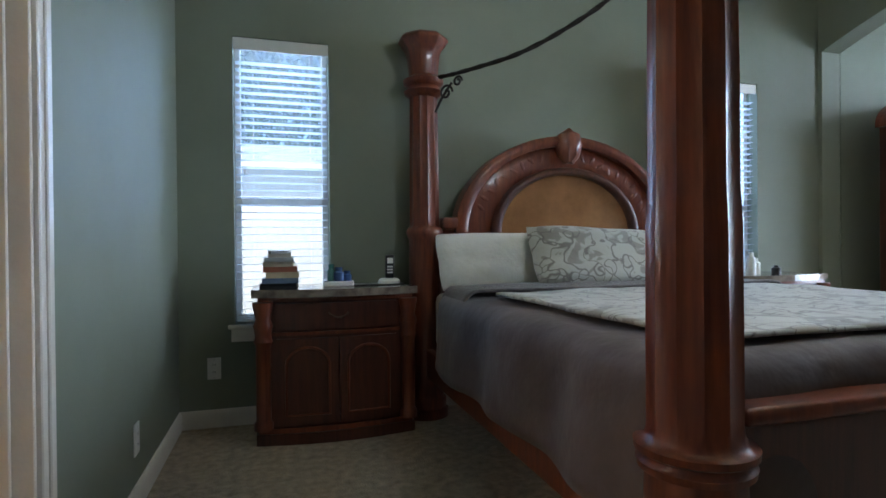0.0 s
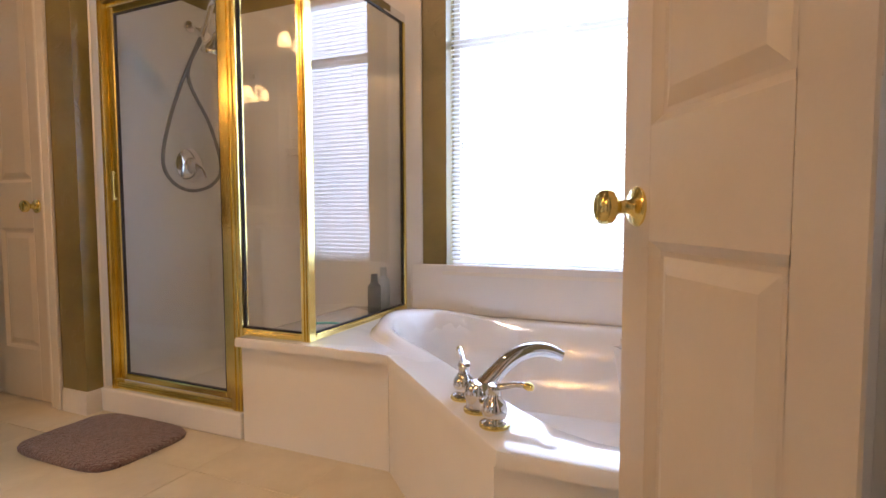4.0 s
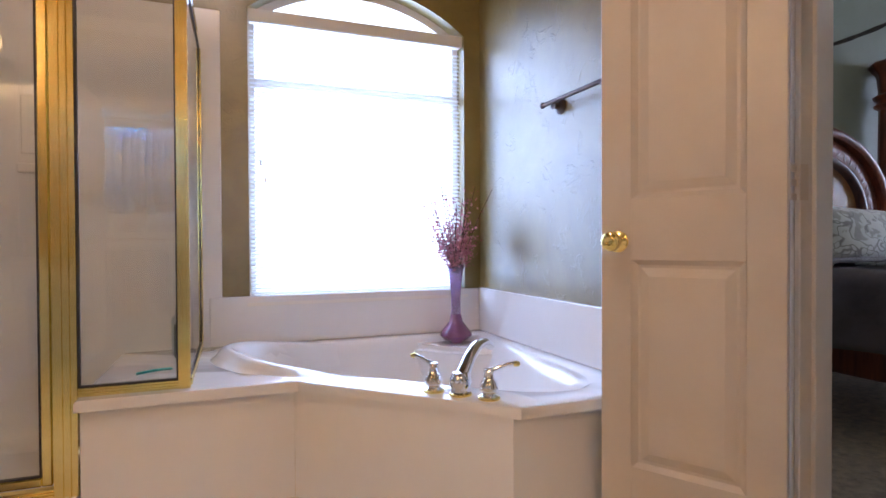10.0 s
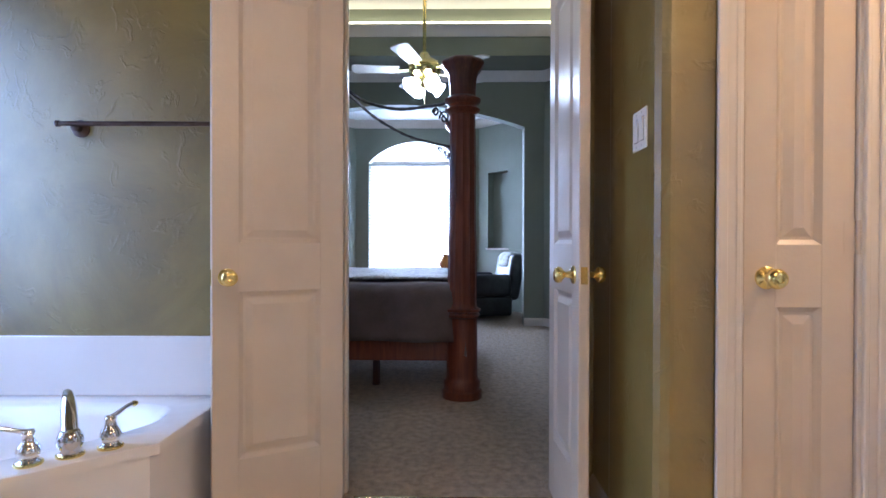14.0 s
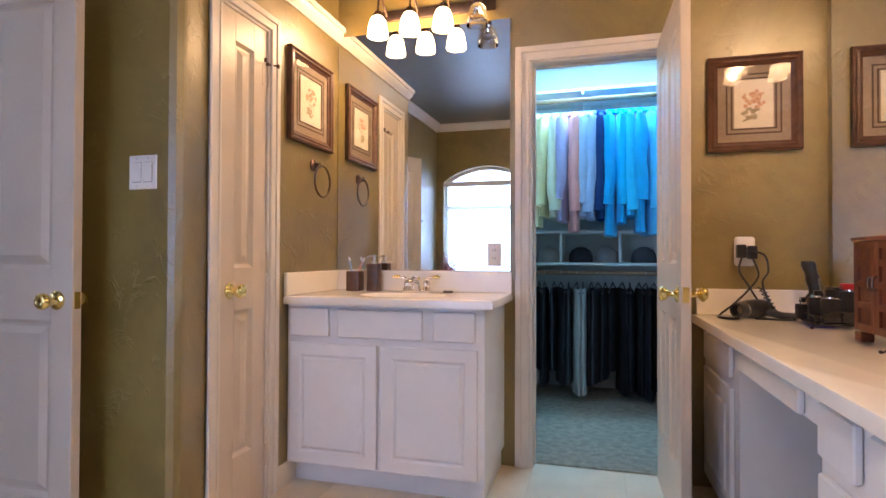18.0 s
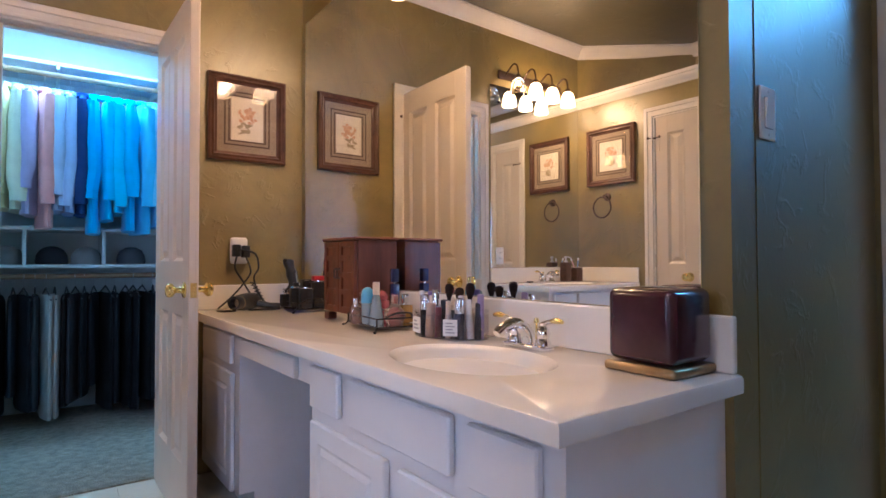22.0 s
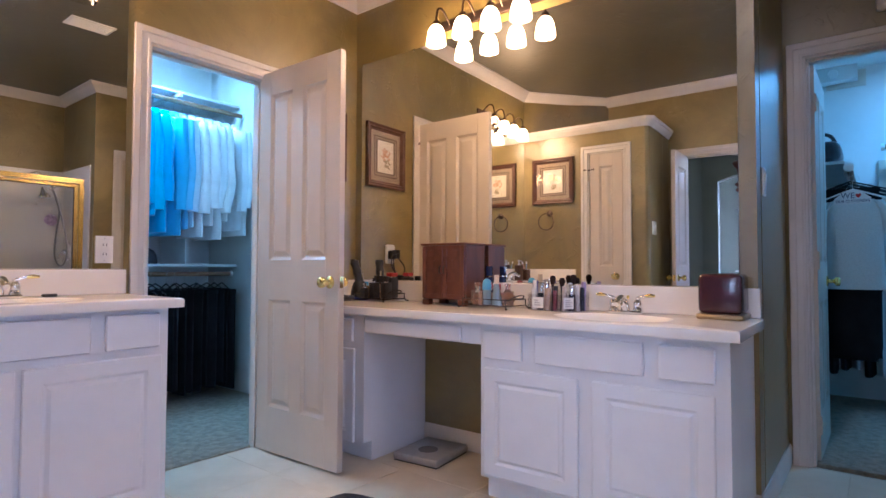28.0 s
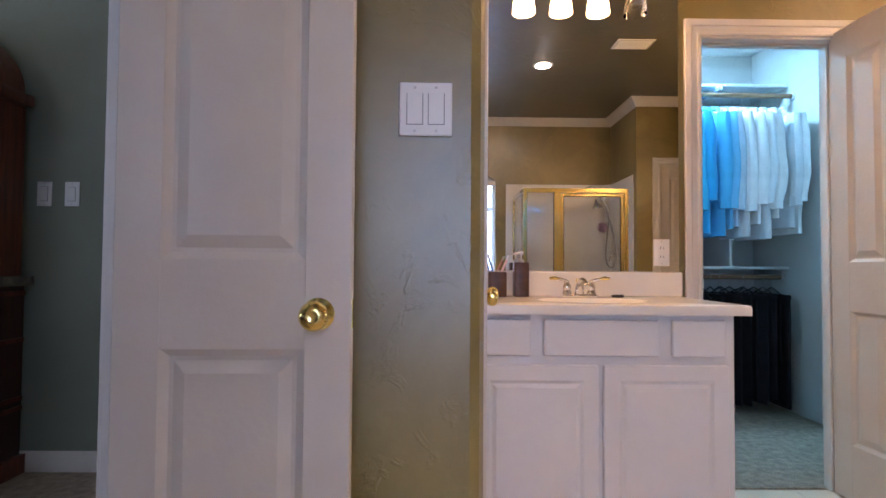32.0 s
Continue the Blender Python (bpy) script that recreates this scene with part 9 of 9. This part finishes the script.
for i, (y, h) in enumerate(((0.645, 0.15), (0.69, 0.14), (0.75, 0.155))):
    t = thing("makeup_brush", "makeup brush with a dark round head", "brush", "makeup brushes", pose(-3.528, y, T2 + 0.004, 0, rnd.uniform(-5, 2)))
    part("handle", lathe([(0, 0), (0.004, 0), (0.005, h * 0.6), (0.007, h * 0.72), (0, h * 0.72)], 10), BLACK, t, smooth=True)
    part("bristles", lathe([(0.006, h * 0.72), (0.012, h * 0.85), (0.015, h * 0.95), (0.011, h * 1.03), (0, h * 1.05)], 14), cloth((0.03, 0.02, 0.018)), t, smooth=True)
lab = thing("price_label", "white label stuck on the organizer", "label", "organizer labels", pose(-3.4195, 0.629, T2 + 0.012, 0, 0, -13))
part("label", boxed(0, 0.001, -0.036, 0.03, 0.002, 0.05), CARD, lab)
for i in range(3):
    part("print_bar", boxed(0.001, 0.0014, -0.024, 0.016 - 0.008 * i, 0.012 + i * 0.011, 0.017 + i * 0.011), surface("grey_print", (0.35, 0.35, 0.36), rough=0.7), lab)
lab = thing("price_label", "small white label stuck on the organizer", "label", "organizer labels", pose(-3.4455, 0.766, T2 + 0.012, 0, 0, 35.5))
part("label", boxed(0, 0.001, -0.022, 0.022, 0.002, 0.05), CARD, lab)
for i in range(4):
    part("print_bar", boxed(0.001, 0.0014, -0.014, 0.014 - 0.006 * (i % 2), 0.010 + i * 0.009, 0.014 + i * 0.009), surface("grey_print", (0.35, 0.35, 0.36), rough=0.7), lab)
# hair trimmer in its stand, adapters and hair dryer in the corner
trim = thing("hair_trimmer", "black hair trimmer standing in its charging base", "trimmer", "", pose(-3.50, -0.645, T2, 0, 0, 35) @ Matrix.Diagonal((1.15, 1.15, 1.25, 1)))
part("base", lathe([(0, 0), (0.047, 0), (0.05, 0.006), (0.046, 0.04), (0.036, 0.075), (0.025, 0.09), (0, 0.092)], 24), BLACK, trim, smooth=True)
part("body", tube(curve_points([(0, 0, 0.07), (0, -0.006, 0.11), (0, -0.018, 0.15), (0, -0.03, 0.185)], 5), 0.02, 14, radii=[0.022 + 0.002 * math.sin(i) for i in range(16)]), BLACK, trim, smooth=True)
part("blade", boxed(-0.021, 0.021, -0.045, -0.022, 0.178, 0.196, bevel=0.003), BLACK, trim)
part("switch_strip", tube([(0.0, 0.018, 0.10), (0.0, 0.008, 0.14)], 0.006, 8), CHROME, trim, "silver switch strip", True)
part("charge_light", lathe([(0.0495, 0.006), (0.0505, 0.009), (0.0495, 0.012)], 24), glow("blue_led", (0.05, 0.08, 1.0), 0.12), trim, "blue charging light")
ad = thing("outlet_adapter", "white outlet tap with two black plugs", "outlet", "", pose(-3.262, S_Y + 0.001, 1.075))
part("tap", boxed(-0.042, 0.042, 0, 0.03, -0.066, 0.066, bevel=0.014, segments=3), WHITE_PLASTIC, ad, smooth=True)
for dx, dz in ((-0.022, -0.005), (0.022, 0.0)):
    part("plug", boxed(dx - 0.018, dx + 0.018, 0.031, 0.075, dz - 0.03, dz + 0.03, bevel=0.006, segments=2), BLACK, ad, smooth=True)
cord = thing("power_cords", "black power cords hanging from the outlet to the counter", "cord")
for pts in ([(-3.24, -0.72, 1.05), (-3.22, -0.68, 0.99), (-3.25, -0.66, 0.93), (-3.29, -0.65, 0.86), (-3.36, -0.64, 0.80), (-3.42, -0.62, 0.793), (-3.36, -0.58, 0.793), (-3.26, -0.60, 0.793)],
            [(-3.284, -0.72, 1.04), (-3.30, -0.70, 0.97), (-3.26, -0.69, 0.91), (-3.20, -0.67, 0.85), (-3.14, -0.66, 0.80), (-3.13, -0.60, 0.793), (-3.20, -0.58, 0.793)],
            [(-3.24, -0.715, 1.08), (-3.32, -0.70, 1.06), (-3.335, -0.69, 0.99), (-3.31, -0.68, 0.94), (-3.33, -0.66, 0.86), (-3.38, -0.66, 0.80), (-3.44, -0.68, 0.795)]):
    part("cord", tube(curve_points(pts, 8), 0.0045, 7), BLACK, cord, smooth=True)
coil = [(-3.30 - 0.06 * t + 0.012 * math.cos(50 * t), -0.665 + 0.012 * math.sin(50 * t), 0.92 - 0.12 * t) for t in [i / 90 for i in range(91)]]
part("coiled_cord", tube(coil, 0.003, 6), BLACK, cord, "coiled black cord", True)
dry = thing("hair_dryer", "black hair dryer with a champagne ring lying on the counter", "hair dryer", "", pose(-3.27, -0.645, T2 + 0.042, 0, 0, 48))
part("barrel", lathe([(0, -0.09), (0.03, -0.088), (0.038, -0.06), (0.041, 0), (0.038, 0.06), (0.03, 0.085), (0, 0.085)], 22, pose(0, 0, 0, 0, 90)), BLACK, dry, smooth=True)
part("nozzle", lathe([(0.031, 0), (0.034, 0.004), (0.03, 0.05), (0.024, 0.05), (0.02, 0.01), (0, 0.01)], 22, pose(0.085, 0, 0, 0, 90)), BLACK, dry, smooth=True)
part("nozzle_ring", lathe([(0.0315, 0.0), (0.0352, 0.002), (0.0352, 0.009), (0.0315, 0.011)], 22, pose(0.085, 0, 0, 0, 90)), surface("champagne_plastic", (0.5, 0.42, 0.28), rough=0.25, metal=0.6), dry, "champagne ring", True)
part("handle", tube([(-0.03, 0.02, -0.01), (-0.05, 0.09, -0.025), (-0.06, 0.14, -0.026)], 0.016, 12), BLACK, dry, smooth=True)
# bathroom scale
sc = thing("bathroom_scale", "flat silver bathroom scale with a round dial window", "scale", "", pose(-3.415, 0.0, 0, 0, 0, 6))
part("body", boxed(-0.155, 0.155, -0.135, 0.135, 0.004, 0.042, bevel=0.012, segments=3), surface("silver_scale", (0.36, 0.34, 0.32), (0.42, 0.40, 0.38), 30, rough=0.4, metal=0.3), sc, smooth=True)
part("mat_rim", boxed(-0.15, 0.15, -0.13, 0.13, 0.0, 0.0035), BLACK, sc)
part("dial", lathe([(0, 0.0), (0.052, 0.0), (0.05, 0.002), (0, 0.0025)], 28, pose(0.03, 0, 0.042)), surface("dial_grey", (0.18, 0.16, 0.16), rough=0.15), sc, "dark round dial window")

# ---- vase with dried flowers on the tub ----
LILAC = surface("lilac_glass", (0.52, 0.36, 0.60), (0.62, 0.46, 0.68), 5, rough=0.05, transmission=0.7, coat=0.5)
vs = thing("flower_vase", "tall lilac glass vase with a round belly", "vase", "", Matrix.Translation((-0.841, 3.045, DECK - 0.032)) @ Matrix.Scale(1.06, 4))
PLUM_GLASS = surface("plum_glass", (0.25, 0.085, 0.20), (0.34, 0.13, 0.28), 9, rough=0.05, transmission=0.35, coat=0.6)
part("belly", lathe([(0, 0), (0.036, 0), (0.04, 0.006), (0.06, 0.014), (0.077, 0.034), (0.075, 0.05), (0.055, 0.073), (0.033, 0.1), (0.0245, 0.135), (0, 0.135)], 32), PLUM_GLASS, vs, "deep plum glass belly", True)
part("neck", lathe([(0.0, 0.1355), (0.0243, 0.1355), (0.023, 0.17), (0.0235, 0.21), (0.028, 0.28), (0.036, 0.34), (0.041, 0.37), (0.037, 0.37), (0.024, 0.28), (0.018, 0.18), (0, 0.15)], 32), LILAC, vs, "paler lilac glass neck", True)
fl = thing("dried_flowers", "spray of dried pink flowers and dark twigs", "dried flowers", "", Matrix.Translation((-0.841, 3.045, DECK - 0.032)) @ Matrix.Diagonal((1.22, 1.22, 1.17, 1)))
TWIG = surface("twig", (0.10, 0.07, 0.06), (0.17, 0.12, 0.10), 20, rough=0.8)
BLOOM = surface("dried_pink_bloom", (0.40, 0.14, 0.20), (0.60, 0.29, 0.33), 40, rough=0.9)
rnd = random.Random(5)
bloom = bmesh.new()
for i in range(34):
    a, lean, h = rnd.uniform(0, 6.28), rnd.uniform(0.03, 0.115), rnd.choice((rnd.uniform(0.42, 0.52), rnd.uniform(0.42, 0.52), rnd.uniform(0.5, 0.64)))
    if i < 3:
        a, lean, h = (-0.4, 0.152, 0.66) if i == 0 else (2.8, 0.06, 0.68) if i == 1 else (0.4, 0.12, 0.68)
    tip = Vector((lean * math.cos(a), lean * math.sin(a), h))
    base = Vector((0.008 * math.cos(a), 0.008 * math.sin(a), 0.30))
    midp = base.lerp(tip, 0.55) + Vector((0, 0, 0.02))
    part("stem", tube(curve_points([base, midp, tip], 4), 0.0016, 5), TWIG, fl)
    for k in range(58 if i > 2 else 16):
        t = 0.3 + 0.7 * rnd.random() ** 1.25 if i > 2 else rnd.uniform(0.5, 1.0)
        c = base.lerp(tip, t) + Vector((rnd.gauss(0, 1), rnd.gauss(0, 1), rnd.gauss(0, 1))) * (0.019 if i > 2 else 0.008)
        s = rnd.uniform(0.004, 0.008) * (1 if i > 2 else 0.6)
        d1, d2 = Vector((rnd.gauss(0, 1), rnd.gauss(0, 1), rnd.gauss(0, 1))).normalized() * s, Vector((rnd.gauss(0, 1), rnd.gauss(0, 1), rnd.gauss(0, 1))).normalized() * s
        q = [bloom.verts.new(c + v) for v in (d1, d2, -d1, -d2)]
        bloom.faces.new(q)
tagged(part("blooms", bloom, BLOOM, fl, "many small dried pink petals"), kind="stuff")

# ---- shower bottles, rugs ----
for x, y, z, h, r, c, lab in ((-2.10, 3.00, DECK, 0.19, 0.03, (0.08, 0.10, 0.11), "dark shampoo bottle on the shower ledge"), (-2.12, 3.115, DECK, 0.21, 0.03, (0.45, 0.52, 0.56), "grey-blue shampoo bottle on the shower ledge")):
    b = thing("shampoo_bottle", lab, "bottle", "shampoo bottles", pose(x, y, z + 0.0005))
    mat = surface("bottle_%d" % int(h * 1000), c, rough=0.3)
    part("body", lathe([(0, 0), (r, 0), (r * 1.05, 0.01), (r * 1.05, h * 0.7), (r * 0.5, h * 0.8), (0, h * 0.8)], 20), mat, b, smooth=True)
    part("cap", lathe([(0, h * 0.8), (r * 0.55, h * 0.801), (r * 0.55, h), (0, h)], 16), mat, b, smooth=True)
rz = thing("razor", "teal razor lying on the shower ledge", "razor", "", pose(-2.17, 2.72, DECK + 0.0055, 0, 0, 20))
part("handle", tube([(-0.06, 0, 0), (0.0, 0, 0.004), (0.06, 0, 0.002)], 0.005, 8), surface("teal_plastic", (0.03, 0.38, 0.36), rough=0.3), rz, smooth=True)
sp = thing("bath_puff", "lilac net bath puff hanging on the shower wall", "bath puff", "", pose(-3.05, 3.12, 1.452))
rnd = random.Random(9)
bm = bmesh.new()
for k in range(420):
    v = Vector((rnd.gauss(0, 1), rnd.gauss(0, 1), rnd.gauss(0, 1))).normalized()
    c = Vector((v.x * 0.055, v.y * 0.035, v.z * 0.055)) * rnd.uniform(0.6, 1.0)
    d1, d2 = Vector((rnd.gauss(0, 1), rnd.gauss(0, 1), rnd.gauss(0, 1))).normalized() * 0.013, Vector((rnd.gauss(0, 1), rnd.gauss(0, 1), rnd.gauss(0, 1))).normalized() * 0.013
    bm.faces.new([bm.verts.new(c + q) for q in (d1, d2, -d1, -d2)])
part("net", bm, surface("lilac_net", (0.62, 0.46, 0.72), rough=0.6), sp)
part("loop", tube([(0, 0, 0.04), (0.004, 0.01, 0.09), (0, 0.03, 0.11)], 0.002, 5), WHITE_PLASTIC, sp)
hook = thing("suction_hook", "small clear hook on the shower wall", "hook", "", pose(-2.95, 3.181, 1.61))
part("hook", lathe([(0, 0), (0.014, 0), (0.01, 0.012), (0, 0.013)], 14, pose(0, 0, 0, 90)), WHITE_PLASTIC, hook, smooth=True)


def rug(name, x0, x1, y0, y1, r, mat, label, seed):
    """A pile rug with round corners and an uneven nap."""
    noise.seed_set(seed)
    bm = bmesh.new()
    n = 56
    cx, cy, hx, hy = (x0 + x1) / 2, (y0 + y1) / 2, (x1 - x0) / 2, (y1 - y0) / 2
    rings = []
    for f, z in ((1.0, 0.0), (1.012, 0.008), (0.985, 0.018), (0.94, 0.022), (0.8, 0.022), (0.6, 0.023), (0.4, 0.022), (0.2, 0.022)):
        row = []
        for i in range(n):
            a = 2 * math.pi * i / n
            e = 5.0
            rad = 1 / ((abs(math.cos(a)) ** e + abs(math.sin(a)) ** e) ** (1 / e))
            px, py = cx + hx * f * rad * math.cos(a), cy + hy * f * rad * math.sin(a)
            k = noise.noise(Vector((px * 14, py * 14, seed)))
            row.append(bm.verts.new((px, py, max(0.0, z + 0.004 * k * (z > 0.01)))))
        rings.append(row)
    for a, b in zip(rings, rings[1:]):
        for i in range(n):
            bm.faces.new((a[i], a[(i + 1) % n], b[(i + 1) % n], b[i]))
    bm.faces.new(rings[-1])
    return tagged(finish(bm, name, mat, 60), label, "rug", "bath rugs")


MAUVE = surface("mauve_pile", (0.15, 0.075, 0.07), (0.27, 0.15, 0.14), 60, 3, 0.95, bump=1.0, bump_scale=120, bump_dist=0.02, sheen=0.4)
DARK_PILE = surface("dark_pile", (0.025, 0.022, 0.022), (0.05, 0.045, 0.045), 60, 3, 0.95, bump=1.0, bump_scale=120, bump_dist=0.02)
rug("bath_rug", -3.09, -2.565, 1.995, 2.40, 0.1, MAUVE, "mauve pile rug in front of the shower", 3)
rug("bath_rug", -2.835, -2.40, 0.02, 0.72, 0.1, DARK_PILE, "dark pile rug in front of the long vanity", 4)


# ---- floor tiles, laid last ----
floor = bpy.data.objects["floor_bath"]
PITCH, GAP = 0.43, 0.0018
rnd = random.Random(31)
tile_mesh = {}


def tile(x0, x1, y0, y1):
    w, h = round(x1 - x0, 3), round(y1 - y0, 3)
    if (w, h) not in tile_mesh:
        bm = boxed(-w / 2, w / 2, -h / 2, h / 2, -0.0038, 0.0, bevel=0.0008)
        ob = part("tile", bm, TILE, floor)
        tile_mesh[(w, h)] = ob.data
    else:
        ob = new("tile", tile_mesh[(w, h)])
        ob.parent = floor
    ob.location = ((x0 + x1) / 2, (y0 + y1) / 2, rnd.uniform(-0.0006, 0.0))


for i in range(10):
    for j in range(10):
        x0, x1 = -4.47 + PITCH * i, -4.47 + PITCH * (i + 1)
        y0, y1 = S_Y - 0.06 + PITCH * j, S_Y - 0.06 + PITCH * (j + 1)
        x1, y1 = min(x1, -0.60), min(y1, 3.2)
        if x1 - x0 < 0.05 or y1 - y0 < 0.05:
            continue
        if (x1 < -3.66 and (y1 < 1.4 or y0 > 2.4)) or y0 > 2.43 or (x0 > -1.25 and y1 < 0.42):
            continue
        tile(x0 + GAP / 2, x1 - GAP / 2, y0 + GAP / 2, y1 - GAP / 2)
th = tagged(finish(boxed(-0.612, -0.588, 0.57, 1.36, -0.002, 0.007, bevel=0.003), "threshold", BRASS), "thin metal carpet strip in the doorway", "threshold", kind="structure")
